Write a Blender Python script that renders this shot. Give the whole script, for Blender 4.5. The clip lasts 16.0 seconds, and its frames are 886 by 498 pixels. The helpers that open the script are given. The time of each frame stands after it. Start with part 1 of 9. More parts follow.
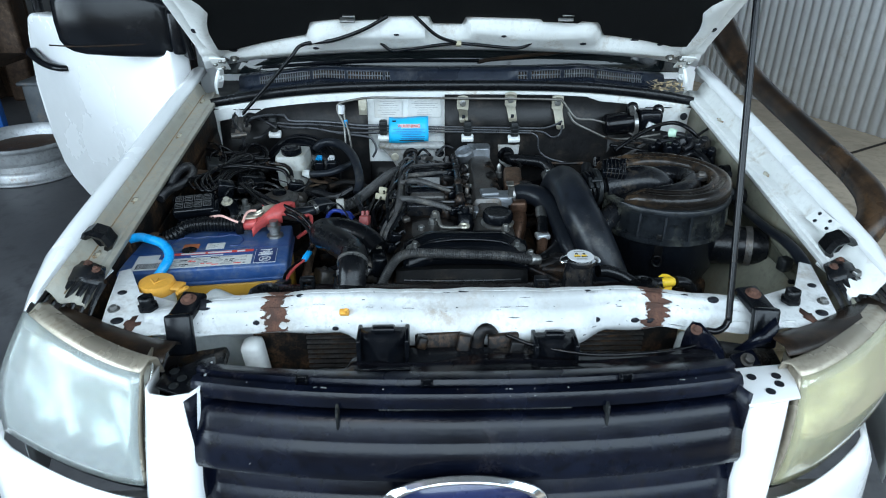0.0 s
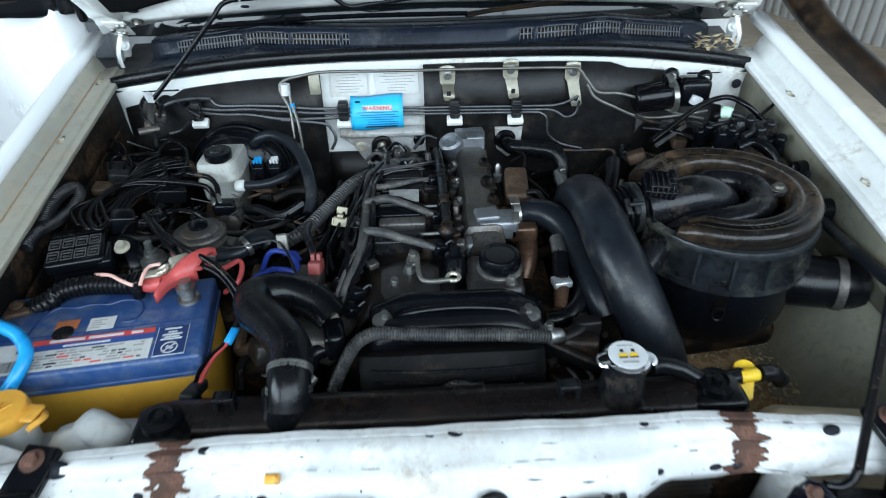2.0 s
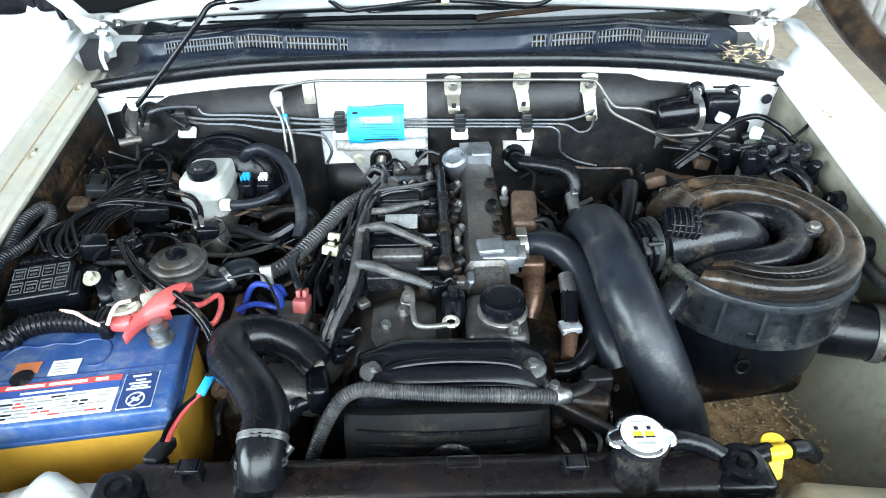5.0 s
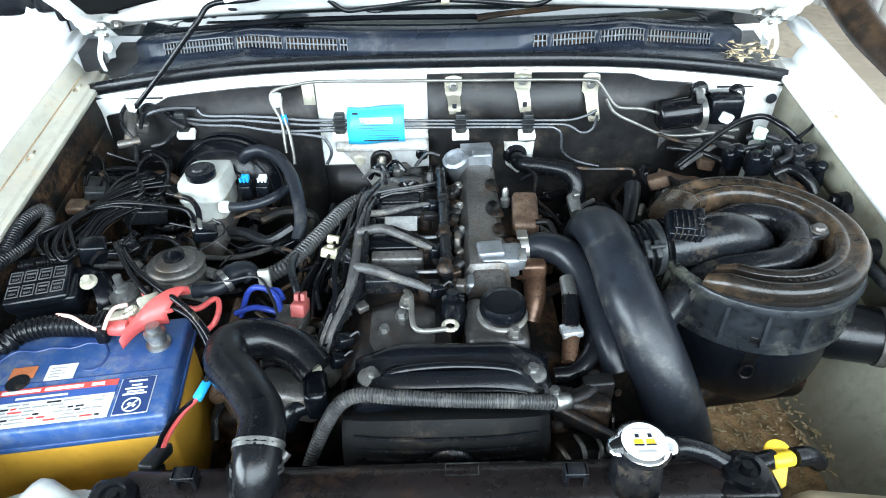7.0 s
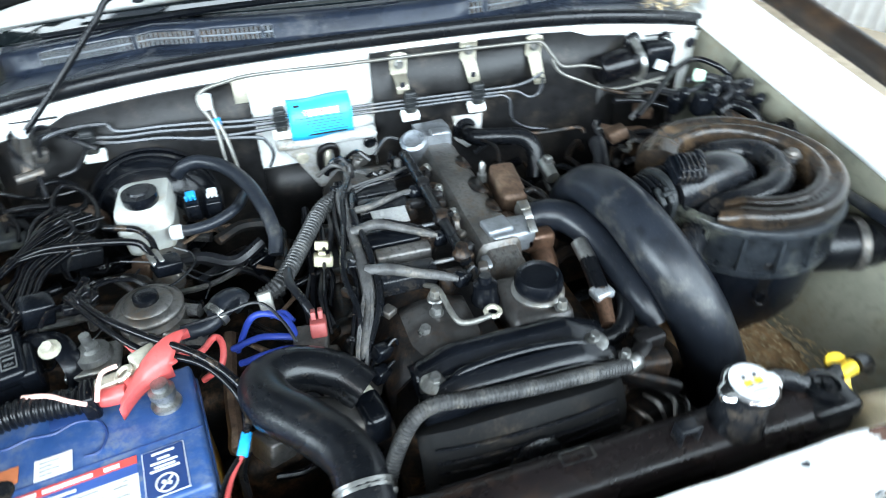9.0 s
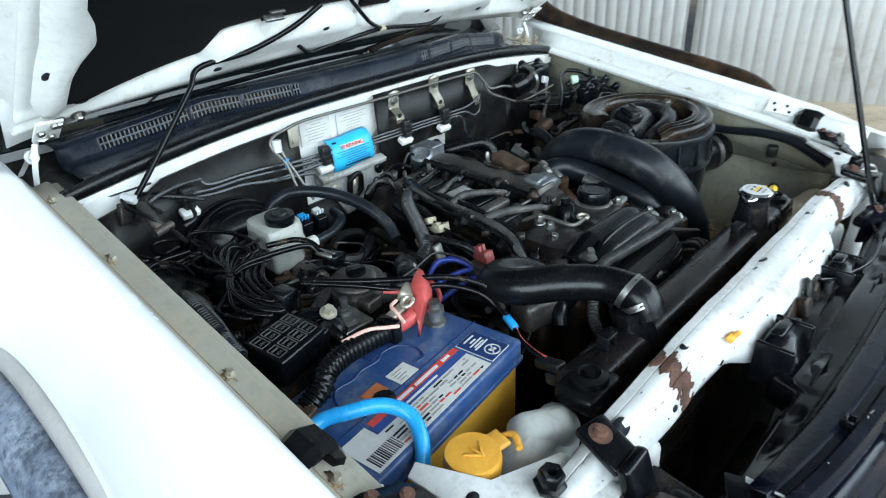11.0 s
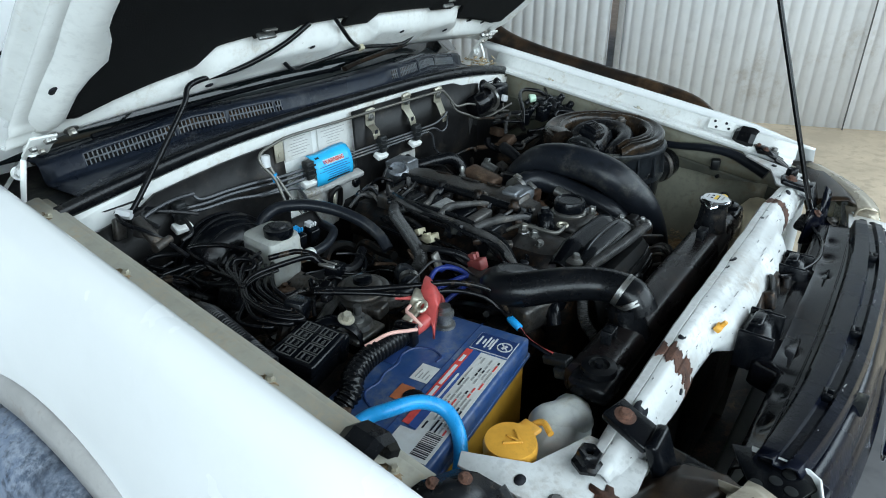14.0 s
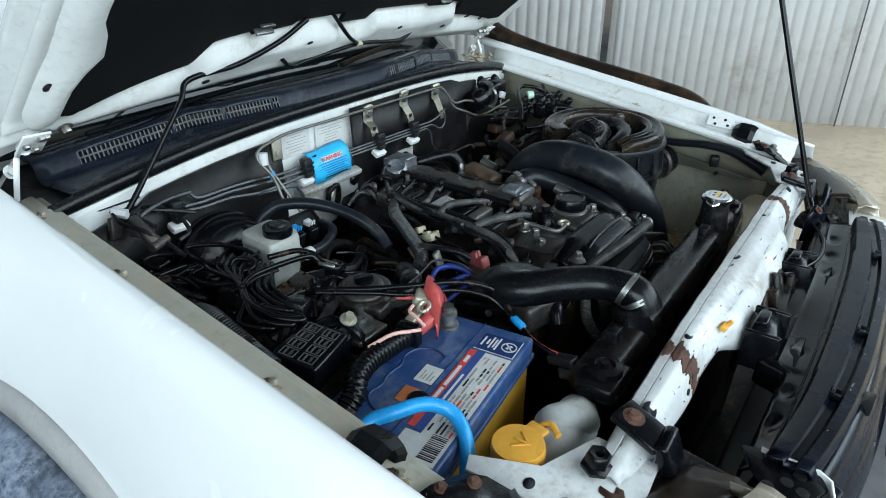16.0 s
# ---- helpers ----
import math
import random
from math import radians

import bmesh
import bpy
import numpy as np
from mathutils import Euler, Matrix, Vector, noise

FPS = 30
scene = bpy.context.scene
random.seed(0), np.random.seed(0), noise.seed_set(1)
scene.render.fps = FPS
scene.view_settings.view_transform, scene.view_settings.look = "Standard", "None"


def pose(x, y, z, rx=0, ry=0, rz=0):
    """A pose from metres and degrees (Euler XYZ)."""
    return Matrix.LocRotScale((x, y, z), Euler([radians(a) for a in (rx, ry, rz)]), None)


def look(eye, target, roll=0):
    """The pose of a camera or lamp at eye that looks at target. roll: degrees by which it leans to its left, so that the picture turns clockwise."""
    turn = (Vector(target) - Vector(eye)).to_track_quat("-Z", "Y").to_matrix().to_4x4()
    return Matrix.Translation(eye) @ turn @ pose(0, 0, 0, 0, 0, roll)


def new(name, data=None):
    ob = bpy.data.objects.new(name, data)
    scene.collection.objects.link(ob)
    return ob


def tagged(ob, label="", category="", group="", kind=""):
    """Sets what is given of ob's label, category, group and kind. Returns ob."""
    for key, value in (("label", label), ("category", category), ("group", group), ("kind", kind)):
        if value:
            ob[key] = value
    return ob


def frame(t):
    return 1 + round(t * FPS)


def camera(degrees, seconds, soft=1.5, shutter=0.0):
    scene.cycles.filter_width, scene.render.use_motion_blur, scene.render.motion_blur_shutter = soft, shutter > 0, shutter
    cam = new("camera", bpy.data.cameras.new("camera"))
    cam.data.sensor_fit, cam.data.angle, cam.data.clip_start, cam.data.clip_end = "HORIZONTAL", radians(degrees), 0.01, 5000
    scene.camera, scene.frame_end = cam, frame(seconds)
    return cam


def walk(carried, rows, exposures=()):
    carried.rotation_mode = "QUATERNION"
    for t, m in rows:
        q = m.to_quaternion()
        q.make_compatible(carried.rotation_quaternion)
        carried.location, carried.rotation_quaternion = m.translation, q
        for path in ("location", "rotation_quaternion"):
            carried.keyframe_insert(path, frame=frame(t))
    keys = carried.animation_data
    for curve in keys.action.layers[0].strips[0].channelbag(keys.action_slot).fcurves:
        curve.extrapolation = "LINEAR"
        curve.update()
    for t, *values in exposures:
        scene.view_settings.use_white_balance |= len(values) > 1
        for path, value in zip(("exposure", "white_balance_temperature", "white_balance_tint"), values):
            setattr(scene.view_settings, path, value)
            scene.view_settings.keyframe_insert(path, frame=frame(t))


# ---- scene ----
cam = camera(69.4, 16.0, soft=1.0, shutter=0.5)
PATH = [
    (0, (-0.042, -0.108, 1.553), (0.0, 1.67, 0.639), 0.1),
    (0.5, (-0.013, -0.058, 1.559), (-0.008, 1.722, 0.647), -0.2),
    (1, (0.035, 0.004, 1.555), (-0.013, 1.789, 0.653), -0.4),
    (1.5, (0.024, 0.15, 1.554), (0.045, 1.873, 0.538), 0.3),
    (2, (-0.015, 0.332, 1.565), (0.05, 1.974, 0.425), -1.1),
    (2.5, (-0.011, 0.425, 1.575), (0.053, 2.02, 0.37), 0.4),
    (3, (0.002, 0.46, 1.574), (0.067, 2.035, 0.343), 0.5),
    (3.5, (0.003, 0.458, 1.576), (0.048, 2.043, 0.358), -0.1),
    (4, (0.002, 0.45, 1.58), (0.043, 2.048, 0.379), -0.3),
    (6.5, (0.015, 0.456, 1.581), (0.033, 2.067, 0.397), -0.9),
    (7, (0.014, 0.462, 1.58), (0.032, 2.068, 0.388), -0.9),
    (7.5, (0.014, 0.468, 1.581), (0.031, 2.072, 0.386), -0.9),
    (8, (0.015, 0.475, 1.578), (0.03, 2.077, 0.381), -0.8),
    (8.5, (-0.018, 0.496, 1.564), (0.072, 2.096, 0.369), 0.5),
    (9, (-0.204, 0.55, 1.541), (0.277, 2.054, 0.314), -0.8),
    (9.5, (-0.411, 0.548, 1.504), (0.463, 1.936, 0.359), -0.0),
    (9.7, (-0.506, 0.541, 1.491), (0.38, 1.936, 0.364), -2.3),
    (11.8, (-0.959, 0.551, 1.503), (0.444, 1.667, 0.617), -1.3),
    (12, (-0.975, 0.56, 1.506), (0.432, 1.659, 0.604), -1.0),
    (12.5, (-0.996, 0.564, 1.51), (0.421, 1.665, 0.626), -1.3),
    (13, (-0.999, 0.573, 1.509), (0.419, 1.662, 0.614), -0.9),
    (13.5, (-0.995, 0.588, 1.508), (0.426, 1.665, 0.602), -0.6),
    (14, (-0.992, 0.604, 1.508), (0.438, 1.668, 0.6), -0.5),
    (14.5, (-0.991, 0.619, 1.507), (0.442, 1.67, 0.589), -0.4),
    (15, (-0.994, 0.624, 1.506), (0.447, 1.668, 0.591), -0.2),
    (15.5, (-0.994, 0.625, 1.506), (0.447, 1.665, 0.588), -0.2),
    (16, (-0.991, 0.624, 1.506), (0.449, 1.665, 0.588), -0.3),
]
walk(cam, [(t, look(eye, target, roll)) for t, eye, target, roll in PATH],
     exposures=[(0, -0.72, 6050, 8), (0.5, -0.76, 6050, 8), (1.0, -0.82, 6050, 8), (1.5, -0.95, 6050, 8), (2.0, -0.5, 6250, 9), (2.5, 0.80, 6400, 9), (3.0, 0.95, 6450, 9), (8.5, 0.95, 6450, 9), (9.3, 1.05, 6400, 9), (9.7, 0.8, 6400, 9), (11.8, -0.74, 6400, 7), (16, -0.84, 6400, 7)])

# ---- world, daylight through the open front of the shed ----
world = bpy.data.worlds.new("sky")
scene.world = world
world.use_nodes = True
wn = world.node_tree.nodes
sky = wn.new("ShaderNodeTexSky")
sky.sky_type = "NISHITA"
sky.sun_disc = False
sky.sun_elevation = radians(48)
sky.sun_rotation = radians(200)
world.node_tree.links.new(sky.outputs[0], wn["Background"].inputs[0])
wn["Background"].inputs[1].default_value = 0.12

sun = new("sun", bpy.data.lights.new("sun", "SUN"))
sun.data.energy, sun.data.angle, sun.data.color = 1.0, radians(12), (1.0, 0.95, 0.88)
sun.matrix_world = look((-2, -6, 9), (0, 0, 0))


def area_lamp(name, eye, target, sx, sy, power, colour):
    lamp = new(name, bpy.data.lights.new(name, "AREA"))
    lamp.data.shape, lamp.data.size, lamp.data.size_y = "RECTANGLE", sx, sy
    lamp.data.energy, lamp.data.color = power, colour
    lamp.matrix_world = look(eye, target)
    return lamp


area_lamp("open_front_daylight", (1.4, -3.3, 3.4), (0.5, 2.0, 0.9), 9.5, 3.0, 800, (0.83, 0.975, 1.06))
# fill lamp added low on the left to brighten the wing and door
area_lamp("added_side_fill", (-4.4, -0.9, 2.1), (-0.6, 1.3, 1.0), 4.0, 2.4, 400, (0.83, 0.975, 1.06))

# ---- building tools ----
WORLD_UP = Vector((0, 0, 1))


def V(*a):
    return Vector(a)


def thing(name, base, label, category, group="", kind=""):
    ob = new(name)
    ob.location = base
    ob.empty_display_size = 0.05
    return tagged(ob, label, category, group, kind)


BASES = {}


def origin_of(ob):
    p = Vector((0, 0, 0))
    while ob is not None:
        p = p + ob.location
        ob = ob.parent
    return p


def part(name, bm, material, parent=None, label="", smooth=48, solid=0.0, bevel=0.0):
    """One mesh out of a bmesh in world coordinates, under a thing or a part."""
    me = bpy.data.meshes.new(name)
    bmesh.ops.recalc_face_normals(bm, faces=bm.faces)
    if parent is not None:
        bmesh.ops.translate(bm, verts=bm.verts, vec=-origin_of(parent))
    bm.to_mesh(me)
    bm.free()
    for p in me.polygons:
        p.use_smooth = True
    me.set_sharp_from_angle(angle=radians(smooth))
    me.materials.append(material)
    ob = new(name, me)
    if parent is not None:
        ob.parent = parent
    if solid:
        md = ob.modifiers.new("thickness", "SOLIDIFY")
        md.thickness, md.offset = solid, 0.0
    if bevel:
        md = ob.modifiers.new("edge", "BEVEL")
        md.width, md.segments, md.limit_method = bevel, 2, "ANGLE"
    if label:
        ob["label"] = label
    return ob


def solo(name, bm, material, label, category, group="", kind="", smooth=48, solid=0.0, bevel=0.0):
    """A thing that is one mesh, with its origin at its lowest middle."""
    xs = [v.co for v in bm.verts]
    lo = Vector([min(c[i] for c in xs) for i in range(3)])
    hi = Vector([max(c[i] for c in xs) for i in range(3)])
    base = Vector(((lo.x + hi.x) / 2, (lo.y + hi.y) / 2, lo.z))
    bmesh.ops.translate(bm, verts=bm.verts, vec=-base)
    ob = part(name, bm, material, None, "", smooth, solid, bevel)
    ob.location = base
    return tagged(ob, label, category, group, kind)


def B():
    return bmesh.new()


def join(bm, other):
    me = bpy.data.meshes.new("tmp")
    other.to_mesh(me)
    other.free()
    bm.from_mesh(me)
    bpy.data.meshes.remove(me)
    return bm


def box(bm, c, s, r=(0, 0, 0), bev=0.003, seg=2, taper=1.0):
    """A bevelled block: centre, size, turn in degrees; taper narrows its top."""
    t = bmesh.new()
    bmesh.ops.create_cube(t, size=1.0)
    for v in t.verts:
        k = taper if v.co.z > 0 else 1.0
        v.co = Vector((v.co.x * s[0] * k, v.co.y * s[1] * k, v.co.z * s[2]))
    if bev:
        bmesh.ops.bevel(t, geom=t.edges[:], offset=min(bev, min(s) * 0.4), segments=seg, affect="EDGES", profile=0.5)
    bmesh.ops.transform(t, matrix=pose(c[0], c[1], c[2], *r), verts=t.verts)
    return join(bm, t)


def frame_of(d):
    d = Vector(d).normalized()
    a = Vector((0, 0, 1)) if abs(d.z) < 0.9 else Vector((0, 1, 0))
    u = d.cross(a).normalized()
    return u, d.cross(u).normalized()


def lathe(bm, base, axis, prof, seg=20):
    """A turned body: (radius, height) rows along axis from base."""
    base, axis = Vector(base), Vector(axis).normalized()
    u, w = frame_of(axis)
    rings = []
    for r, h in prof:
        rings.append([bm.verts.new(base + axis * h + (u * math.cos(2 * math.pi * i / seg) + w * math.sin(2 * math.pi * i / seg)) * max(r, 1e-5)) for i in range(seg)])
    for a, b in zip(rings, rings[1:]):
        for i in range(seg):
            bm.faces.new((a[i], a[(i + 1) % seg], b[(i + 1) % seg], b[i]))
    bm.faces.new(rings[0])
    bm.faces.new(rings[-1])
    return bm


def cyl(bm, p0, p1, r0, r1=None, seg=16, ch=0.0):
    p0, p1 = Vector(p0), Vector(p1)
    r1 = r0 if r1 is None else r1
    L = (p1 - p0).length
    prof = [(r0, 0), (r1, L)]
    if ch:
        prof = [(r0 - ch, 0), (r0, ch), (r1, L - ch), (r1 - ch, L)]
    return lathe(bm, p0, p1 - p0, prof, seg)


def spline(pts, sub=8):
    P = [Vector(p) for p in pts]
    if len(P) < 3:
        return [P[0].lerp(P[1], i / sub) for i in range(sub + 1)]
    out = []
    Q = [P[0] * 2 - P[1]] + P + [P[-1] * 2 - P[-2]]
    for i in range(1, len(Q) - 2):
        a, b, c, d = Q[i - 1:i + 3]
        for k in range(sub):
            t = k / sub
            out.append(0.5 * ((2 * b) + (c - a) * t + (2 * a - 5 * b + 4 * c - d) * t * t + (3 * b - a - 3 * c + d) * t * t * t))
    out.append(P[-1])
    return out


def tube(bm, pts, r, seg=10, sub=8, ribs=0.0, flat=1.0, cap=True):
    """A hose or cable along points; r is one radius or one for each point; ribs is the pitch of a corrugated conduit."""
    path = spline(pts, sub)
    n = len(path)
    rs = [r] * n if not isinstance(r, (list, tuple)) else [np.interp(i / (n - 1) * (len(r) - 1), range(len(r)), r) for i in range(n)]
    if ribs:
        L = [0.0]
        for a, b in zip(path, path[1:]):
            L.append(L[-1] + (b - a).length)
        m = max(8, int(L[-1] / ribs) * 4)
        new_path, new_r = [], []
        for k in range(m + 1):
            s = L[-1] * k / m
            j = min(max(int(np.searchsorted(L, s)) - 1, 0), n - 2)
            f = (s - L[j]) / max(L[j + 1] - L[j], 1e-9)
            new_path.append(path[j].lerp(path[j + 1], f))
            new_r.append(float(np.interp(s, L, rs)) * (1.0 if k % 4 in (1, 2) else 0.86))
        path, rs, n = new_path, new_r, m + 1
    tang = [(path[min(i + 1, n - 1)] - path[max(i - 1, 0)]).normalized() for i in range(n)]
    u, _ = frame_of(tang[0])
    rings = []
    for i in range(n):
        u = (u - tang[i] * u.dot(tang[i])).normalized()
        w = tang[i].cross(u)
        rings.append([bm.verts.new(path[i] + (u * math.cos(2 * math.pi * k / seg) + w * math.sin(2 * math.pi * k / seg) * flat) * rs[i]) for k in range(seg)])
    for a, b in zip(rings, rings[1:]):
        for k in range(seg):
            bm.faces.new((a[k], a[(k + 1) % seg], b[(k + 1) % seg], b[k]))
    if cap:
        bm.faces.new(rings[0])
        bm.faces.new(rings[-1])
    return bm


def prism(bm, outline, depth, m=None, bev=0.0):
    """A plate: a polygon in its own xy plane, depth thick, laid by the matrix m."""
    t = bmesh.new()
    lo = [t.verts.new((x, y, 0)) for x, y in outline]
    hi = [t.verts.new((x, y, depth)) for x, y in outline]
    t.faces.new(lo[::-1])
    t.faces.new(hi)
    k = len(outline)
    for i in range(k):
        t.faces.new((lo[i], lo[(i + 1) % k], hi[(i + 1) % k], hi[i]))
    if bev:
        bmesh.ops.bevel(t, geom=[e for e in t.edges], offset=bev, segments=2, affect="EDGES", profile=0.5)
    if m is not None:
        bmesh.ops.transform(t, matrix=m, verts=t.verts)
    return join(bm, t)


def loft(bm, rows, closed=False):
    """A skin through rows of points."""
    vs = [[bm.verts.new(p) for p in row] for row in rows]
    for a, b in zip(vs, vs[1:]):
        k = len(a)
        for i in range(k if closed else k - 1):
            bm.faces.new((a[i], a[(i + 1) % k], b[(i + 1) % k], b[i]))
    return bm


def text_mesh(name, body, size, m, material, parent, align="CENTER"):
    cu = bpy.data.curves.new(name, "FONT")
    cu.body, cu.size, cu.align_x, cu.align_y, cu.extrude = body, size, align, "CENTER", 0.0003
    tmp = bpy.data.objects.new("tmp", cu)
    me = bpy.data.meshes.new_from_object(tmp)
    bpy.data.objects.remove(tmp)
    bm = bmesh.new()
    bm.from_mesh(me)
    bpy.data.meshes.remove(me)
    bmesh.ops.transform(bm, matrix=m, verts=bm.verts)
    return part(name, bm, material, parent)


def hexbolt(bm, p, axis, r=0.007, h=0.006, washer=1.5):
    p, axis = Vector(p), Vector(axis).normalized()
    lathe(bm, p, axis, [(r * washer, 0), (r * washer, 0.0015), (r * 1.05, 0.002)], 14)
    lathe(bm, p + axis * 0.0015, axis, [(r, 0), (r, h * 0.8), (r * 0.85, h)], 6)
    return bm

# ---- materials ----
def rgba(c):
    return (c[0], c[1], c[2], 1.0)


def mat(name, col, rough=0.5, metal=0.0, var=0.25, scale=14.0, dust=0.0, dust_col=(0.23, 0.165, 0.11), dust_scale=9.0, bump=0.15, bump_scale=160.0,
        scratch=None, coat=0.0, trans=0.0, sss=0.0, ior=1.45, rough_var=0.15):
    # dark colours are pulled down and bluer, so they hold the bay's shade
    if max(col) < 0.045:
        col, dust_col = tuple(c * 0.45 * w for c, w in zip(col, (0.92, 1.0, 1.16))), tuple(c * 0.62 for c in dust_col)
    glossy = max(col) < 0.06 and not metal and rough < 0.6
    if glossy:
        rough *= 0.90
    m = bpy.data.materials.new(name)
    m.use_nodes = True
    nt = m.node_tree
    N, L = nt.nodes, nt.links
    bs = N["Principled BSDF"]
    tc = N.new("ShaderNodeTexCoord")

    def noise_node(sc, detail=4.0, rgh=0.6):
        n = N.new("ShaderNodeTexNoise")
        n.inputs["Scale"].default_value, n.inputs["Detail"].default_value, n.inputs["Roughness"].default_value = sc, detail, rgh
        L.new(tc.outputs["Object"], n.inputs["Vector"])
        return n.outputs["Fac"]

    def ramp(src, a, b):
        r = N.new("ShaderNodeMapRange")
        r.inputs[1].default_value, r.inputs[2].default_value = a, b
        L.new(src, r.inputs[0])
        return r.outputs[0]

    def mix(f, a, b):
        x = N.new("ShaderNodeMix")
        x.data_type = "RGBA"
        if isinstance(f, float):
            x.inputs[0].default_value = f
        else:
            L.new(f, x.inputs[0])
        for sock, v in ((x.inputs[6], a), (x.inputs[7], b)):
            if isinstance(v, tuple):
                sock.default_value = rgba(v)
            else:
                L.new(v, sock)
        return x.outputs[2]

    lo = tuple(c * (1 - var) for c in col)
    hi = tuple(min(c * (1 + var * 0.6), 0.95) for c in col)
    big = noise_node(scale, 5.0)
    c = mix(ramp(big, 0.38, 0.62), lo, hi)
    fine = noise_node(scale * 9, 3.0)
    c = mix(ramp(fine, 0.50, 0.68), c, tuple(x * (1 - min(var * 1.1, 0.85)) for x in col))
    rv = ramp(big, 0.2, 0.8)
    if scratch:
        sc = noise_node(scratch[1], 6.0, 0.75)
        c = mix(ramp(sc, scratch[2], scratch[2] + 0.06), c, scratch[0])
    if dust:
        d1 = noise_node(dust_scale, 6.0, 0.7)
        lift = 0.70 if max(col) < 0.06 else 0.66
        f0 = ramp(d1, lift - dust * 0.4, lift + 0.14 - dust * 0.25)
        sp = N.new("ShaderNodeMath")
        sp.operation = "MULTIPLY"
        L.new(f0, sp.inputs[0])
        L.new(ramp(noise_node(dust_scale * 7, 5.0, 0.75), 0.40, 0.58), sp.inputs[1])
        f = sp.outputs[0]
        c = mix(f, c, dust_col)
    if max(col) < 0.06 and dust:
        # fine pale grit lying on dark surfaces
        grit = noise_node(310.0, 2.0, 0.5)
        c = mix(ramp(grit, 0.64, 1.05), c, tuple(min(x * 1.2, 0.2) for x in dust_col))
        # sparse larger flecks and streaks
        fleck = noise_node(85.0, 3.0, 0.7)
        c = mix(ramp(fleck, 0.73, 0.90), c, tuple(min(x * 1.25, 0.25) for x in dust_col))
    L.new(c, bs.inputs["Base Color"])
    rr = N.new("ShaderNodeMapRange")
    rr.inputs[3].default_value, rr.inputs[4].default_value = max(rough - rough_var, 0.03), min(rough + rough_var, 1.0)
    L.new(rv, rr.inputs[0])
    L.new(rr.outputs[0], bs.inputs["Roughness"])
    bs.inputs["Metallic"].default_value = metal
    bs.inputs["IOR"].default_value = ior
    if max(col) < 0.06 and not metal:
        bs.inputs["Specular IOR Level"].default_value = 0.30 if glossy else 0.24
    if coat:
        bs.inputs["Coat Weight"].default_value, bs.inputs["Coat Roughness"].default_value = coat, 0.08
    if trans:
        bs.inputs["Transmission Weight"].default_value = trans
    if sss:
        bs.inputs["Subsurface Weight"].default_value = sss
        bs.inputs["Subsurface Radius"].default_value = (0.02, 0.02, 0.015)
    if bump:
        b = N.new("ShaderNodeBump")
        b.inputs["Strength"].default_value, b.inputs["Distance"].default_value = bump, 0.002
        L.new(noise_node(bump_scale, 3.0), b.inputs["Height"])
        L.new(b.outputs[0], bs.inputs["Normal"])
    return m


M_WHITE = mat("white_car_paint", (0.84, 0.85, 0.85), 0.24, var=0.015, scale=3, dust=0.03, dust_col=(0.6, 0.54, 0.45), bump=0.03, coat=0.5)
M_CREAM = mat("dusty_white_inner_paint", (0.36, 0.345, 0.29), 0.5, var=0.12, scale=8, dust=0.5, dust_col=(0.40, 0.33, 0.24), dust_scale=14, bump=0.08)
M_BAYWHITE = mat("white_bay_paint", (0.72, 0.73, 0.71), 0.42, var=0.07, scale=9, dust=0.32, dust_col=(0.42, 0.36, 0.28), dust_scale=12, bump=0.06,
                 scratch=((0.13, 0.095, 0.07), 55.0, 0.68))
M_BEAM = mat("scuffed_white_panel_paint", (0.60, 0.61, 0.605), 0.40, var=0.16, scale=11, dust=0.42, dust_col=(0.36, 0.31, 0.26), dust_scale=8, bump=0.25, bump_scale=30, scratch=((0.10, 0.075, 0.06), 55, 0.70))
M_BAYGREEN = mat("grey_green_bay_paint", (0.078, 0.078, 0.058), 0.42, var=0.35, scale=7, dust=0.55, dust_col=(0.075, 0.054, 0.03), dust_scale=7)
# dusty copy of the bay paint, coloured lighter where the panel looks lit
M_OLIVE = mat("lighter_dusty_olive_paint", (0.20, 0.195, 0.15), 0.45, var=0.2, scale=8, dust=0.5, dust_col=(0.16, 0.12, 0.07), dust_scale=9, bump=0.06)
M_GRIME = mat("oil_blackened_bay_paint", (0.046, 0.046, 0.042), 0.55, var=0.4, scale=9, dust=0.6, dust_col=(0.03, 0.024, 0.018), dust_scale=9, bump=0.2)
M_RUST = mat("brown_rust", (0.095, 0.045, 0.03), 0.85, var=0.45, scale=45, bump=0.5, bump_scale=220)
M_RUSTSTAIN = mat("tan_rust_stain", (0.34, 0.25, 0.15), 0.75, var=0.45, scale=60, dust=0.5, dust_col=(0.16, 0.09, 0.05), dust_scale=60, bump=0.2)
M_RUSTSTEEL = mat("rusty_exhaust_steel", (0.085, 0.052, 0.034), 0.55, metal=0.4, var=0.45, scale=26, dust=0.3, bump=0.3)
M_PLASTIC = mat("black_plastic", (0.007, 0.008, 0.010), 0.24, rough_var=0.10, var=0.3, scale=10, dust=0.24, dust_col=(0.045, 0.042, 0.04), bump=0.12, dust_scale=16)
M_PLASTIC2 = mat("dusty_black_plastic", (0.017, 0.0175, 0.0185), 0.28, rough_var=0.10, var=0.3, scale=10, dust=0.42, dust_col=(0.14, 0.11, 0.08), dust_scale=11, bump=0.12)
M_GREYDUST = mat("grey_dusted_plastic", (0.032, 0.033, 0.031), 0.42, var=0.4, scale=13, dust=0.5, dust_col=(0.15, 0.145, 0.115), dust_scale=20, bump=0.15)
M_BAND = mat("pale_dusted_black_plastic", (0.028, 0.030, 0.031), 0.32, var=0.5, scale=9, dust=0.62, dust_col=(0.21, 0.21, 0.165), dust_scale=6, bump=0.08)
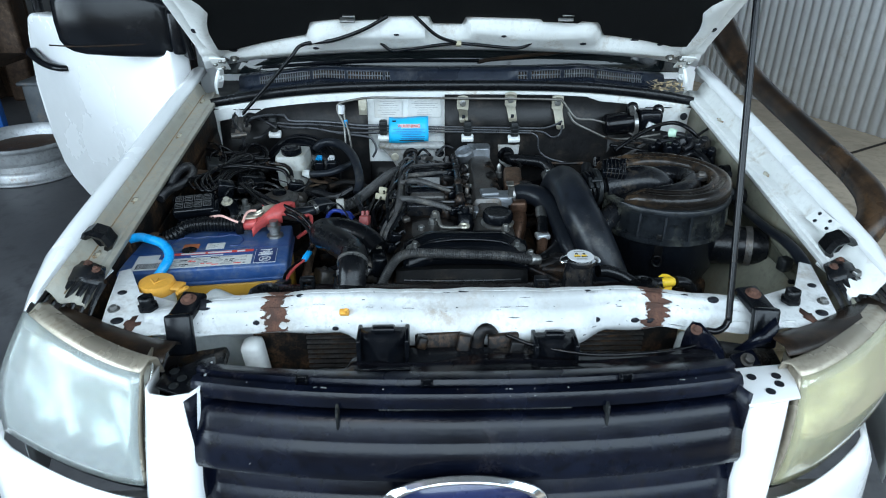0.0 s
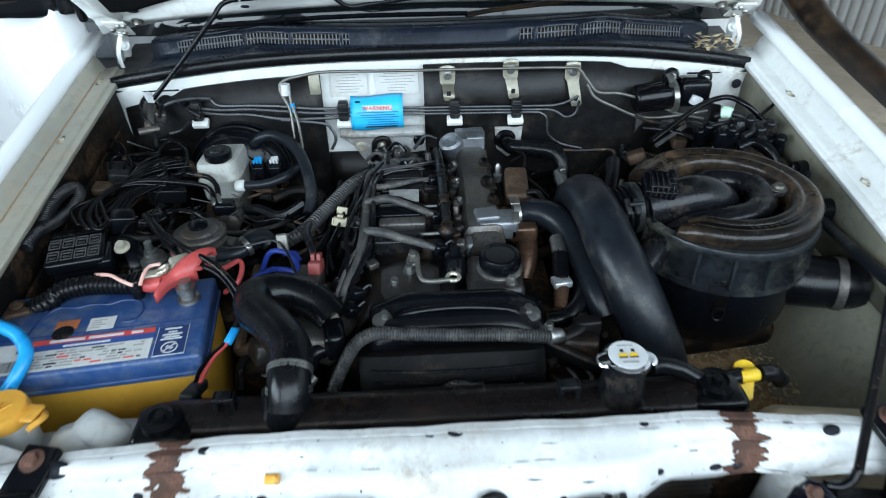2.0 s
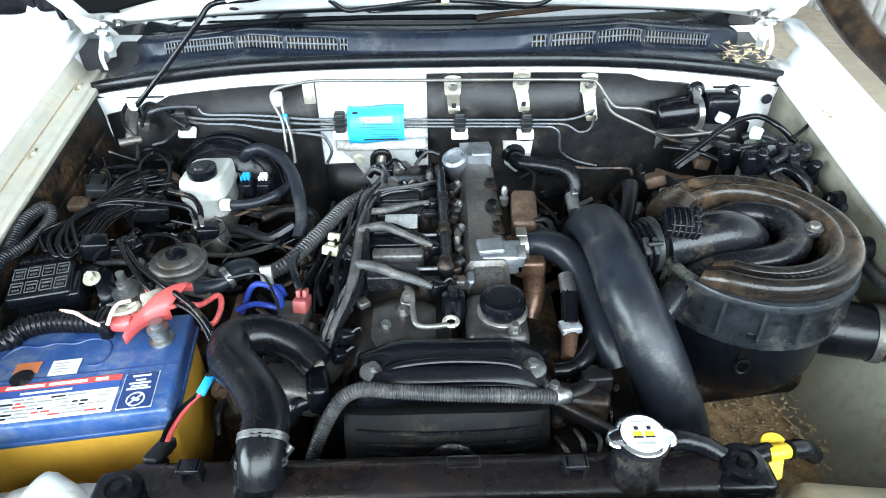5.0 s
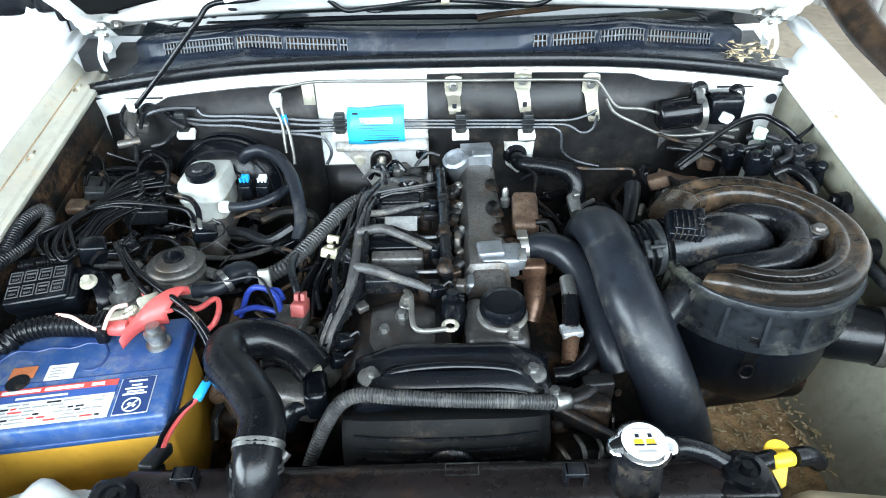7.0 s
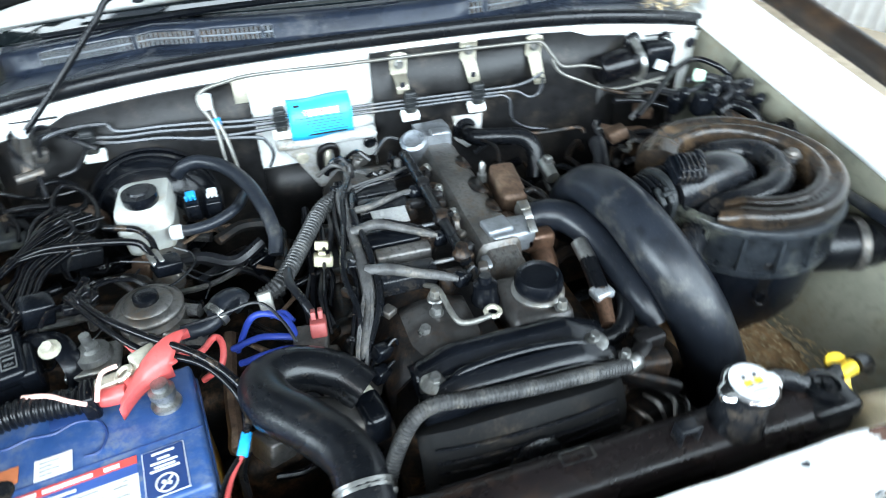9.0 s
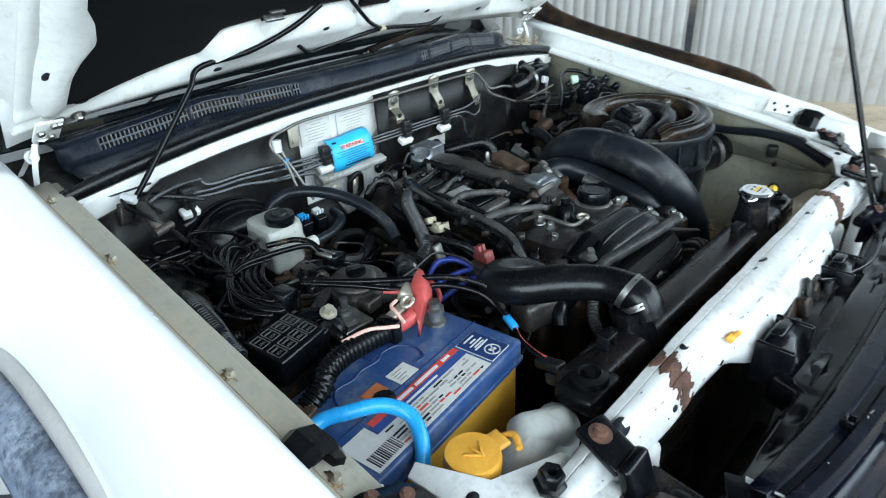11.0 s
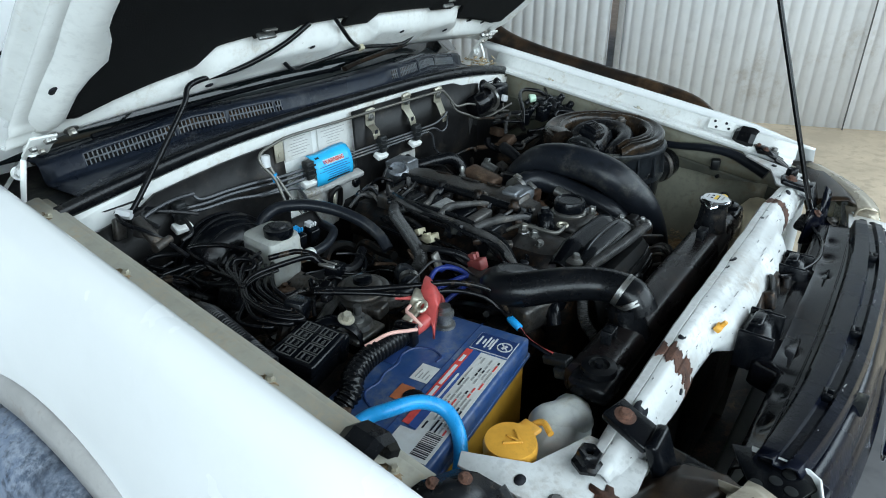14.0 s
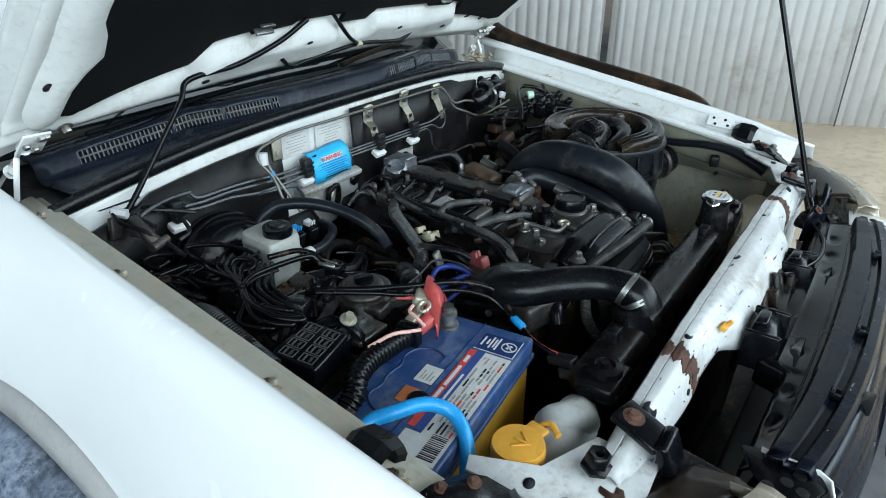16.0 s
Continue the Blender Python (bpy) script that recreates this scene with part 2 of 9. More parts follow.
M_COWL = mat("weathered_blue_black_plastic", (0.022, 0.028, 0.040), 0.30, var=0.3, scale=6, dust=0.4, dust_col=(0.12, 0.12, 0.12), bump=0.1)
M_VENT = mat("grey_dusted_vent_plastic", (0.10, 0.108, 0.12), 0.5, var=0.3, scale=12, dust=0.4, dust_col=(0.2, 0.2, 0.19), bump=0.1)
M_GRILLE = mat("scuffed_grille_plastic", (0.007, 0.0095, 0.020), 0.28, var=0.5, scale=7, dust=0.30, dust_col=(0.034, 0.030, 0.034), dust_scale=10, bump=0.15,
               scratch=((0.45, 0.47, 0.5), 48.0, 0.76))
M_MATTE = mat("matte_dusty_black_plastic", (0.005, 0.005, 0.005), 0.68, var=0.35, scale=12, dust=0.35, dust_col=(0.05, 0.038, 0.028), dust_scale=18, bump=0.2)
M_RUBBER = mat("black_rubber", (0.009, 0.0095, 0.0105), 0.30, rough_var=0.10, var=0.25, scale=14, dust=0.2, dust_col=(0.09, 0.075, 0.06), bump=0.08)
M_HOSE = mat("charcoal_rubber_hose", (0.021, 0.0235, 0.028), 0.36, rough_var=0.10, var=0.35, scale=7, dust=0.36, dust_col=(0.13, 0.125, 0.11), bump=0.06, dust_scale=8)
M_CABLE = mat("black_cable", (0.006, 0.006, 0.007), 0.20, rough_var=0.10, var=0.2, scale=20, dust=0.17, bump=0.05)
M_CONDUIT = mat("grey_black_conduit", (0.016, 0.016, 0.0175), 0.38, var=0.3, scale=20, dust=0.42, dust_col=(0.12, 0.11, 0.095), bump=0.05, dust_scale=20)
M_CONDUITGREY = mat("pale_dusty_conduit", (0.0455, 0.0455, 0.046), 0.38, var=0.45, scale=24, dust=0.42, dust_col=(0.11, 0.10, 0.083), bump=0.1, dust_scale=24)
M_LOOM = mat("dusty_loom_tape", (0.056, 0.055, 0.055), 0.5, var=0.5, scale=34, dust=0.5, dust_col=(0.19, 0.17, 0.14), bump=0.7, bump_scale=110, dust_scale=26)
M_PAD = mat("black_insulation_felt", (0.006, 0.0066, 0.0066), 0.95, var=0.3, scale=6, dust=0.12, dust_col=(0.05, 0.042, 0.035), bump=0.5, bump_scale=320)
M_SHIELD = mat("dark_insulation_sheet", (0.015, 0.0135, 0.0125), 0.48, var=0.6, scale=7, dust=0.5, dust_col=(0.075, 0.062, 0.05), bump=0.25, bump_scale=90)
M_ALU = mat("cast_aluminium", (0.27, 0.285, 0.305), 0.45, metal=0.8, var=0.25, scale=18, dust=0.4, dust_col=(0.22, 0.18, 0.14), bump=0.25, bump_scale=210, dust_scale=16)
M_ALUDULL = mat("dirty_cast_aluminium", (0.125, 0.12, 0.115), 0.46, metal=0.75, var=0.4, scale=20, dust=0.55, dust_col=(0.11, 0.08, 0.055), bump=0.3, dust_scale=18)
M_STEEL = mat("zinc_plated_steel", (0.30, 0.30, 0.29), 0.35, metal=0.9, var=0.25, scale=40, dust=0.4, dust_col=(0.3, 0.25, 0.18), bump=0.06)
M_BRACKET = mat("yellowed_zinc_bracket", (0.50, 0.47, 0.38), 0.45, metal=0.6, var=0.2, scale=20, dust=0.3, dust_col=(0.3, 0.24, 0.16), bump=0.08)
M_CAST = mat("dark_oily_cast_metal", (0.018, 0.016, 0.015), 0.42, metal=0.5, var=0.4, scale=16, dust=0.55, dust_col=(0.15, 0.085, 0.045), dust_scale=18, bump=0.35)
M_CASTGREY = mat("oil_stained_grey_casting", (0.066, 0.064, 0.063), 0.38, metal=0.55, var=0.4, scale=14, dust=0.5, dust_col=(0.05, 0.032, 0.022), dust_scale=16, bump=0.2)
# near-black base carries the shade of the depths; the brown mottling is grime
M_DARK = mat("grimy_shaded_dark", (0.0075, 0.0068, 0.0062), 0.6, var=0.5, scale=12, dust=0.6, dust_col=(0.17, 0.092, 0.044), dust_scale=14, bump=0.4)
M_BLUE = mat("blue_battery_plastic", (0.022, 0.066, 0.2), 0.38, var=0.18, scale=10, dust=0.6, dust_col=(0.13, 0.15, 0.19), dust_scale=10, bump=0.06)
M_BLUEDARK = mat("dark_blue_plastic", (0.014, 0.035, 0.12), 0.45, var=0.1, scale=10, bump=0.05)
M_YELLOWCASE = mat("ochre_battery_case", (0.55, 0.30, 0.035), 0.45, var=0.15, scale=10, dust=0.35, dust_col=(0.25, 0.16, 0.07), bump=0.06)
M_YELLOW = mat("yellow_cap_plastic", (0.72, 0.36, 0.05), 0.42, var=0.12, scale=20, dust=0.3, dust_col=(0.40, 0.24, 0.09), bump=0.05)
M_YELLOWTAG = mat("bright_yellow_plastic", (0.85, 0.56, 0.03), 0.4, var=0.08, scale=20, bump=0.03)
M_RED = mat("red_vinyl", (0.48, 0.075, 0.07), 0.4, var=0.2, scale=20, dust=0.2, dust_col=(0.4, 0.15, 0.12), bump=0.05)
M_PINK = mat("pink_connector_plastic", (0.24, 0.05, 0.046), 0.5, var=0.25, scale=20, dust=0.4, dust_col=(0.14, 0.07, 0.05), bump=0.05)
M_PINKWIRE = mat("pink_wire", (0.72, 0.42, 0.36), 0.45, var=0.1, scale=20, bump=0.0)
M_BLUEHOSE = mat("bright_blue_hose", (0.02, 0.32, 0.72), 0.32, var=0.15, scale=20, dust=0.15, dust_col=(0.2, 0.35, 0.5), bump=0.04)
M_BLUEWIRE = mat("blue_wire", (0.016, 0.035, 0.22), 0.4, var=0.1, scale=20, bump=0.0)
M_CYAN = mat("cyan_warning_label", (0.03, 0.42, 0.75), 0.4, var=0.08, scale=20, bump=0.03)
M_TANK = mat("translucent_white_tank", (0.6, 0.62, 0.6), 0.4, var=0.1, scale=10, dust=0.3, dust_col=(0.42, 0.36, 0.24), bump=0.06, sss=0.25)
M_RESV = mat("aged_white_reservoir_plastic", (0.37, 0.375, 0.35), 0.34, var=0.12, scale=12, dust=0.35, dust_col=(0.24, 0.20, 0.14), bump=0.05, sss=0.2)
M_TANKCREAM = mat("cream_plastic_tank", (0.68, 0.58, 0.40), 0.45, var=0.12, scale=10, dust=0.3, dust_col=(0.42, 0.32, 0.2), bump=0.06, sss=0.15)
M_IVORY = mat("ivory_connector", (0.44, 0.40, 0.28), 0.42, var=0.15, scale=20, dust=0.35, dust_col=(0.25, 0.2, 0.12), bump=0.04)
M_PAPER = mat("white_paper_sticker", (0.54, 0.54, 0.52), 0.6, var=0.08, scale=20, dust=0.3, dust_col=(0.45, 0.42, 0.36), bump=0.02)
M_INK = mat("black_print", (0.03, 0.03, 0.035), 0.6, var=0.1, bump=0.0)
M_INKGREY = mat("grey_print", (0.28, 0.28, 0.27), 0.6, var=0.1, bump=0.0)
M_FUSEGREY = mat("worn_silver_sticker", (0.36, 0.36, 0.36), 0.42, metal=0.3, var=0.3, scale=40, dust=0.4, dust_col=(0.2, 0.17, 0.13), dust_scale=40, bump=0.02)
M_INKRED = mat("red_print", (0.55, 0.06, 0.05), 0.55, var=0.15, bump=0.0)
M_INKBLUE = mat("blue_print", (0.03, 0.07, 0.24), 0.55, var=0.1, bump=0.0)
M_INKWHITE = mat("white_print", (0.55, 0.56, 0.57), 0.55, var=0.05, bump=0.0)
M_FUSEPRINT = mat("pale_raised_print", (0.07, 0.07, 0.07), 0.5, var=0.3, scale=30, bump=0.0)
M_ORANGE = mat("brown_orange_print", (0.42, 0.13, 0.05), 0.55, var=0.2, bump=0.0)
M_PIPE = mat("dull_grey_pipe", (0.046, 0.049, 0.054), 0.32, metal=0.4, var=0.25, scale=30, dust=0.4, dust_col=(0.12, 0.105, 0.09), bump=0.05)
M_PALEPIPE = mat("pale_plated_pipe", (0.17, 0.165, 0.15), 0.4, metal=0.6, var=0.25, scale=30, dust=0.35, dust_col=(0.16, 0.13, 0.10), bump=0.05)
M_LENS = mat("hazed_headlamp_plastic", (0.86, 0.93, 0.90), 0.14, var=0.06, scale=5, dust=0.35, dust_col=(0.78, 0.78, 0.62), dust_scale=4, bump=0.04, bump_scale=25, coat=0.8, trans=0.74, rough_var=0.1)
M_LENSYELLOW = mat("yellowed_headlamp_plastic", (0.86, 0.83, 0.58), 0.14, var=0.06, scale=5, dust=0.4, dust_col=(0.70, 0.62, 0.36), dust_scale=4, bump=0.04, bump_scale=25, coat=0.8, trans=0.72, rough_var=0.1)
M_LAMPTOP = mat("beige_lamp_housing", (0.42, 0.37, 0.29), 0.3, metal=0.5, var=0.25, scale=8, dust=0.4, dust_col=(0.3, 0.24, 0.17), bump=0.05)
M_REFLECT = mat("dulled_lamp_reflector", (0.88, 0.90, 0.87), 0.24, metal=0.75, var=0.1, scale=8, bump=0.3, bump_scale=18)
M_CHROME = mat("chrome", (0.75, 0.76, 0.78), 0.12, metal=1.0, var=0.05, bump=0.0, rough_var=0.05)
M_EMBLEM = mat("dark_blue_badge", (0.012, 0.02, 0.075), 0.25, var=0.1, bump=0.0, coat=0.6)
M_GLASS = mat("dark_windscreen_glass", (0.012, 0.016, 0.016), 0.06, var=0.1, bump=0.0, rough_var=0.02, coat=0.3)
M_SNORKEL = mat("dust_browned_snorkel_plastic", (0.034, 0.023, 0.016), 0.36, var=0.25, scale=1.6, dust=0.65, dust_col=(0.15, 0.085, 0.043), dust_scale=2.2, bump=0.04)
M_RADTANK = mat("brown_dusted_tank_plastic", (0.026, 0.019, 0.017), 0.30, var=0.35, scale=7, dust=0.45, dust_col=(0.07, 0.040, 0.027), dust_scale=9, bump=0.05)
M_DUSTLID = mat("brown_dusted_black_plastic", (0.044, 0.034, 0.026), 0.27, var=0.55, scale=5, dust=0.62, dust_col=(0.17, 0.105, 0.055), dust_scale=4, bump=0.06)
M_FLARE = mat("weathered_blue_grey_flare", (0.12, 0.15, 0.21), 0.45, var=0.6, scale=9, dust=0.6, dust_col=(0.36, 0.40, 0.47), dust_scale=7, bump=0.1)
M_TRIM = mat("grey_arch_trim", (0.40, 0.39, 0.38), 0.5, var=0.1, scale=10, dust=0.2, bump=0.05)
M_DIRT = mat("dry_brown_dirt", (0.33, 0.21, 0.105), 0.95, var=0.4, scale=40, dust=0.4, dust_col=(0.5, 0.39, 0.25), dust_scale=50, bump=0.8, bump_scale=120)
M_LEAF = mat("dry_leaf_litter", (0.46, 0.36, 0.22), 0.9, var=0.35, scale=60, bump=0.3)
M_CORR = mat("white_corrugated_steel", (0.83, 0.85, 0.88), 0.42, var=0.05, scale=1.2, dust=0.2, dust_col=(0.55, 0.52, 0.48), dust_scale=1.5, bump=0.02)
M_FLOOR = mat("worn_workshop_concrete", (0.085, 0.085, 0.09), 0.5, var=0.3, scale=1.2, dust=0.4, dust_col=(0.055, 0.055, 0.06), dust_scale=0.8, bump=0.2, bump_scale=60)
M_APRON = mat("tan_dusty_concrete", (0.52, 0.43, 0.32), 0.75, var=0.2, scale=1.5, dust=0.35, dust_col=(0.28, 0.22, 0.15), dust_scale=1.6, bump=0.2, bump_scale=60)
M_JOINT = mat("dark_joint_filler", (0.05, 0.042, 0.034), 0.9, var=0.3)
M_SHED = mat("grey_shed_lining", (0.13, 0.13, 0.13), 0.7, var=0.15, scale=1.5, bump=0.05)
M_RACK = mat("blue_racking_paint", (0.02, 0.10, 0.36), 0.45, var=0.2, scale=8, dust=0.2)
M_TUB = mat("grey_plastic_tub", (0.11, 0.12, 0.13), 0.55, var=0.15, scale=5, dust=0.2)
M_SHELFJUNK = mat("dark_brown_clutter", (0.045, 0.03, 0.022), 0.75, var=0.5, scale=9, bump=0.2)
M_TOOLBOX = mat("teal_tool_case", (0.02, 0.12, 0.20), 0.5, var=0.2, scale=6)
M_BAYGREY = mat("grimy_white_bracket_paint", (0.36, 0.36, 0.35), 0.45, var=0.2, scale=12, dust=0.55, dust_col=(0.17, 0.145, 0.11), dust_scale=11, bump=0.06)
M_SHELF = mat("brown_dusted_grille_top", (0.010, 0.010, 0.013), 0.26, rough_var=0.12, var=0.5, scale=8, dust=0.5, dust_col=(0.062, 0.036, 0.024), dust_scale=6, bump=0.05)
M_WHEELSTEEL = mat("silver_wheel_steel", (0.42, 0.43, 0.44), 0.42, metal=0.6, var=0.2, scale=6, dust=0.3, dust_col=(0.25, 0.2, 0.16), bump=0.06)
M_GREEN = mat("pale_green_plug", (0.45, 0.62, 0.48), 0.45, var=0.1, bump=0.03)
M_COPPER = mat("heat_browned_copper", (0.10, 0.056, 0.036), 0.36, metal=0.6, var=0.5, scale=25, dust=0.3, dust_col=(0.10, 0.07, 0.045), bump=0.15)
M_FOIL = mat("silver_tape", (0.5, 0.52, 0.54), 0.3, metal=0.7, var=0.4, scale=40, bump=0.5, bump_scale=90)

# ---- the setting: shed floor, walls and roof ----
CX = 0.028          # middle of the truck


def rail(y):
    """Height of the wing gutters, which fall towards the front."""
    return 1.085 + 0.161 * (y - 1.4)


bm = B()
bmesh.ops.create_grid(bm, x_segments=2, y_segments=2, size=300.0)
solo("ground", bm, M_APRON, "tan dusty concrete yard running out to daylight", "ground", kind="structure")
bm = B()
prism(bm, [(-6.0, -3.4), (1.9, -3.4), (1.9, 9.0), (-6.0, 9.0)], 0.004)
solo("floor", bm, M_FLOOR, "worn dark grey workshop concrete floor", "floor", kind="structure")
WALL_P, WALL_D = V(3.34, 5.53, 0), V(0.339, -0.941, 0)      # foot of the corrugated wall and its direction
bm = B()
for a, b in ((V(3.0, 4.34, 0.006), V(3.72, 4.76, 0.006)), (V(1.9, -3.0, 0.006), V(1.9, 8.8, 0.006))):
    d = (b - a).normalized()
    w = V(-d.y, d.x, 0) * 0.012
    bm.faces.new([bm.verts.new(p) for p in (a - w, a + w, b + w, b - w)])
solo("floor_joint", bm, M_JOINT, "dark filled joint between concrete slabs", "joint", kind="structure", solid=0.004)


def corrugated(name, s0, s1, off, top, label, deep=0.009):
    """Ribbed steel sheeting along the wall line between two distances from its foot point."""
    nrm = V(WALL_D.y, -WALL_D.x, 0)
    pitch = 0.09
    prof = [(0.0, 0.0), (0.50, 0.0), (0.60, deep), (0.72, deep), (0.82, 0.0)]
    rows = []
    n = int((s1 - s0) / pitch)
    for i in range(n):
        for f, h in prof:
            p = WALL_P + WALL_D * (s0 + (i + f) * pitch) + nrm * (off - h)
            rows.append([p, p + V(0, 0, top)])
    return solo(name, loft(B(), rows), M_CORR, label, "wall", kind="structure", smooth=20, solid=0.002)


corrugated("wall_east_rear", -4.2, 2.96, 0.0, 5.0, "white corrugated steel shed wall")
corrugated("wall_east_front", 3.0, 9.0, -0.03, 5.0, "white corrugated steel sliding door panel", 0.006)
bm = B()
pw = WALL_P + WALL_D * 2.975
box(bm, (pw.x, pw.y, 2.5), (0.05, 0.03, 5.0), (0, 0, math.degrees(math.atan2(WALL_D.y, WALL_D.x))), 0.004)
solo("trim_wall_post", bm, M_TRIM, "grey steel post between wall sheets", "post", kind="structure")
bm = B()
pw = WALL_P + WALL_D * 4.80
box(bm, (pw.x - 0.02, pw.y, 2.5), (0.006, 0.02, 5.0), (0, 0, math.degrees(math.atan2(WALL_D.y, WALL_D.x))), 0.001)
solo("trim_sheet_lap", bm, M_SHED, "dark lap joint between wall sheets", "joint", kind="structure")
bm = B()
box(bm, (-1.6, 8.9, 2.5), (9.0, 0.12, 5.0), bev=0)
solo("wall_north", bm, M_SHED, "grey lined back wall of the shed", "wall", kind="structure")
bm = B()
box(bm, (-6.0, 4.9, 2.5), (0.12, 8.0, 5.0), bev=0)
solo("wall_west", bm, M_SHED, "grey lined side wall of the shed", "wall", kind="structure")
bm = B()
box(bm, (0.5, 3.6, 5.05), (14.0, 11.6, 0.1), bev=0)
solo("ceiling", bm, M_SHED, "grey steel shed roof lining", "ceiling", kind="structure")

# ---- the truck ----
truck = thing("pickup_truck", (CX, 1.9, 0), "white dusty pickup truck with its bonnet propped open", "truck")


def wing(side, name):
    """A front wing: bolted gutter flange, hood edge, crown and flank."""
    fl = part(name, loft(B(), wing_rows(side)), M_WHITE, truck, solid=0.002)
    rows = []
    for y in np.linspace(0.80, 1.66, 14):
        z = rail(y)
        rows.append([V(CX + side * d, y, z + h) for d, h in ((0.6405, -0.008), (0.641, -0.001), (0.644, 0.0), (0.651, 0.0), (0.653, 0.005), (0.657, 0.006), (0.676, 0.003), (0.680, 0.006), (0.686, 0.020), (0.696, 0.034))])
    gut = part("gutter_flange", loft(B(), rows), M_CREAM if side < 0 else M_BAYWHITE, fl, "dusty cream gutter flange" if side < 0 else "dusty white gutter flange", solid=0.0018)
    seam = tube(B(), [V(CX + side * (0.6795 if side < 0 else 0.6815), y, rail(y) + 0.0065) for y in np.linspace(0.82, 1.64, 12)], 0.0016, 6, 2)
    part("seam_line", seam, M_RUSTSTAIN if side < 0 else M_GRIME, fl, "dark line of dirt in the gutter seam")
    for y in ((1.40, 1.114, 0.93, 1.60) if side < 0 else (1.47, 1.20)):
        b = B()
        hexbolt(b, (CX + side * 0.668, y, rail(y) + 0.004), (0, -0.15, 1), 0.0045, 0.005, 1.5)
        part("wing_bolt", b, M_BRACKET, fl, "paint-flecked rusty wing bolt")
        rb_ = random.Random(int(y * 1000) + side)
        st = B()
        ring = [V(CX + side * 0.668 + r * math.cos(g) * 0.7, y + r * math.sin(g), 0) for g, r in ((2 * math.pi * i / 22, rb_.uniform(0.008, 0.017)) for i in range(22))]
        st.faces.new([st.verts.new((p.x, p.y, rail(p.y) + 0.0049)) for p in ring])
        part("rust_stain", st, M_RUSTSTAIN, fl, "brown rust stain round a bolt", solid=0.0006)
    return fl


def wing_rows(side):
    rows = []
    for y in (0.765, 0.79, 0.83, 0.90, 1.0, 1.12, 1.25, 1.38, 1.5, 1.62, 1.74):
        z = rail(y)
        k = min(max((y - 0.62) / 0.30, 0.0), 1.0)
        k = 0.72 + 0.28 * math.sin(k * math.pi / 2)
        prof = ((0.694, 0.030), (0.697, 0.040), (0.703, 0.044), (0.716, 0.0455), (0.730, 0.040), (0.742, 0.028), (0.752, 0.006), (0.764, -0.03), (0.778, -0.08), (0.793, -0.14), (0.805, -0.22), (0.810, -0.34))
        sag = 0.055 * (max(0.95 - y, 0) / 0.185) ** 2
        rows.append([V(CX + side * (0.694 + (d - 0.694) * k), y, z + h - sag * min((d - 0.694) / 0.04, 1)) for d, h in prof])
    return rows


wing_l = wing(-1, "wing")
wing_r = wing(1, "wing")

# arch flare on the driver's wing
def arch(d, rad, ang):
    a = math.radians(ang)
    return V(CX - d, 1.50 - rad * math.cos(a), 0.40 + rad * math.sin(a))


rows = [[arch(0.796, 0.530, g), arch(0.807, 0.524, g), arch(0.813, 0.508, g), arch(0.815, 0.482, g)] for g in np.linspace(35, 150, 30)]
part("arch_trim", loft(B(), rows), M_TRIM, wing_l, "grey arch trim band", solid=0.003)
rows = [[arch(0.811, 0.483, g), arch(0.828, 0.482, g), arch(0.850, 0.471, g), arch(0.868, 0.451, g), arch(0.878, 0.424, g), arch(0.880, 0.394, g)] for g in np.linspace(35, 150, 30)]
part("arch_flare", loft(B(), rows), M_FLARE, wing_l, "weathered blue-grey wheel arch flare", solid=0.004)

# inner wings, floor of the bay
for side in (-1, 1):
    rows = []
    for y in np.linspace(0.78, 1.62, 12):
        z = rail(y)
        prof = ((0.644, -0.072), (0.643, -0.080), (0.635, -0.16), (0.615, -0.26), (0.56, -0.35), (0.47, -0.42), (0.36, -0.55), (0.34, -0.62))
        rows.append([V(CX + side * d, y, z + h + 0.008 * math.sin(y * 14 + d * 20) * (d < 0.64)) for d, h in prof])
    # same paint on both sides; the left's shade is put into its near-black colour
    part("inner_wing", loft(B(), rows), M_BAYGREEN if side > 0 else M_DARK, truck, "dirty grey-green inner wing panel" if side > 0 else "grimy inner wing panel, coloured near-black for shade", solid=0.002)
for side in (-1, 1):
    rows = [[V(CX + side * d, y, rail(y) + h) for d, h in ((0.646, -0.004), (0.645, -0.03), (0.6435, -0.055), (0.644, -0.076))] for y in np.linspace(0.78, 1.62, 12)]
    part("upper_inner_wing", loft(B(), rows), M_OLIVE if side > 0 else M_DARK, truck, "dusty olive upper strip of the inner wing" if side > 0 else "grimy upper strip of the inner wing, coloured near-black for shade", solid=0.002)
# unseen dark sheet added to hide the ground below the bay
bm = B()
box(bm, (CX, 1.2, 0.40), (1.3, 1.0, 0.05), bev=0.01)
part("under_tray", bm, M_DARK, truck, "grimy dark sheet added under the bay")

# bulkhead
def cowl_z(x):
    """Height of the weatherstrip over the bulkhead."""
    u = (x - CX) / 0.66
    return 1.163 - 0.052 * abs(u) ** 3.2


bm = B()
rows = []
for x in np.linspace(-0.62, 0.68, 27):
    zt = cowl_z(x) - 0.010
    rows.append([V(x, 1.606, 0.40), V(x, 1.606, 0.9), V(x, 1.604, zt - 0.030), V(x, 1.600, zt - 0.008), V(x, 1.607, zt), V(x, 1.64, zt + 0.002)])
bulk = part("bulkhead", loft(bm, rows), M_BAYWHITE, truck, "white-painted bulkhead panel", solid=0.003)


def pad_sheet(name, x0, x1, z0, ztop, y, mat_, label, n=14, lump=0.006):
    rows = []
    for x in np.linspace(x0, x1, n):
        rows.append([V(x, y + lump * math.sin(x * 31 + z * 17) * (0.2 < (z - z0) / (ztop(x) - z0) < 0.95), z) for z in np.linspace(z0, ztop(x), 9)])
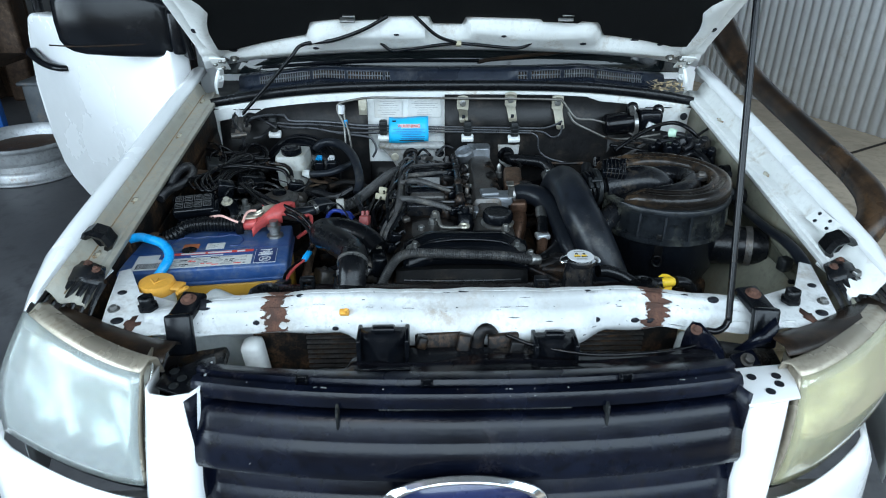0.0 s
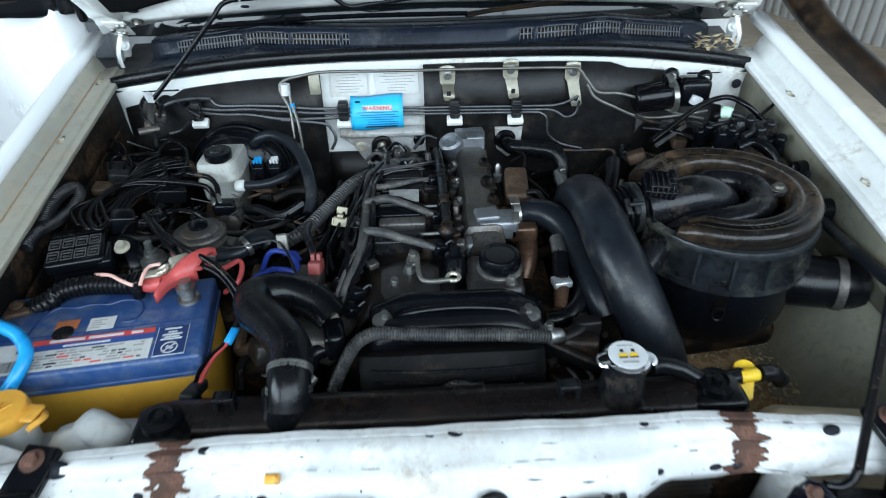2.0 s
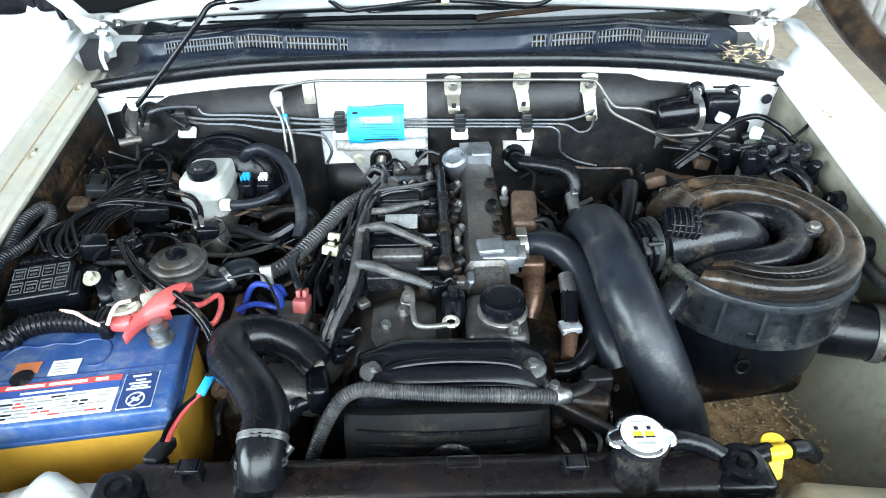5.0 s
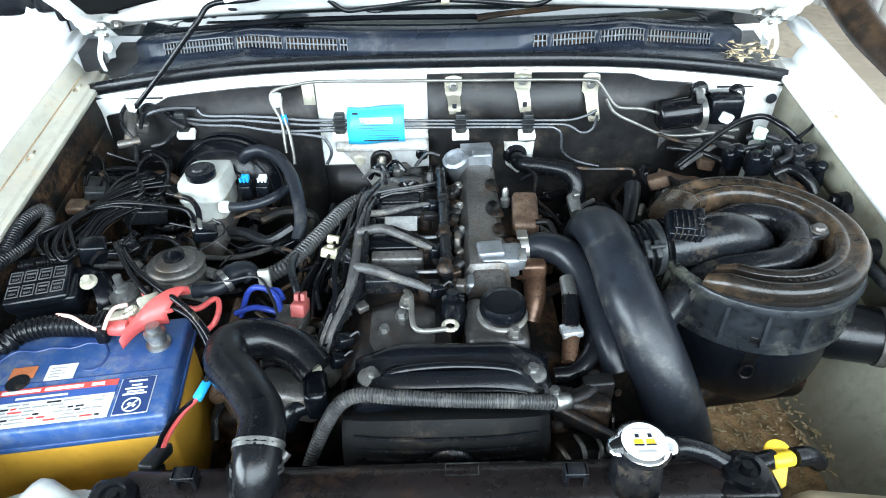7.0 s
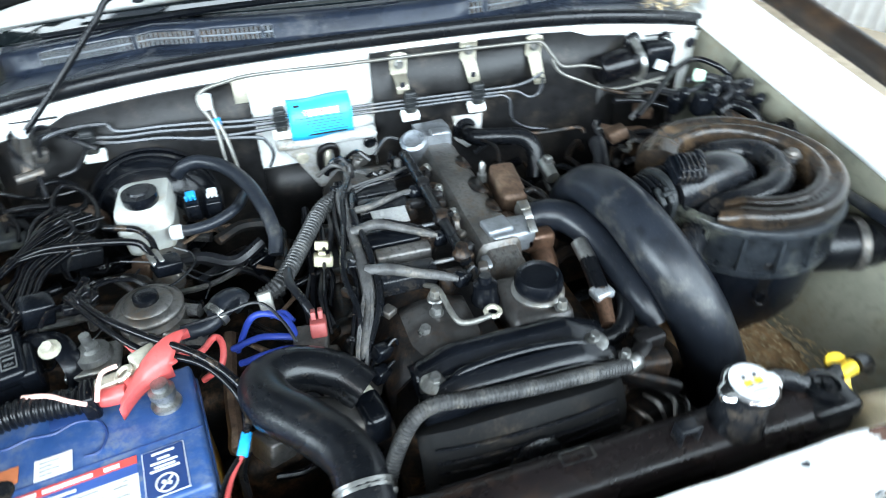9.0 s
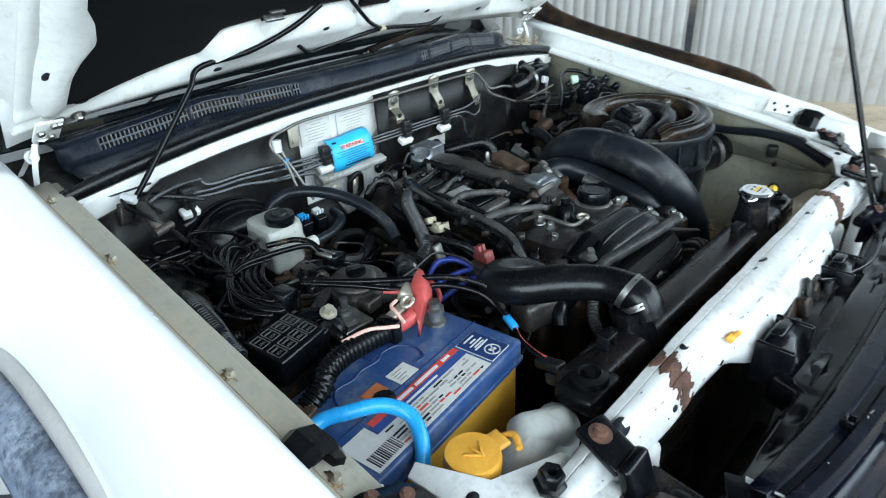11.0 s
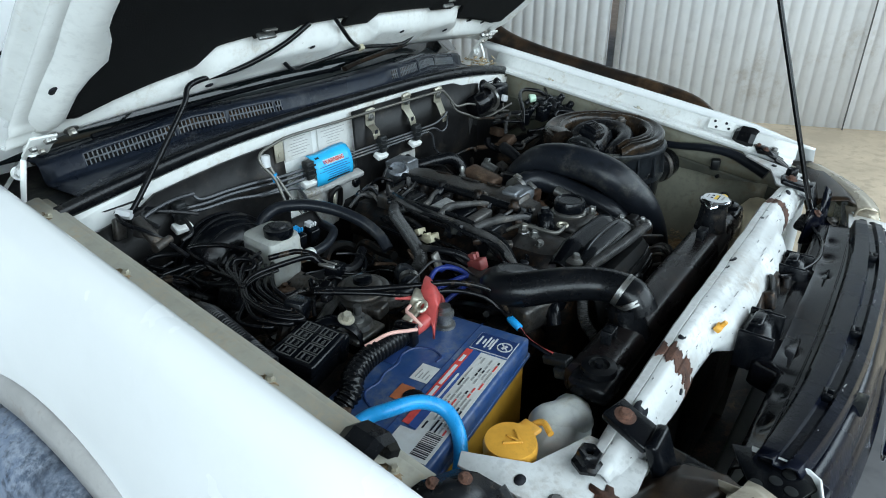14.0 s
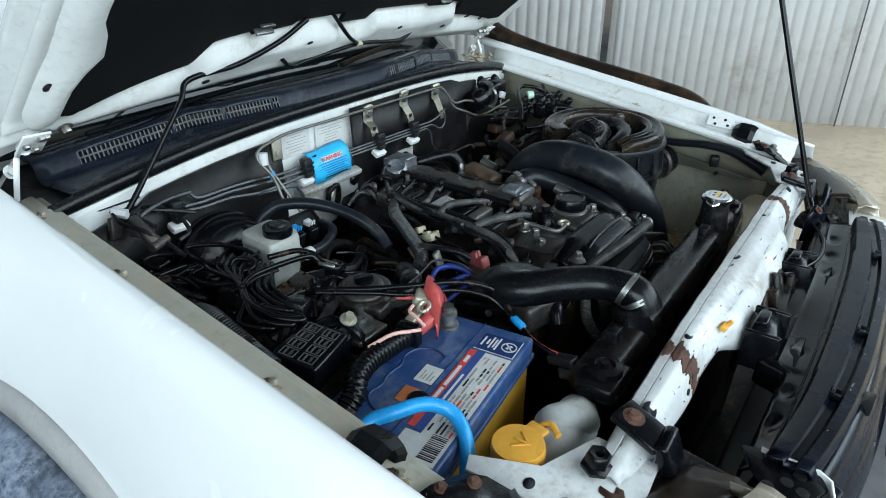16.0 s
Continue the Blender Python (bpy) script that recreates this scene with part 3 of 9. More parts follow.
    return part(name, loft(B(), rows), mat_, bulk, label, solid=0.008)


pad_sheet("insulation", -0.60, -0.205, 0.42, lambda x: cowl_z(x) - 0.034 - 0.012 * (x < -0.5), 1.588, M_SHIELD, "dark bulkhead insulation sheet")
pad_sheet("insulation", 0.002, 0.495, 0.42, lambda x: cowl_z(x) - 0.022 - 0.010 * (x > 0.4), 1.588, M_SHIELD, "dark bulkhead insulation sheet")
pad_sheet("insulation", -0.207, 0.0, 0.42, lambda x: 0.955, 1.592, M_SHIELD, "dark bulkhead insulation sheet", n=8)
pad_sheet("insulation", 0.45, 0.63, 0.42, lambda x: 1.055 - 0.2 * max(x - 0.52, 0), 1.590, M_SHIELD, "dark bulkhead insulation sheet", n=8)

# weatherstrip and cowl
bm = B()
tube(bm, [V(x, 1.597 + 0.045 * max(abs(x - CX) - 0.52, 0) / 0.1 * 0.3, cowl_z(x)) for x in np.linspace(-0.625, 0.70, 16)], 0.0105, 10, 4, flat=1.3)
part("weatherstrip", bm, M_RUBBER, truck, "black rubber bonnet weatherstrip")


def cowl_pt(x, v):
    """The cowl plastic from the weatherstrip (v 0) over the upright vent face (v 0.38 to 0.66) to the windscreen (v 1)."""
    u = abs(x - CX)
    yv, zl = 1.633 + 0.30 * u * u, 1.169 - 0.16 * max(0.0, u - 0.36)
    zs = cowl_z(x) + 0.003
    k = (0.0, 0.12, 0.25, 0.32, 0.38, 0.66, 0.74, 0.86, 1.0)
    y = np.interp(v, k, (1.606, 1.612, yv - 0.014, yv - 0.006, yv, yv + 0.004, yv + 0.012, yv + 0.035, yv + 0.070))
    z = np.interp(v, k, (zs, zs + 0.002, zl - 0.008, zl - 0.006, zl, zl + 0.020, zl + 0.026, zl + 0.026, zl + 0.022))
    return V(x, float(y), float(z))


VENTS = ((-0.515, -0.366), (-0.357, -0.268), (-0.260, -0.163), (-0.158, -0.144), (0.202, 0.227), (0.239, 0.320), (0.331, 0.418), (0.426, 0.565))
xs = sorted(set([round(v, 4) for v in np.linspace(-0.58, 0.64, 40)] + [e for v in VENTS for e in v]))
vs_ = [0.0, 0.12, 0.25, 0.32, 0.38, 0.66, 0.74, 0.86, 1.0]
bm = B()
grid = {(i, j): bm.verts.new(cowl_pt(x, v)) for i, x in enumerate(xs) for j, v in enumerate(vs_)}
for i in range(len(xs) - 1):
    for j in range(len(vs_) - 1):
        mid = (xs[i] + xs[i + 1]) / 2
        if vs_[j] in (0.38,) and any(a < mid < b for a, b in VENTS):
            continue
        bm.faces.new((grid[i, j], grid[i + 1, j], grid[i + 1, j + 1], grid[i, j + 1]))
cowl = part("cowl_panel", bm, M_COWL, truck, "weathered blue-black plastic cowl panel", solid=0.003)
for a, b in VENTS:
    bm = B()
    n = max(2, int((b - a) / 0.0070))
    for i in range(n + 1):
        x = a + (b - a) * i / n
        tube(bm, [cowl_pt(x, 0.37), cowl_pt(x, 0.67)], 0.0013, 5, 1)
    tube(bm, [cowl_pt(x, 0.52) for x in np.linspace(a, b, 6)], 0.0016, 5, 2)
    part("vent_grille", bm, M_VENT, cowl, "slotted cowl vent")
# near-black sheet added behind the vents, giving their slots a shaded depth
bm = B()
rows = [[cowl_pt(x, 0.02) - V(0, 0, 0.012), cowl_pt(x, 0.36) + V(0, 0.022, -0.014), cowl_pt(x, 0.68) + V(0, 0.022, -0.006), cowl_pt(x, 0.98) - V(0, 0, 0.010)] for x in np.linspace(-0.57, 0.63, 20)]
part("vent_backing", loft(bm, rows), M_DARK, truck, "dark sheet added behind the cowl vents", solid=0.003)
# corner pans beside the cowl
for side in (-1, 1):
    bm = B()
    rows = []
    for d in (0.52, 0.58, 0.64, 0.69):
        rows.append([V(CX + side * d, y, 1.094 + 0.012 * math.sin(y * 20) + 0.12 * (y - 1.60)) for y in (1.60, 1.64, 1.70, 1.78, 1.86)])
    part("cowl_corner", loft(bm, rows), M_GREYDUST, truck, "dusty cowl corner pan with leaf litter", solid=0.003)
# windscreen and cab
bm = B()
rows = []
for x in np.linspace(-0.66, 0.72, 15):
    u = ((x - CX) / 0.69) ** 2
    rows.append([V(x, 1.700 + 0.12 * u + 0.55 * k, 1.180 - 0.03 * u + 0.45 * k) for k in (0, 0.25, 0.5, 0.75, 1.0)])
part("windscreen", loft(bm, rows), M_GLASS, truck, "dark sloping windscreen", solid=0.005)
bm = B()
tube(bm, [V(0.10, 1.70, 1.205), V(0.14, 1.70, 1.212), V(0.27, 1.70, 1.225), V(0.42, 1.72, 1.235), V(0.60, 1.76, 1.245)], [0.010, 0.008, 0.009, 0.008, 0.006], 8, 5, flat=0.6)
part("wiper_arm", bm, M_SNORKEL, truck, "brown dusty wiper arm")
bm = B()
tube(bm, [V(-0.50, 1.71, 1.19), V(-0.2, 1.715, 1.205), V(0.1, 1.715, 1.205)], 0.005, 6, 4)
part("wiper_arm", bm, M_PLASTIC, truck)
bm = B()
box(bm, (CX, 3.0, 1.02), (1.62, 2.1, 0.86), bev=0.06)
box(bm, (CX, 4.55, 0.86), (1.66, 1.1, 0.55), bev=0.04)
part("cab_body", bm, M_WHITE, truck, "white cab and tray body")
bm = B()
box(bm, (CX, 3.05, 1.62), (1.42, 1.5, 0.36), bev=0.09, taper=0.9)
part("cab_roof", bm, M_WHITE, truck, "white cab roof")
for sx, y in ((-1, 1.45), (1, 1.45), (-1, 4.3), (1, 4.3)):
    c = V(CX + sx * 0.74, y, 0.37)
    bm = lathe(B(), c - V(0.12, 0, 0), (1, 0, 0), [(0.24, 0), (0.33, 0.004), (0.365, 0.03), (0.37, 0.12), (0.365, 0.21), (0.33, 0.236), (0.24, 0.24)], 32)
    wh = part("wheel", bm, M_RUBBER, truck, "black off-road tyre")
    bm = lathe(B(), c - V(0.10, 0, 0), (1, 0, 0), [(0.1, 0.05), (0.235, 0.0), (0.235, 0.2), (0.1, 0.15)], 24)
    part("rim", bm, M_WHEELSTEEL, wh, "silver steel rim")

# bonnet, hinged behind, leaning up and forward
HOOD_O, HOOD_D, HOOD_N = V(0, 1.640, 1.235), V(0, -0.790, 0.613), V(0, 0.613, 0.790)


def hood_pt(x, s, n=0.0):
    """A point of the bonnet's underside: s up from its rear edge, n behind it."""
    e = (x - CX) ** 2
    return V(x, 0, 0) + HOOD_O + HOOD_D * (s - 0.17 * e) + HOOD_N * n


bm = B()
rows = []
for x in np.linspace(CX - 0.682, CX + 0.682, 27):
    edge = abs((x - CX) / 0.682)
    rows.append([hood_pt(x, s, (0.022 if s == 0 else 0.066) - 0.020 * edge ** 4) for s in (0.0, 0.1, 0.3, 0.6, 0.9, 0.99)])
hood = part("bonnet", loft(bm, rows), M_WHITE, truck, "white bonnet held open on its prop", solid=0.003)


def pad_edge(x):
    """Lower edge of the felt liner, scalloped round the frame's bolts."""
    s = 0.145
    if x < -0.352:
        s = 0.088
    elif x < -0.332:
        s = 0.088 + (x + 0.352) / 0.02 * 0.057
    elif x < -0.30:
        s = 0.145
    if x > 0.41:
        s = 0.090
    elif x > 0.385:
        s = 0.145 - (x - 0.385) / 0.025 * 0.055
    if -0.03 < x < 0.05:
        s = 0.112
    if -0.26 < x < -0.16 or 0.24 < x < 0.34:
        s -= 0.012
    return s


def liner_n(x):
    """How far the felt lies behind the rear edge: bowed down towards the sides."""
    return 0.030 - 0.032 * min(abs(x - CX) / 0.6, 1.0) ** 4


def hood_frame_n(x, s):
    """The pressed inner frame: lip, step, then a deep channel with rounded shoulders."""
    s1, n2 = pad_edge(x) - 0.045, liner_n(x) + 0.012
    n = float(np.interp(s, (0.0, 0.018, 0.034, s1, s1 + 0.012, s1 + 0.034, s1 + 0.045), (0.014, 0.014, 0.002, 0.002, 0.008, n2 - 0.006, n2)))
    return n + 0.003 * math.sin(x * 23) * (0.04 < s < s1)


rows = []
for x in np.linspace(CX - 0.672, CX + 0.672, 71):
    rows.append([hood_pt(x, s, hood_frame_n(x, s)) for s in (0.0, 0.009, 0.018, 0.024, 0.030, 0.036, 0.045, 0.055, 0.065, 0.075, 0.085, 0.095, 0.105, 0.115, 0.125, 0.135, 0.15, 0.2, 0.3, 0.5, 0.75, 0.97)])
hframe = part("bonnet_frame", loft(B(), rows), M_BAYWHITE, hood, "dusty white pressed inner frame of the bonnet", solid=0.002)


rows = []
for x in np.linspace(CX - 0.618, CX + 0.618, 155):
    e = abs(x - CX)
    s0 = pad_edge(x) + max(0, e - 0.57) * 0.5
    rows.append([hood_pt(x, s0 + (0.94 - s0) * k, liner_n(x) - 0.003 * math.sin(k * 9 + x * 7)) for k in (0, 0.012, 0.05, 0.12, 0.3, 0.6, 1.0)])
part("bonnet_liner", loft(B(), rows), M_PAD, hood, "black felt bonnet liner with scalloped edge", solid=0.008)
for x, s in ((-0.238, 0.148), (0.298, 0.152)):
    bm = B()
    p = hood_pt(x, s, 0.022)
    box(bm, p, (0.038, 0.006, 0.014), (-40, 0, 0), 0.002)
    box(bm, p + V(0.004, -0.006, 0.010), (0.030, 0.004, 0.012), (-70, 0, 8), 0.001)
    part("liner_clip", bm, M_STEEL, hood, "bent steel tab on the liner")
# pressed side channels and drain holes of the inner frame
for side in (-1, 1):
    rows = []
    for s in np.linspace(0.04, 0.96, 26):
        k = min((s - 0.04) / 0.06, 1.0)
        bulge = 0.024 * math.exp(-((s - 0.27) / 0.045) ** 2)
        rows.append([hood_pt(CX + side * (d - bulge * g), s, n_ + 0.02 * (1 - k)) for d, n_, g in ((0.604, 0.012, 1), (0.606, -0.004, 1), (0.611, -0.011, 1), (0.619, -0.013, 1), (0.632, -0.008, 0.6), (0.646, 0.006, 0.2), (0.660, 0.022, 0), (0.672, 0.033, 0), (0.679, 0.036, 0), (0.684, 0.042, 0))])
    part("side_channel", loft(B(), rows), M_BAYWHITE, hframe, "rounded white side channel", solid=0.002, smooth=60)
for x, s, r in ((-0.55, 0.075, 0.008), (-0.47, 0.080, 0.006), (-0.33, 0.066, 0.006), (-0.12, 0.105, 0.005), (0.15, 0.10, 0.005), (0.36, 0.072, 0.006), (0.50, 0.078, 0.008), (0.57, 0.080, 0.006), ):
    c = hood_pt(x, s, hood_frame_n(x, s) - 0.0035)
    bm = B()
    bm.faces.new([bm.verts.new(c + V(1.35 * r * math.cos(a), 0, 0) + HOOD_D * (r * math.sin(a))) for a in np.linspace(0, 2 * math.pi, 14, endpoint=False)])
    part("drain_hole", bm, M_INK, hframe, "dark oval hole", solid=0.001)
for x in (-0.585, -0.555, 0.61, 0.64):
    part("hinge_bolt", hexbolt(B(), hood_pt(x, 0.045, -0.001), tuple(-HOOD_N), 0.007, 0.009, 1.7), M_STEEL, hframe, "zinc hinge bolt")
for side in (-1, 1):
    for s in (0.20,):
        c = hood_pt(CX + side * 0.640, s, -0.004)
        bm = B()
        bm.faces.new([bm.verts.new(c + V(0.006 * math.cos(a), 0, 0) + HOOD_D * (0.010 * math.sin(a))) for a in np.linspace(0, 2 * math.pi, 14, endpoint=False)])
        part("drain_hole", bm, M_INK, hframe, "dark oval hole", solid=0.001)
    bm = prism(B(), [(-0.020, -0.030), (0.020, -0.034), (0.023, 0.026), (-0.018, 0.030)], 0.004, Matrix.Translation(hood_pt(CX + side * 0.630, 0.035, -0.004)) @ Matrix((V(1, 0, 0), HOOD_D, V(1, 0, 0).cross(HOOD_D))).transposed().to_4x4(), 0.001)
    hp_ = part("hinge_plate", bm, M_BAYWHITE, hframe, "white hinge plate")
    for dx, ds in ((-0.008, 0.016), (0.010, 0.002), (-0.006, -0.018)):
        part("plate_bolt", hexbolt(B(), tuple(hood_pt(CX + side * (0.630 + dx), 0.035 + ds, -0.005)), tuple(-HOOD_N), 0.006, 0.007, 1.5), M_STEEL, hp_, "zinc hinge bolt")
# washer tube looping along the bonnet
def hoodline(name, pts, r, label):
    bm = B()
    tube(bm, pts, r, 8, 8)
    return part(name, bm, M_RUBBER, hood, label)


hoodline("washer_tube", [V(-0.545, 1.575, 1.085), V(-0.525, 1.57, 1.105), V(-0.465, 1.578, 1.165), V(-0.395, 1.588, 1.238), hood_pt(-0.363, 0.078, 0.002), hood_pt(-0.28, 0.098, -0.002), hood_pt(-0.20, 0.125, 0.008), hood_pt(-0.14, 0.150, 0.026)], 0.0048, "black washer tube up to the bonnet")
hoodline("washer_tube", [hood_pt(-0.075, 0.150, 0.028), hood_pt(-0.02, 0.105, -0.002), hood_pt(0.035, 0.068, -0.004)], 0.0042, "black washer tube")
hoodline("washer_tube", [hood_pt(-0.163, 0.062, 0.004), hood_pt(-0.135, 0.044, -0.008), hood_pt(-0.09, 0.042, -0.004), hood_pt(-0.02, 0.058, -0.004), hood_pt(0.035, 0.068, -0.004)], 0.0042, "black washer tube")
hoodline("washer_tube", [hood_pt(0.035, 0.068, -0.004), hood_pt(0.09, 0.060, -0.004), hood_pt(0.16, 0.050, -0.005), hood_pt(0.20, 0.054, -0.006), hood_pt(0.23, 0.070, 0.004)], 0.0042, "black washer tube")
bm = B()
box(bm, hood_pt(0.037, 0.068, -0.005), (0.014, 0.012, 0.012), (-40, 0, 0), 0.002)
part("tube_clip", bm, M_IVORY, hood, "small pale tube clip")
# hinges
for side in (-1, 1):
    bm = B()
    x = CX + side * 0.655
    tube(bm, [V(x + side * 0.012, 1.755, 1.125), V(x, 1.735, 1.150), V(x - side * 0.012, 1.705, 1.180), V(x - side * 0.020, 1.675, 1.215), V(x - side * 0.022, 1.650, 1.255)], 0.0075, 6, 4, flat=0.35)
    tube(bm, [V(x + side * 0.006, 1.700, 1.118), V(x + side * 0.002, 1.690, 1.150), V(x - side * 0.010, 1.695, 1.185)], 0.0045, 6, 4, flat=0.4)
    for p in (V(x - side * 0.022, 1.668, 1.235), V(x - side * 0.020, 1.690, 1.200), V(x - side * 0.004, 1.722, 1.160)):
        hexbolt(bm, p - V(0, 0.006, 0), (0, -1, 0.3), 0.007, 0.008, 1.6)
    part("bonnet_hinge", bm, M_BAYWHITE, hood, "white-painted bonnet hinge with bolts")
# prop rod
bm = B()
tube(bm, [V(0.390, 0.716, 0.982), V(0.408, 0.714, 0.982), V(0.424, 0.722, 0.994), V(0.428, 0.738, 1.032), V(0.442, 0.866, 1.382), V(0.461, 0.992, 1.722)], 0.0052, 10, 8)
part("prop_rod", bm, M_CABLE, truck, "thin black steel prop rod")

# snorkel along the right-hand wing
bm = B()
tube(bm, [V(0.82, 1.04, 0.95), V(0.862, 1.06, 1.005), V(0.880, 1.10, 1.035), V(0.884, 1.18, 1.06), V(0.884, 1.4, 1.098), V(0.880, 1.6, 1.133), V(0.868, 1.75, 1.175), V(0.84, 1.87, 1.26), V(0.79, 2.0, 1.4), V(0.75, 2.15, 1.6)],
     [0.030, 0.031, 0.030, 0.027, 0.026, 0.027, 0.032, 0.042, 0.040, 0.038], 18, 8, flat=0.9)
part("snorkel", bm, M_SNORKEL, truck, "dust-browned black snorkel on the wing")

# open front door with mirror
DH, DU = V(-0.725, 1.80, 0), V(-0.773, 0.634, 0).normalized()
DN = V(DU.y, -DU.x, 0)


def door_pt(u, z, n=0.0):
    return DH + DU * u + DN * n + V(0, 0, z)


outline = [(0.0, 0.50), (0.10, 0.50), (0.60, 0.55), (0.78, 0.60), (0.87, 0.645), (0.925, 0.70), (0.950, 0.80), (0.962, 0.90), (0.966, 1.0), (0.958, 1.10), (0.930, 1.19), (0.897, 1.248), (0.865, 1.262), (0.6, 1.27), (0.1, 1.28), (0.0, 1.28)]
bm = B()
mdoor = Matrix((DU.to_4d(), (0, 0, 1, 0), DN.to_4d(), (0, 0, 0, 1))).transposed()
mdoor[3] = (0, 0, 0, 1)
mdoor.translation = DH
prism(bm, outline, -0.07, mdoor, 0.012)
door = part("open_door", bm, M_WHITE, truck, "white front door standing open")
bm = B()
tube(bm, [door_pt(0.90, 1.128, -0.068), door_pt(0.875, 1.130, -0.09), door_pt(0.83, 1.118, -0.096), door_pt(0.77, 1.106, -0.100), door_pt(0.70, 1.098, -0.09), door_pt(0.665, 1.096, -0.068)], [0.016, 0.02, 0.018, 0.015, 0.015, 0.012], 10, 5, flat=0.8)
part("door_handle", bm, M_PLASTIC, door, "black plastic door handle")
bm = B()
rows = []
for k, (dy, s) in enumerate(((-0.07, 0.55), (-0.06, 0.85), (-0.03, 1.0), (0.02, 1.0), (0.05, 0.94), (0.06, 0.7))):
    c = V(-0.902, 1.81, 1.298)
    ring = []
    for i in range(20):
        a = 2 * math.pi * i / 20
        sx = math.copysign(abs(math.cos(a)) ** 0.45, math.cos(a)) * 0.172 * (0.4 + 0.6 * s)
        sz = math.copysign(abs(math.sin(a)) ** 0.45, math.sin(a)) * 0.092 * (0.4 + 0.6 * s)
        ring.append(c + V(sx, dy + 0.03 * sx, sz - 0.05 * sx))
    rows.append(ring)
loft(bm, rows, closed=True)
bm.faces.new([v for v in bm.verts[:20]][::-1])
bm.verts.ensure_lookup_table()
bm.faces.new(bm.verts[100:120])
box(bm, (-0.745, 1.79, 1.275), (0.05, 0.09, 0.12), (0, 0, 25), 0.012)
mirror = part("door_mirror", bm, M_PLASTIC, door, "black plastic door mirror housing")
bm = B()
tube(bm, [V(-1.085, 1.742, 1.245), V(-1.0, 1.737, 1.242), V(-0.85, 1.742, 1.246), V(-0.77, 1.752, 1.252)], 0.0022, 6, 4)
part("mirror_seam", bm, M_SNORKEL, mirror, "dusty seam ledge of the mirror")
bm = B()
box(bm, (-0.735, 1.785, 1.275), (0.018, 0.14, 0.14), (0, -6, 30), 0.006)
part("mirror_foot", bm, M_RUBBER, mirror, "black triangular mirror foot")
bm = B()
tube(bm, [door_pt(0.02, 1.23, -0.03), door_pt(0.12, 1.45, -0.03), door_pt(0.4, 1.62, -0.03), door_pt(0.74, 1.64, -0.03), door_pt(0.84, 1.5, -0.03), door_pt(0.88, 1.24, -0.03)], 0.018, 8, 5)
part("window_frame", bm, M_RUBBER, door, "black door window frame")

# ---- front panel, lamps and grille ----
def beam_rows(xs_, prof):
    return [[V(x, y + 0.0, z) for y, z in prof(x)] for x in xs_]


def support_prof(x):
    """Section of the upper front panel: rear edge, crease, crest, rolled front and flange."""
    u = abs(x - CX)
    lobe = min(max((0.215 - u) / 0.06, 0), 1)
    lobe = lobe * lobe * (3 - 2 * lobe)
    k = min(max((u - 0.27) / 0.22, 0), 1)
    zt = 1.022 - (0.020 if x < CX else 0.030) * k
    end = min(max((u - 0.44) / 0.08, 0), 1)
    zt -= 0.012 * end
    zt += 0.0012 * math.sin(x * 31) + 0.0008 * math.sin(x * 77)
    fr = 0.742 - 0.025 * lobe + 0.002 * math.sin(x * 45)
    low = 0.968 - 0.011 * lobe + (0.012 * k if x > CX else 0.004 * k) + 0.002 * math.sin(x * 60)
    prof = [(0.787, zt - 0.028), (0.787, zt - 0.004), (0.785, zt - 0.001), (0.776, zt), (0.7745, zt - 0.0025), (0.773, zt), (0.765, zt + 0.001)]
    for f, d in ((0.2, 0.0025), (0.42, 0.010), (0.52, 0.0105), (0.66, 0.015), (0.84, 0.025), (0.96, 0.036)):
        prof.append((0.765 - (0.765 - fr) * f, zt - d))
    prof.append((fr, zt - 0.044))
    prof.append((fr + 0.001, low))
    flat = 0.992 - 0.002 * end
    return [(y, z + (max(min(z, flat + 0.003), flat - 0.012) - z) * end) for y, z in prof]


sup = part("front_panel", loft(B(), beam_rows(np.linspace(-0.50, 0.545, 90), support_prof)), M_BEAM, truck, "scratched white upper front panel", solid=0.0025)
def beam_skin(x, t):
    """A point just above the panel's skin: t from its rear edge (0) to the flange (1)."""
    pr = support_prof(x)[2:]
    f = t * (len(pr) - 1)
    i = min(int(f), len(pr) - 2)
    y = pr[i][0] + (pr[i + 1][0] - pr[i][0]) * (f - i)
    z = pr[i][1] + (pr[i + 1][1] - pr[i][1]) * (f - i)
    return V(x, y - 0.0018 * t, z + 0.0016)


for xc in (-0.287, 0.318):
    bm = B()
    nx, nt = 80, 90
    gv = {}
    for i in range(nx + 1):
        for j in range(nt + 1):
            x, t = xc + 0.10 * (i / nx - 0.5), j / nt
            gv[i, j] = (x, t)
    made = {}
    for i in range(nx):
        for j in range(nt):
            x, t = gv[i, j]
            sg = 1 if x > xc else -1
            reach = 0.0175 + 0.016 * noise.noise(V(t * 5, xc * 9 + sg, 0)) + 0.010 * noise.noise(V(t * 14, xc * 9 + 3 * sg, 3)) + 0.008 * noise.noise(V(t * 38, x * 40, 5))
            if abs(x - xc) < reach and noise.noise(V(x * 60, t * 9, 7)) < 0.42:
                q = []
                for key in ((i, j), (i + 1, j), (i + 1, j + 1), (i, j + 1)):
                    if key not in made:
                        made[key] = bm.verts.new(beam_skin(*gv[key]) + V(0, 0, 0.0006 * noise.noise(V(gv[key][0] * 90, gv[key][1] * 30, 1))))
                    q.append(made[key])
                bm.faces.new(q)
    part("rust_patch", bm, M_RUST, sup, "brown flaking rust patch over a weld", solid=0.0012)
rc = random.Random(31)
bm = B()
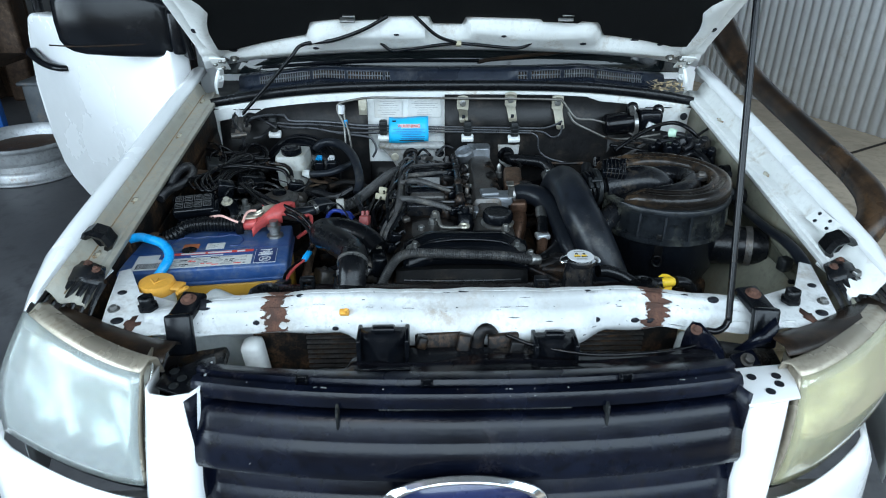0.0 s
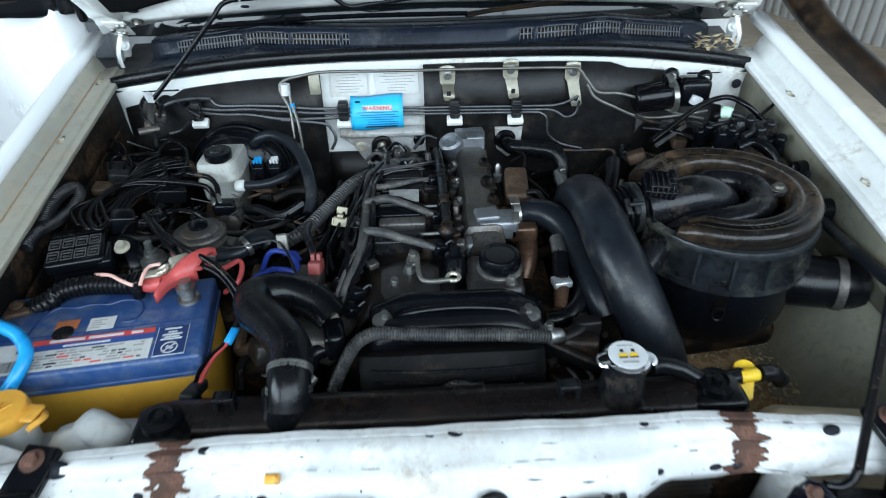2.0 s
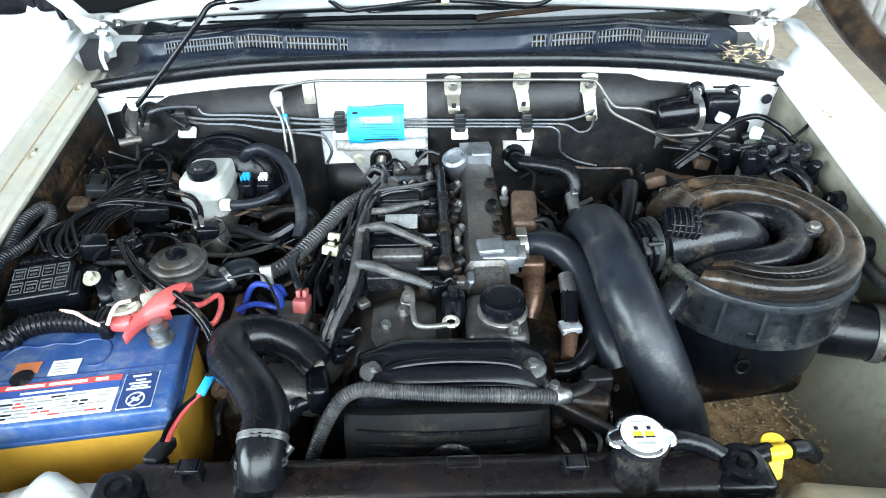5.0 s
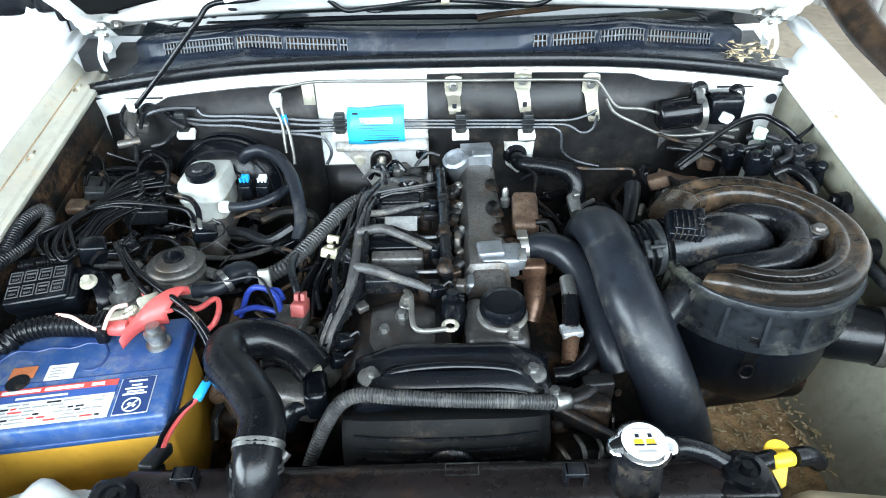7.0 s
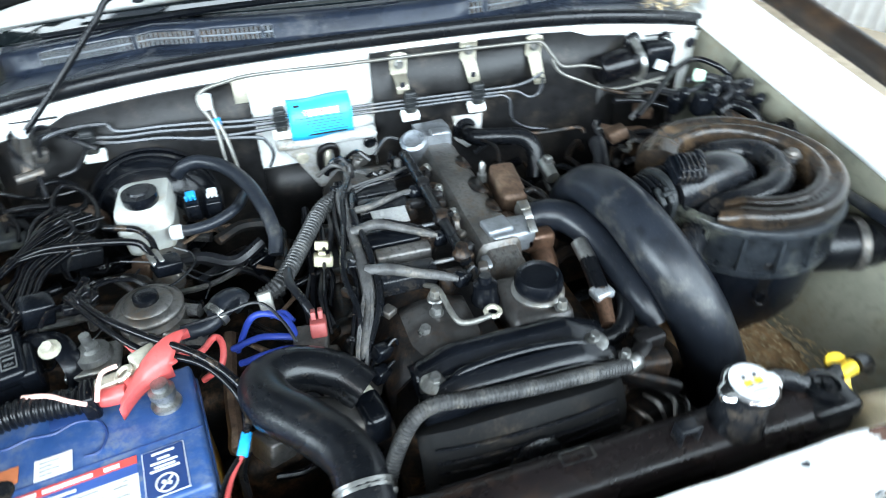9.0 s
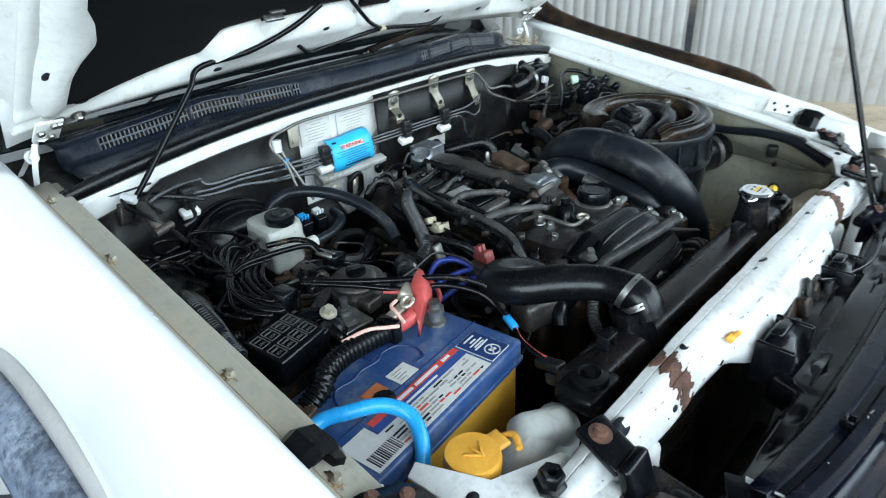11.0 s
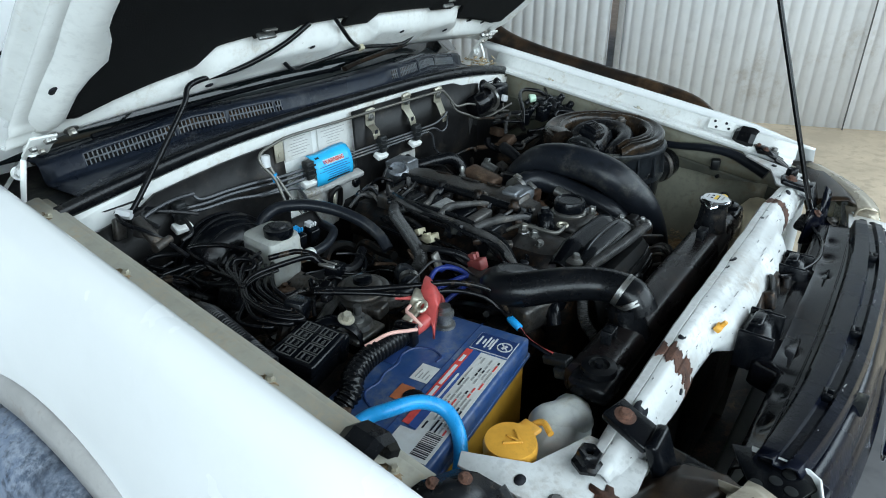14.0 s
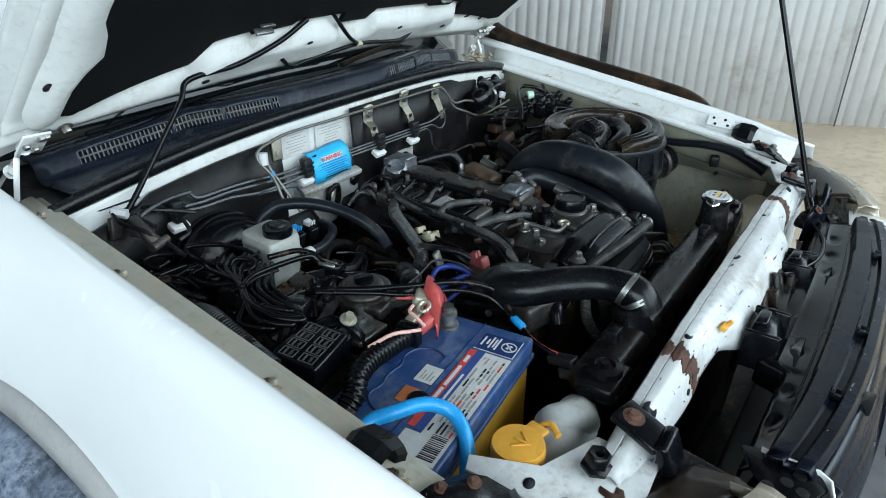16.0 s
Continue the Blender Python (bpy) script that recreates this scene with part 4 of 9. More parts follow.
for i in range(95):
    x, t = rc.uniform(-0.46, 0.50), rc.choice((rc.uniform(0.1, 1.0), rc.uniform(0.5, 0.75), rc.uniform(0.86, 1.0)))
    l, w, tilt = rc.choice((0.001, 0.002, 0.003, 0.004, 0.012)) * rc.uniform(0.5, 1.4), rc.uniform(0.002, 0.007), rc.uniform(-0.004, 0.004)
    if rc.random() < 0.3:
        l, w = rc.uniform(0.0006, 0.0016), rc.uniform(0.004, 0.010)
    pts = [(-l, -w * 0.2, -tilt), (-l * 0.2, -w, 0), (l * 0.5, -w * 0.5, 0), (l, 0, tilt), (l * 0.3, w, 0), (-l * 0.5, w * 0.6, 0)]
    bm.faces.new([bm.verts.new(beam_skin(x + a, min(max(t + b + c, 0), 1)) + V(0, -0.0002, 0.0001)) for a, b, c in pts])
tagged(part("chipped_paint", bm, M_INK, sup, "dark chips and scratches in the paint", solid=0.0006), kind="stuff")
rows = [[beam_skin(x, 0.165 + 0.006 * math.sin(x * 40) + o) - V(0, 0, 0.0012) for o in (0, 0.014 + 0.006 * math.sin(x * 90))] for x in np.linspace(-0.20, 0.29, 50)]
part("panel_crack", loft(B(), rows), M_INK, sup, "long dark crack in the seam sealer", solid=0.0008)
for x, t, r, q in ((-0.015, 0.22, 0.0045, 1.2), (0.012, 0.23, 0.0075, 1.1), (0.212, 0.24, 0.0045, 1.1), (-0.248, 0.30, 0.005, 1.3), (-0.316, 0.78, 0.004, 1.3), (-0.192, 0.93, 0.004, 1.3),
                   (0.148, 0.95, 0.0065, 1.4), (0.165, 0.90, 0.0035, 1.2), (0.222, 0.80, 0.004, 1.2), (0.31, 0.86, 0.006, 1.5), (0.285, 0.86, 0.0045, 1.5), (0.415, 0.35, 0.006, 1.6), (0.37, 0.2, 0.006, 1.2), (-0.401, 0.36, 0.0095, 1.5)):
    c, e = beam_skin(x, t), beam_skin(x, min(t + 0.04, 1.0))
    dn = (e - c).normalized()
    up = V(1, 0, 0).cross(dn)
    up = up if up.z > 0 else -up
    bm = B()
    bm.faces.new([bm.verts.new(c + V(1, 0, 0) * (r * q * math.cos(g)) + dn * (r * math.sin(g)) - V(0, 0, 0.0004)) for g in np.linspace(0, 2 * math.pi, 16, endpoint=False)])
    part("punched_hole", bm, M_INK, sup, "dark punched hole", solid=0.0008)
bm = B()
box(bm, (-0.176, 0.739, 1.008), (0.015, 0.010, 0.009), (30, 0, 0), 0.002)
cyl(bm, (-0.172, 0.737, 1.009), (-0.172, 0.731, 1.018), 0.004, 0.003, 10)
part("yellow_clip", bm, M_YELLOW, sup, "small yellow plastic clip")
# end plates with buffers
for side in (-1, 1):
    m = pose(CX + side * 0.50, 0.80, 0.985, 9, 0, 0)
    pts = [(-0.03, -0.068), (0.088, -0.078), (0.102, 0.0), (0.116, 0.09), (0.098, 0.098), (0.060, 0.030), (-0.02, 0.002)]
    pts = [(side * x, y) for x, y in pts]
    if side < 0:
        pts = pts[::-1]
    bm = prism(B(), pts, 0.004, m, 0.001)
    pl = part("end_plate", bm, M_BEAM, sup, "white end plate of the front panel")
    for dx, dy, r in ((0.070, -0.040, 0.008), (0.088, 0.030, 0.006)):
        h_ = B()
        h_.faces.new([h_.verts.new(m @ V(side * dx + 1.3 * r * math.cos(g), dy + r * math.sin(g), 0.0048)) for g in np.linspace(0, 2 * math.pi, 14, endpoint=False)])
        part("plate_hole", h_, M_INK, pl, "dark oval hole", solid=0.0006)
    rp_ = random.Random(3 + side)
    st = B()
    st.faces.new([st.verts.new(m @ V(side * 0.045 + q * math.cos(g), -0.050 + 1.6 * q * math.sin(g), 0.0046)) for g, q in ((2 * math.pi * i / 20, rp_.uniform(0.006, 0.016)) for i in range(20))])
    part("rust_stain", st, M_RUST, pl, "brown rust stain", solid=0.0006)
    part("plate_bolt", hexbolt(B(), tuple(m @ V(side * 0.086, -0.012, 0.004)), (0, -0.1, 1), 0.006, 0.006, 1.6), M_STEEL, pl, "zinc bolt")
    bm = lathe(B(), (CX + side * 0.527, 0.783, 0.992), (0, -0.1, 1), [(0.016, 0), (0.017, 0.005), (0.013, 0.008), (0.0135, 0.020), (0.011, 0.023), (0.005, 0.021), (0.003, 0.015)], 6)
    part("rubber_buffer", bm, M_RUBBER, pl, "black rubber bonnet buffer")
    bm = B()
    box(bm, (CX + side * 0.455, 0.762, 1.006), (0.040, 0.06, 0.012), (14, 0, side * 12), 0.004)
    box(bm, (CX + side * 0.458, 0.724, 0.980), (0.042, 0.016, 0.066), (-18, side * 4, 0), 0.005)
    br = part("lamp_bracket", bm, M_PLASTIC, sup, "black plastic lamp bracket")
    bm = hexbolt(B(), (CX + side * 0.455, 0.772, 1.014), (0, -0.2, 1), 0.0075, 0.006, 1.7)
    part("bracket_bolt", bm, M_RUST, br, "rusty bolt")
    rows = [[V(CX + side * (0.455 + 0.235 * u), 0.655 + 0.115 * u ** 1.3 + o, z) for o, z in ((-0.012, 0.985), (0.004, 0.992), (0.045, 0.982), (0.075, 0.955))] for u in np.linspace(0, 0.95, 10)]
    part("lamp_backing", loft(B(), rows), M_SNORKEL, sup, "brown-dusted plastic behind the headlamp", solid=0.003)
    # comb-shaped bracket beside the lamp
    def cm(d, y, z):
        return V(CX + side * d, y, z + (0.004 if side > 0 else 0.012))
    rows = [[cm(0.700, 0.905, 1.000), cm(0.698, 0.880, 1.003), cm(0.693, 0.850, 0.996)], [cm(0.668, 0.895, 1.006), cm(0.660, 0.868, 1.007), cm(0.655, 0.838, 0.998)], [cm(0.632, 0.878, 1.002), cm(0.625, 0.858, 1.004), cm(0.618, 0.828, 0.994)]]
    rbk = part("comb_bracket", loft(B(), rows), M_PLASTIC2, sup, "comb-shaped black lamp surround bracket", solid=0.006)
    for i in range(6):
        f = i / 5
        p0, p1 = cm(0.690 - 0.070 * f, 0.856 - 0.022 * f, 0.996), cm(0.713 - 0.083 * f, 0.806 - 0.016 * f, 0.974 - 0.012 * f)
        part("bracket_finger", tube(B(), [p0, p0.lerp(p1, 0.5) + V(0, 0, 0.003), p1], [0.0075, 0.006, 0.0035], 6, 3, flat=0.7), M_PLASTIC2, rbk)
    for d, y in ((0.664, 0.884), (0.640, 0.862)):
        part("bracket_screw", hexbolt(B(), tuple(cm(d, y, 1.008)), (0, -0.2, 1), 0.005, 0.005, 1.5), M_RUST, rbk, "rusty screw")
# bracket beside the right-hand panel leg
bm = B()
loft(bm, [[V(0.352, 0.716, 0.930), V(0.355, 0.712, 0.984), V(0.362, 0.708, 1.004), V(0.372, 0.706, 1.003)], [V(0.380, 0.700, 0.925), V(0.384, 0.696, 0.962), V(0.392, 0.692, 0.984), V(0.398, 0.692, 0.980)], [V(0.425, 0.690, 0.908), V(0.418, 0.688, 0.936), V(0.412, 0.688, 0.956), V(0.410, 0.690, 0.960)]])
lbr = part("leg_bracket", bm, M_GRILLE, sup, "blue-black plastic bracket beside the panel leg", solid=0.005)
part("bracket_bolt", hexbolt(B(), (0.366, 0.700, 0.995), (0, -0.7, 0.7), 0.006, 0.005, 1.5), M_RUST, lbr, "rusty bolt")
bm = B()
loft(bm, [[V(0.432, 0.700, 0.955), V(0.448, 0.688, 0.962)], [V(0.470, 0.704, 0.990), V(0.482, 0.690, 0.978)], [V(0.488, 0.706, 1.012), V(0.492, 0.694, 1.000)]])
box(bm, (0.445, 0.682, 0.945), (0.034, 0.030, 0.012), (20, -20, 0), 0.003)
part("bracket_wing", bm, M_GRILLE, lbr, "upturned bracket wing", solid=0.004)
part("bracket_bolt", hexbolt(B(), (0.445, 0.676, 0.953), (0, -0.5, 0.8), 0.008, 0.007, 1.5), M_ALUDULL, lbr, "dirty bolt")
# hexagonal rubber caps on the wings
for side in (-1, 1):
    ys = 0.945 if side < 0 else 0.905
    c = V(CX + side * 0.678, ys, rail(ys) + 0.014)
    bm = lathe(B(), c + V(0, 0.03, 0.004), (0, -1, -0.12), [(0.018, -0.012), (0.029, 0), (0.031, 0.028), (0.027, 0.040), (0.018, 0.034), (0.016, 0.020)], 8)
    part("wing_stop", bm, M_RUBBER, wing_l if side < 0 else wing_r, "black rubber wing stop", smooth=20)
    bm = hexbolt(B(), c + V(-side * 0.004, -0.055, -0.018), (0, -0.3, 1), 0.008, 0.009, 1.5)
    part("wing_bolt", bm, M_STEEL, wing_l if side < 0 else wing_r, "steel bolt")
    bm = B()
    pts = [(0, -0.04), (0.03, -0.02), (0.035, 0.03), (0.01, 0.045), (-0.02, 0.02)]
    prism(bm, [(side * x, y) for x, y in pts][::side], 0.003, pose(CX + side * 0.655, 0.885, rail(0.885) - 0.012, 12, 0, 0))
    part("wing_tab", bm, M_BAYWHITE, wing_l if side < 0 else wing_r, "white welded tab")
# plate on the right-hand wing
bm = B()
prism(bm, [(-0.016, -0.03), (0.014, -0.032), (0.016, 0.03), (-0.014, 0.032)], 0.002, pose(0.708, 0.982, rail(0.982) + 0.026, 9, -42, 6))
plt = part("wing_plate", bm, M_BAYWHITE, wing_r, "small bolted white plate")
for dx, dy in ((-0.012, -0.018), (-0.014, 0.012), (0.012, -0.01), (0.013, 0.018)):
    bm = lathe(B(), pose(0.708, 0.982, rail(0.982) + 0.026, 9, -42, 6) @ V(dx * 0.6, dy, 0.002), pose(0, 0, 0, 9, -42, 6) @ V(0, 0, 1), [(0.0035, 0), (0.0035, 0.0012), (0.002, 0.0014)], 10)
    part("plate_hole", bm, M_INK, plt, "dark screw hole")


# headlamps
for side in (-1, 1):
    def lp(u, v):
        """Lamp front: u from its inner edge to the flank, v from the top down."""
        d0, d1 = (0.464 + 0.022 * v, 0.698 + 0.062 * v + 0.014 * math.sin(v * math.pi)) if side < 0 else (0.459 - 0.014 * v, 0.680 - 0.022 * v + 0.020 * math.sin(v * math.pi))
        x = CX - 0.004 + side * (d0 + (d1 - d0) * u)
        y = 0.603 - 0.027 * v + (0.147 - 0.022 * v) * u ** 1.3 - 0.014 * math.sin(v * math.pi) - 0.006 * math.sin(u * math.pi)
        z = (1.000 if side < 0 else 0.979) + 0.004 * math.sin(u * math.pi) - 0.182 * v - 0.004 * u + 0.014 * u * (1 - v)
        return V(x, y, z)
    rows = [[lp(u, v) for v in np.linspace(0, 1, 12)] for u in np.linspace(0, 1, 18)]
    refl = [[lp(0.04 + 0.9 * u, 0.05 + 0.9 * v) + V(-side * 0.012, 0.040 + 0.035 * abs(math.sin(u * 6.3)) * math.sin(v * 3.1) + 0.006 * math.sin(u * 26 + v * 14), 0) for v in np.linspace(0, 1, 22)] for u in np.linspace(0, 1, 40)]
    lens = part("headlamp", loft(B(), rows), M_LENS if side < 0 else M_LENSYELLOW, truck, "hazed headlamp with yellowed lens", solid=0.004)
    part("reflector", loft(B(), refl), M_REFLECT, lens, "dulled silver reflector", solid=0.002)
    rows = [[lp(u, 0), lp(u, 0) + V(-side * 0.004, 0.022, 0.005), lp(u, 0) + V(-side * 0.010, 0.034, 0.0), lp(u, 0) + V(-side * 0.012, 0.042, -0.03)] for u in np.linspace(0, 0.95, 18)]
    part("lamp_top", loft(B(), rows), M_LAMPTOP, lens, "yellowed lamp housing top", solid=0.003)
    rows = [[lp(0, v), lp(0, v) + V(side * 0.003, 0.02, 0), lp(0, v) + V(side * 0.006, 0.06, 0)] for v in np.linspace(0, 1, 12)]
    part("lamp_side", loft(B(), rows), M_LAMPTOP, lens, solid=0.003)
    rows = [[lp(u, 1) + V(0, 0.004, -0.002), lp(u, 1) + V(0, 0.006, -0.012), lp(u, 1) + V(0, 0.03, -0.02)] for u in np.linspace(0, 1, 14)]
    part("lamp_seal", loft(B(), rows), M_RUBBER, lens, "black lamp seal strip", solid=0.003)
    # body panel below and the post beside the grille
    rows = []
    for u in np.linspace(-0.05, 1.1, 14):
        uu = min(max(u, 0), 1)
        p = lp(uu, 1) + V(side * (u - uu) * 0.3, (u - uu) * 0.6, -0.016)
        rows.append([p + V(side * o * uu, -0.012 - o * 0.2, z) for o, z in ((0.0, 0.0), (0.012, -0.006), (0.03, -0.05), (0.04, -0.15), (0.03, -0.3))])
    part("bumper_corner", loft(B(), rows), M_WHITE, truck, "white bumper corner", solid=0.003)
    rows = []
    for k in np.linspace(0, 1, 10):
        z = (0.985 if side < 0 else 0.957) - 0.40 * k
        y = 0.578 - 0.026 * math.sin(min(k * 1.8, 1) * math.pi / 2) - 0.008 * k
        w0, w1 = (0.386 + 0.034 * k, 0.459 + 0.05 * k) if side < 0 else (0.367 + 0.006 * k, 0.437 - 0.018 * k)
        rows.append([V(CX + side * d, yy, z) for d, yy in ((w0, y + 0.07), (w0 + 0.001, y + 0.012), (w0 + 0.010, y), ((w0 + w1) / 2, y - 0.006), (w1 - 0.010, y), (w1 - 0.001, y + 0.012), (w1, y + 0.06))])
    post = part("grille_post", loft(B(), rows), M_WHITE, truck, "white post between grille and lamp", solid=0.003)
    pts = [(0.388, 0.668), (0.404, 0.660), (0.450, 0.630), (0.452, 0.600), (0.405, 0.578), (0.365, 0.600)] if side < 0 else [(0.376, 0.643), (0.468, 0.654), (0.445, 0.578), (0.366, 0.562)]
    zc = 0.976 if side < 0 else 0.960
    bm = prism(B(), [(CX + side * x, y) for x, y in pts][::side], 0.004, pose(0, 0, zc), 0.001)
    part("post_top", bm, M_WHITE if side > 0 else M_PLASTIC, post, "drilled bracket on top of the post")
    for x, y in (((0.435, 0.632), (0.419, 0.616), (0.402, 0.606), (0.425, 0.600)) if side < 0 else ((0.395, 0.622), (0.432, 0.624), (0.408, 0.590), (0.428, 0.606))):
        bm = lathe(B(), (CX + side * x, y, zc + 0.004), (0, 0, 1), [(0.0068, 0), (0.0068, 0.0012), (0.004, 0.0014)], 12)
        part("bracket_hole", bm, M_INK if side > 0 else M_GREYDUST, post, "bracket hole")
# grille
def lip_y(x):
    """How far the grille sweeps back towards its ends."""
    return 0.030 * abs((x - CX) / 0.37) ** 2.5


def shelf_rear(x):
    """The grille's rear edge steps forward beside the left-hand opening."""
    return 0.690 - 0.034 * min(max((-0.158 - x) / 0.010, 0.0), 1.0)


DENTS = ((-0.285, 0.638, 0.014), (-0.215, 0.640, 0.014), (0.235, 0.650, 0.015), (0.305, 0.652, 0.015), (-0.110, 0.648, 0.013), (0.160, 0.646, 0.012))
rows = []
for x in np.linspace(-0.372, 0.392, 41):
    c = lip_y(x)
    rows.append([V(x, y + c * w, z) for y, z, w in ((0.620, 0.962, 0.7), (0.618, 0.969, 0.7), (0.616, 0.985, 0.7), (0.611, 0.988, 0.8), (0.592, 0.990, 0.9),
                                                    (0.588, 0.983, 1), (0.578, 0.983, 1), (0.574, 0.989, 1), (0.564, 0.988, 1), (0.559, 0.981, 1), (0.560, 0.968, 1), (0.575, 0.960, 1))])
grille = part("grille", loft(B(), rows), M_GRILLE, truck, "scuffed black plastic grille", solid=0.003)
rows = []
for x in np.linspace(-0.372, 0.392, 120):
    c, tail, ye = lip_y(x), 0.004 * math.sin(x * 23), shelf_rear(x)
    row = [V(x, ye + c * 0.2, 0.925), V(x, ye - 0.001 + c * 0.2, 0.956 + tail)]
    for k in np.linspace(0, 1, 18):
        y = ye - 0.006 + (0.6185 - ye + 0.006) * k
        d = sum(0.0035 * max(0.0, 1 - ((x - a) ** 2 * 0.6 + (y - b) ** 2) / r ** 2) for a, b, r in DENTS)
        row.append(V(x, y + c * (0.2 + 0.5 * k), 0.961 + 0.008 * k + tail * (1 - k) - d + 0.0025 * math.exp(-((y - 0.664) / 0.0025) ** 2)))
    rows.append(row)
part("grille_shelf", loft(B(), rows), M_SHELF, grille, "brown-dusted top shelf of the grille with shallow dents", solid=0.003, smooth=50)
for k, dz in enumerate((0.0, -0.098, -0.196)):
    rows = []
    for x in np.linspace(-0.371, 0.394, 33):
        c = lip_y(x)
        rows.append([V(x, y + c, z + dz) for y, z in ((0.615, 0.936), (0.600, 0.941), (0.575, 0.950), (0.560, 0.954), (0.556, 0.953), (0.549, 0.942), (0.541, 0.925), (0.5395, 0.921), (0.538, 0.920), (0.531, 0.902), (0.526, 0.886), (0.525, 0.878), (0.528, 0.868), (0.560, 0.860))])
    part("grille_slat", loft(B(), rows), M_GRILLE, grille, "wide scuffed grille slat", solid=0.003)
for side, xe in ((-1, -0.372), (1, 0.396)):
    rows = []
    for z in np.linspace(0.980, 0.60, 12):
        rows.append([V(xe, 0.566, z), V(xe - side * 0.004, 0.572, z), V(xe - side * 0.012, 0.590, z), V(xe - side * 0.026, 0.612, z), V(xe - side * 0.045, 0.632, z)])
    part("grille_end", loft(B(), rows), M_GRILLE, grille, "curved grille end", solid=0.003)
bm = box(B(), (0.02, 0.590, 0.955), (0.27, 0.03, 0.012), (34, 0, 0), 0.003)
part("grille_bridge", bm, M_GREYDUST, grille, "grey bridge behind the slats")
for x in (-0.168, 0.197):
    bm = box(B(), (x, 0.562, 0.958), (0.0035, 0.022, 0.034), (0, 0, 0), 0.001)
    part("grille_stay", bm, M_GREYDUST, grille)
for x0, x1, h in ((-0.146, -0.080, 1.0), (0.121, 0.176, 0.987)):
    xm, w = (x0 + x1) / 2, x1 - x0
    bm = B()
    loft(bm, [[V(x0, 0.716, h - 0.012), V(x0, 0.706, h), V(x0 - 0.004, 0.684, h - 0.004), V(x0 - 0.006, 0.672, h - 0.045), V(x0 - 0.008, 0.645, 0.968)],
              [V(x1, 0.716, h - 0.012), V(x1, 0.706, h), V(x1 + 0.004, 0.684, h - 0.004), V(x1 + 0.006, 0.672, h - 0.045), V(x1 + 0.008, 0.645, 0.968)]])
    for x in (x0 - 0.003, x1 + 0.003):
        box(bm, (x, 0.694, h - 0.030), (0.004, 0.044, 0.058), (0, 0, 0), 0.001)
    box(bm, (xm, 0.700, h + 0.003), (w * 0.5, 0.014, 0.006), (-8, 0, 0), 0.002)
    part("grille_tower", bm, M_PLASTIC, grille, "raised mounting tower of the grille", solid=0.003)
bm = box(B(), (0.021, 0.682, 0.958), (0.20, 0.045, 0.010), (8, 0, 0), 0.003)
part("lock_shelf", bm, M_PLASTIC2, grille, "dusty shelf between the towers")
bm = B()
box(bm, (-0.028, 0.709, 0.955), (0.075, 0.010, 0.060), (-14, 0, 6), 0.004)
box(bm, (-0.055, 0.700, 0.978), (0.016, 0.020, 0.020), (-14, 20, 6), 0.004)
box(bm, (0.008, 0.702, 0.962), (0.020, 0.018, 0.050), (-18, 10, -6), 0.004)
tube(bm, [V(0.030, 0.700, 0.945), V(0.032, 0.706, 0.978), V(0.042, 0.712, 0.992), V(0.056, 0.715, 0.984), V(0.066, 0.712, 0.965)], [0.011, 0.010, 0.009, 0.008, 0.006], 8, 5, flat=0.5)
box(bm, (0.072, 0.706, 0.960), (0.050, 0.012, 0.050), (-15, 0, 10), 0.005)
cyl(bm, (0.040, 0.70, 0.952), (0.040, 0.685, 0.956), 0.008, 0.008, 10)
box(bm, (0.090, 0.694, 0.962), (0.022, 0.012, 0.036), (-10, 12, 0), 0.003)
part("bonnet_lock", bm, M_CAST, truck, "grimy bonnet lock mechanism")
for x in (-0.219, -0.047, 0.228):
    bm = B()
    c = lip_y(x) * 0.9
    for o in (-0.007, 0.007):
        box(bm, (x + o, 0.585 + c, 0.990), (0.003, 0.012, 0.012), bev=0.001)
    box(bm, (x, 0.588 + c, 0.991), (0.014, 0.004, 0.010), bev=0.001)
    part("grille_clip", bm, M_PLASTIC, grille)
# seam and wire on the grille's top
for y, r in ((0.628, 0.0016),):
    part("moulded_ridge", tube(B(), [V(x, y + lip_y(x) * 0.4, 0.9695 - 0.09 * max(0, y - 0.655)) for x in np.linspace(-0.36, 0.38, 24)], r, 6, 2), M_GRILLE, grille, "thin moulded ridge")
part("lock_cable", tube(B(), [V(0.075, 0.706, 0.985), V(0.12, 0.690, 0.975), V(0.20, 0.668, 0.974), V(0.28, 0.672, 0.972), V(0.34, 0.690, 0.965), V(0.40, 0.715, 0.962)], 0.0032, 8, 8), M_CABLE, truck, "thin black bonnet release cable")
# small scuffs where the plastic has gone white
bm = B()
for i in range(40):
    x, l = rc.uniform(-0.30, 0.33), rc.choice((0.0008, 0.0012, 0.002, 0.004))
    y, z = rc.choice(((0.5715, 0.9905), (0.5715, 0.9905), (0.5615, 0.9868), (0.548, 0.9405), (0.530, 0.9), (0.526, 0.888), (0.60, 0.990)))
    c = lip_y(x)
    box(bm, (x, y + c + 0.0006, z - 0.0004), (l * 2, 0.0012, 0.0008), (0, 0, rc.uniform(-20, 20)), 0)
tagged(part("scuff_marks", bm, M_INKGREY, grille, "pale scuff marks"), kind="stuff")
rows = [[V(0.003 + 0.112 * math.cos(a) * s, 0.500 + 0.018 * (s - 0.9) * 4, 0.853 + 0.047 * math.sin(a) * s) for s in (1.0, 0.97, 0.90, 0.86)] for a in np.linspace(0, 2 * math.pi, 41)]
part("badge_ring", loft(B(), rows), M_CHROME, grille, "chrome oval badge rim", solid=0.004)
bm = B()
bm.faces.new([bm.verts.new((0.003 + 0.101 * math.cos(a), 0.507, 0.853 + 0.041 * math.sin(a))) for a in np.linspace(0, 2 * math.pi, 40, endpoint=False)])
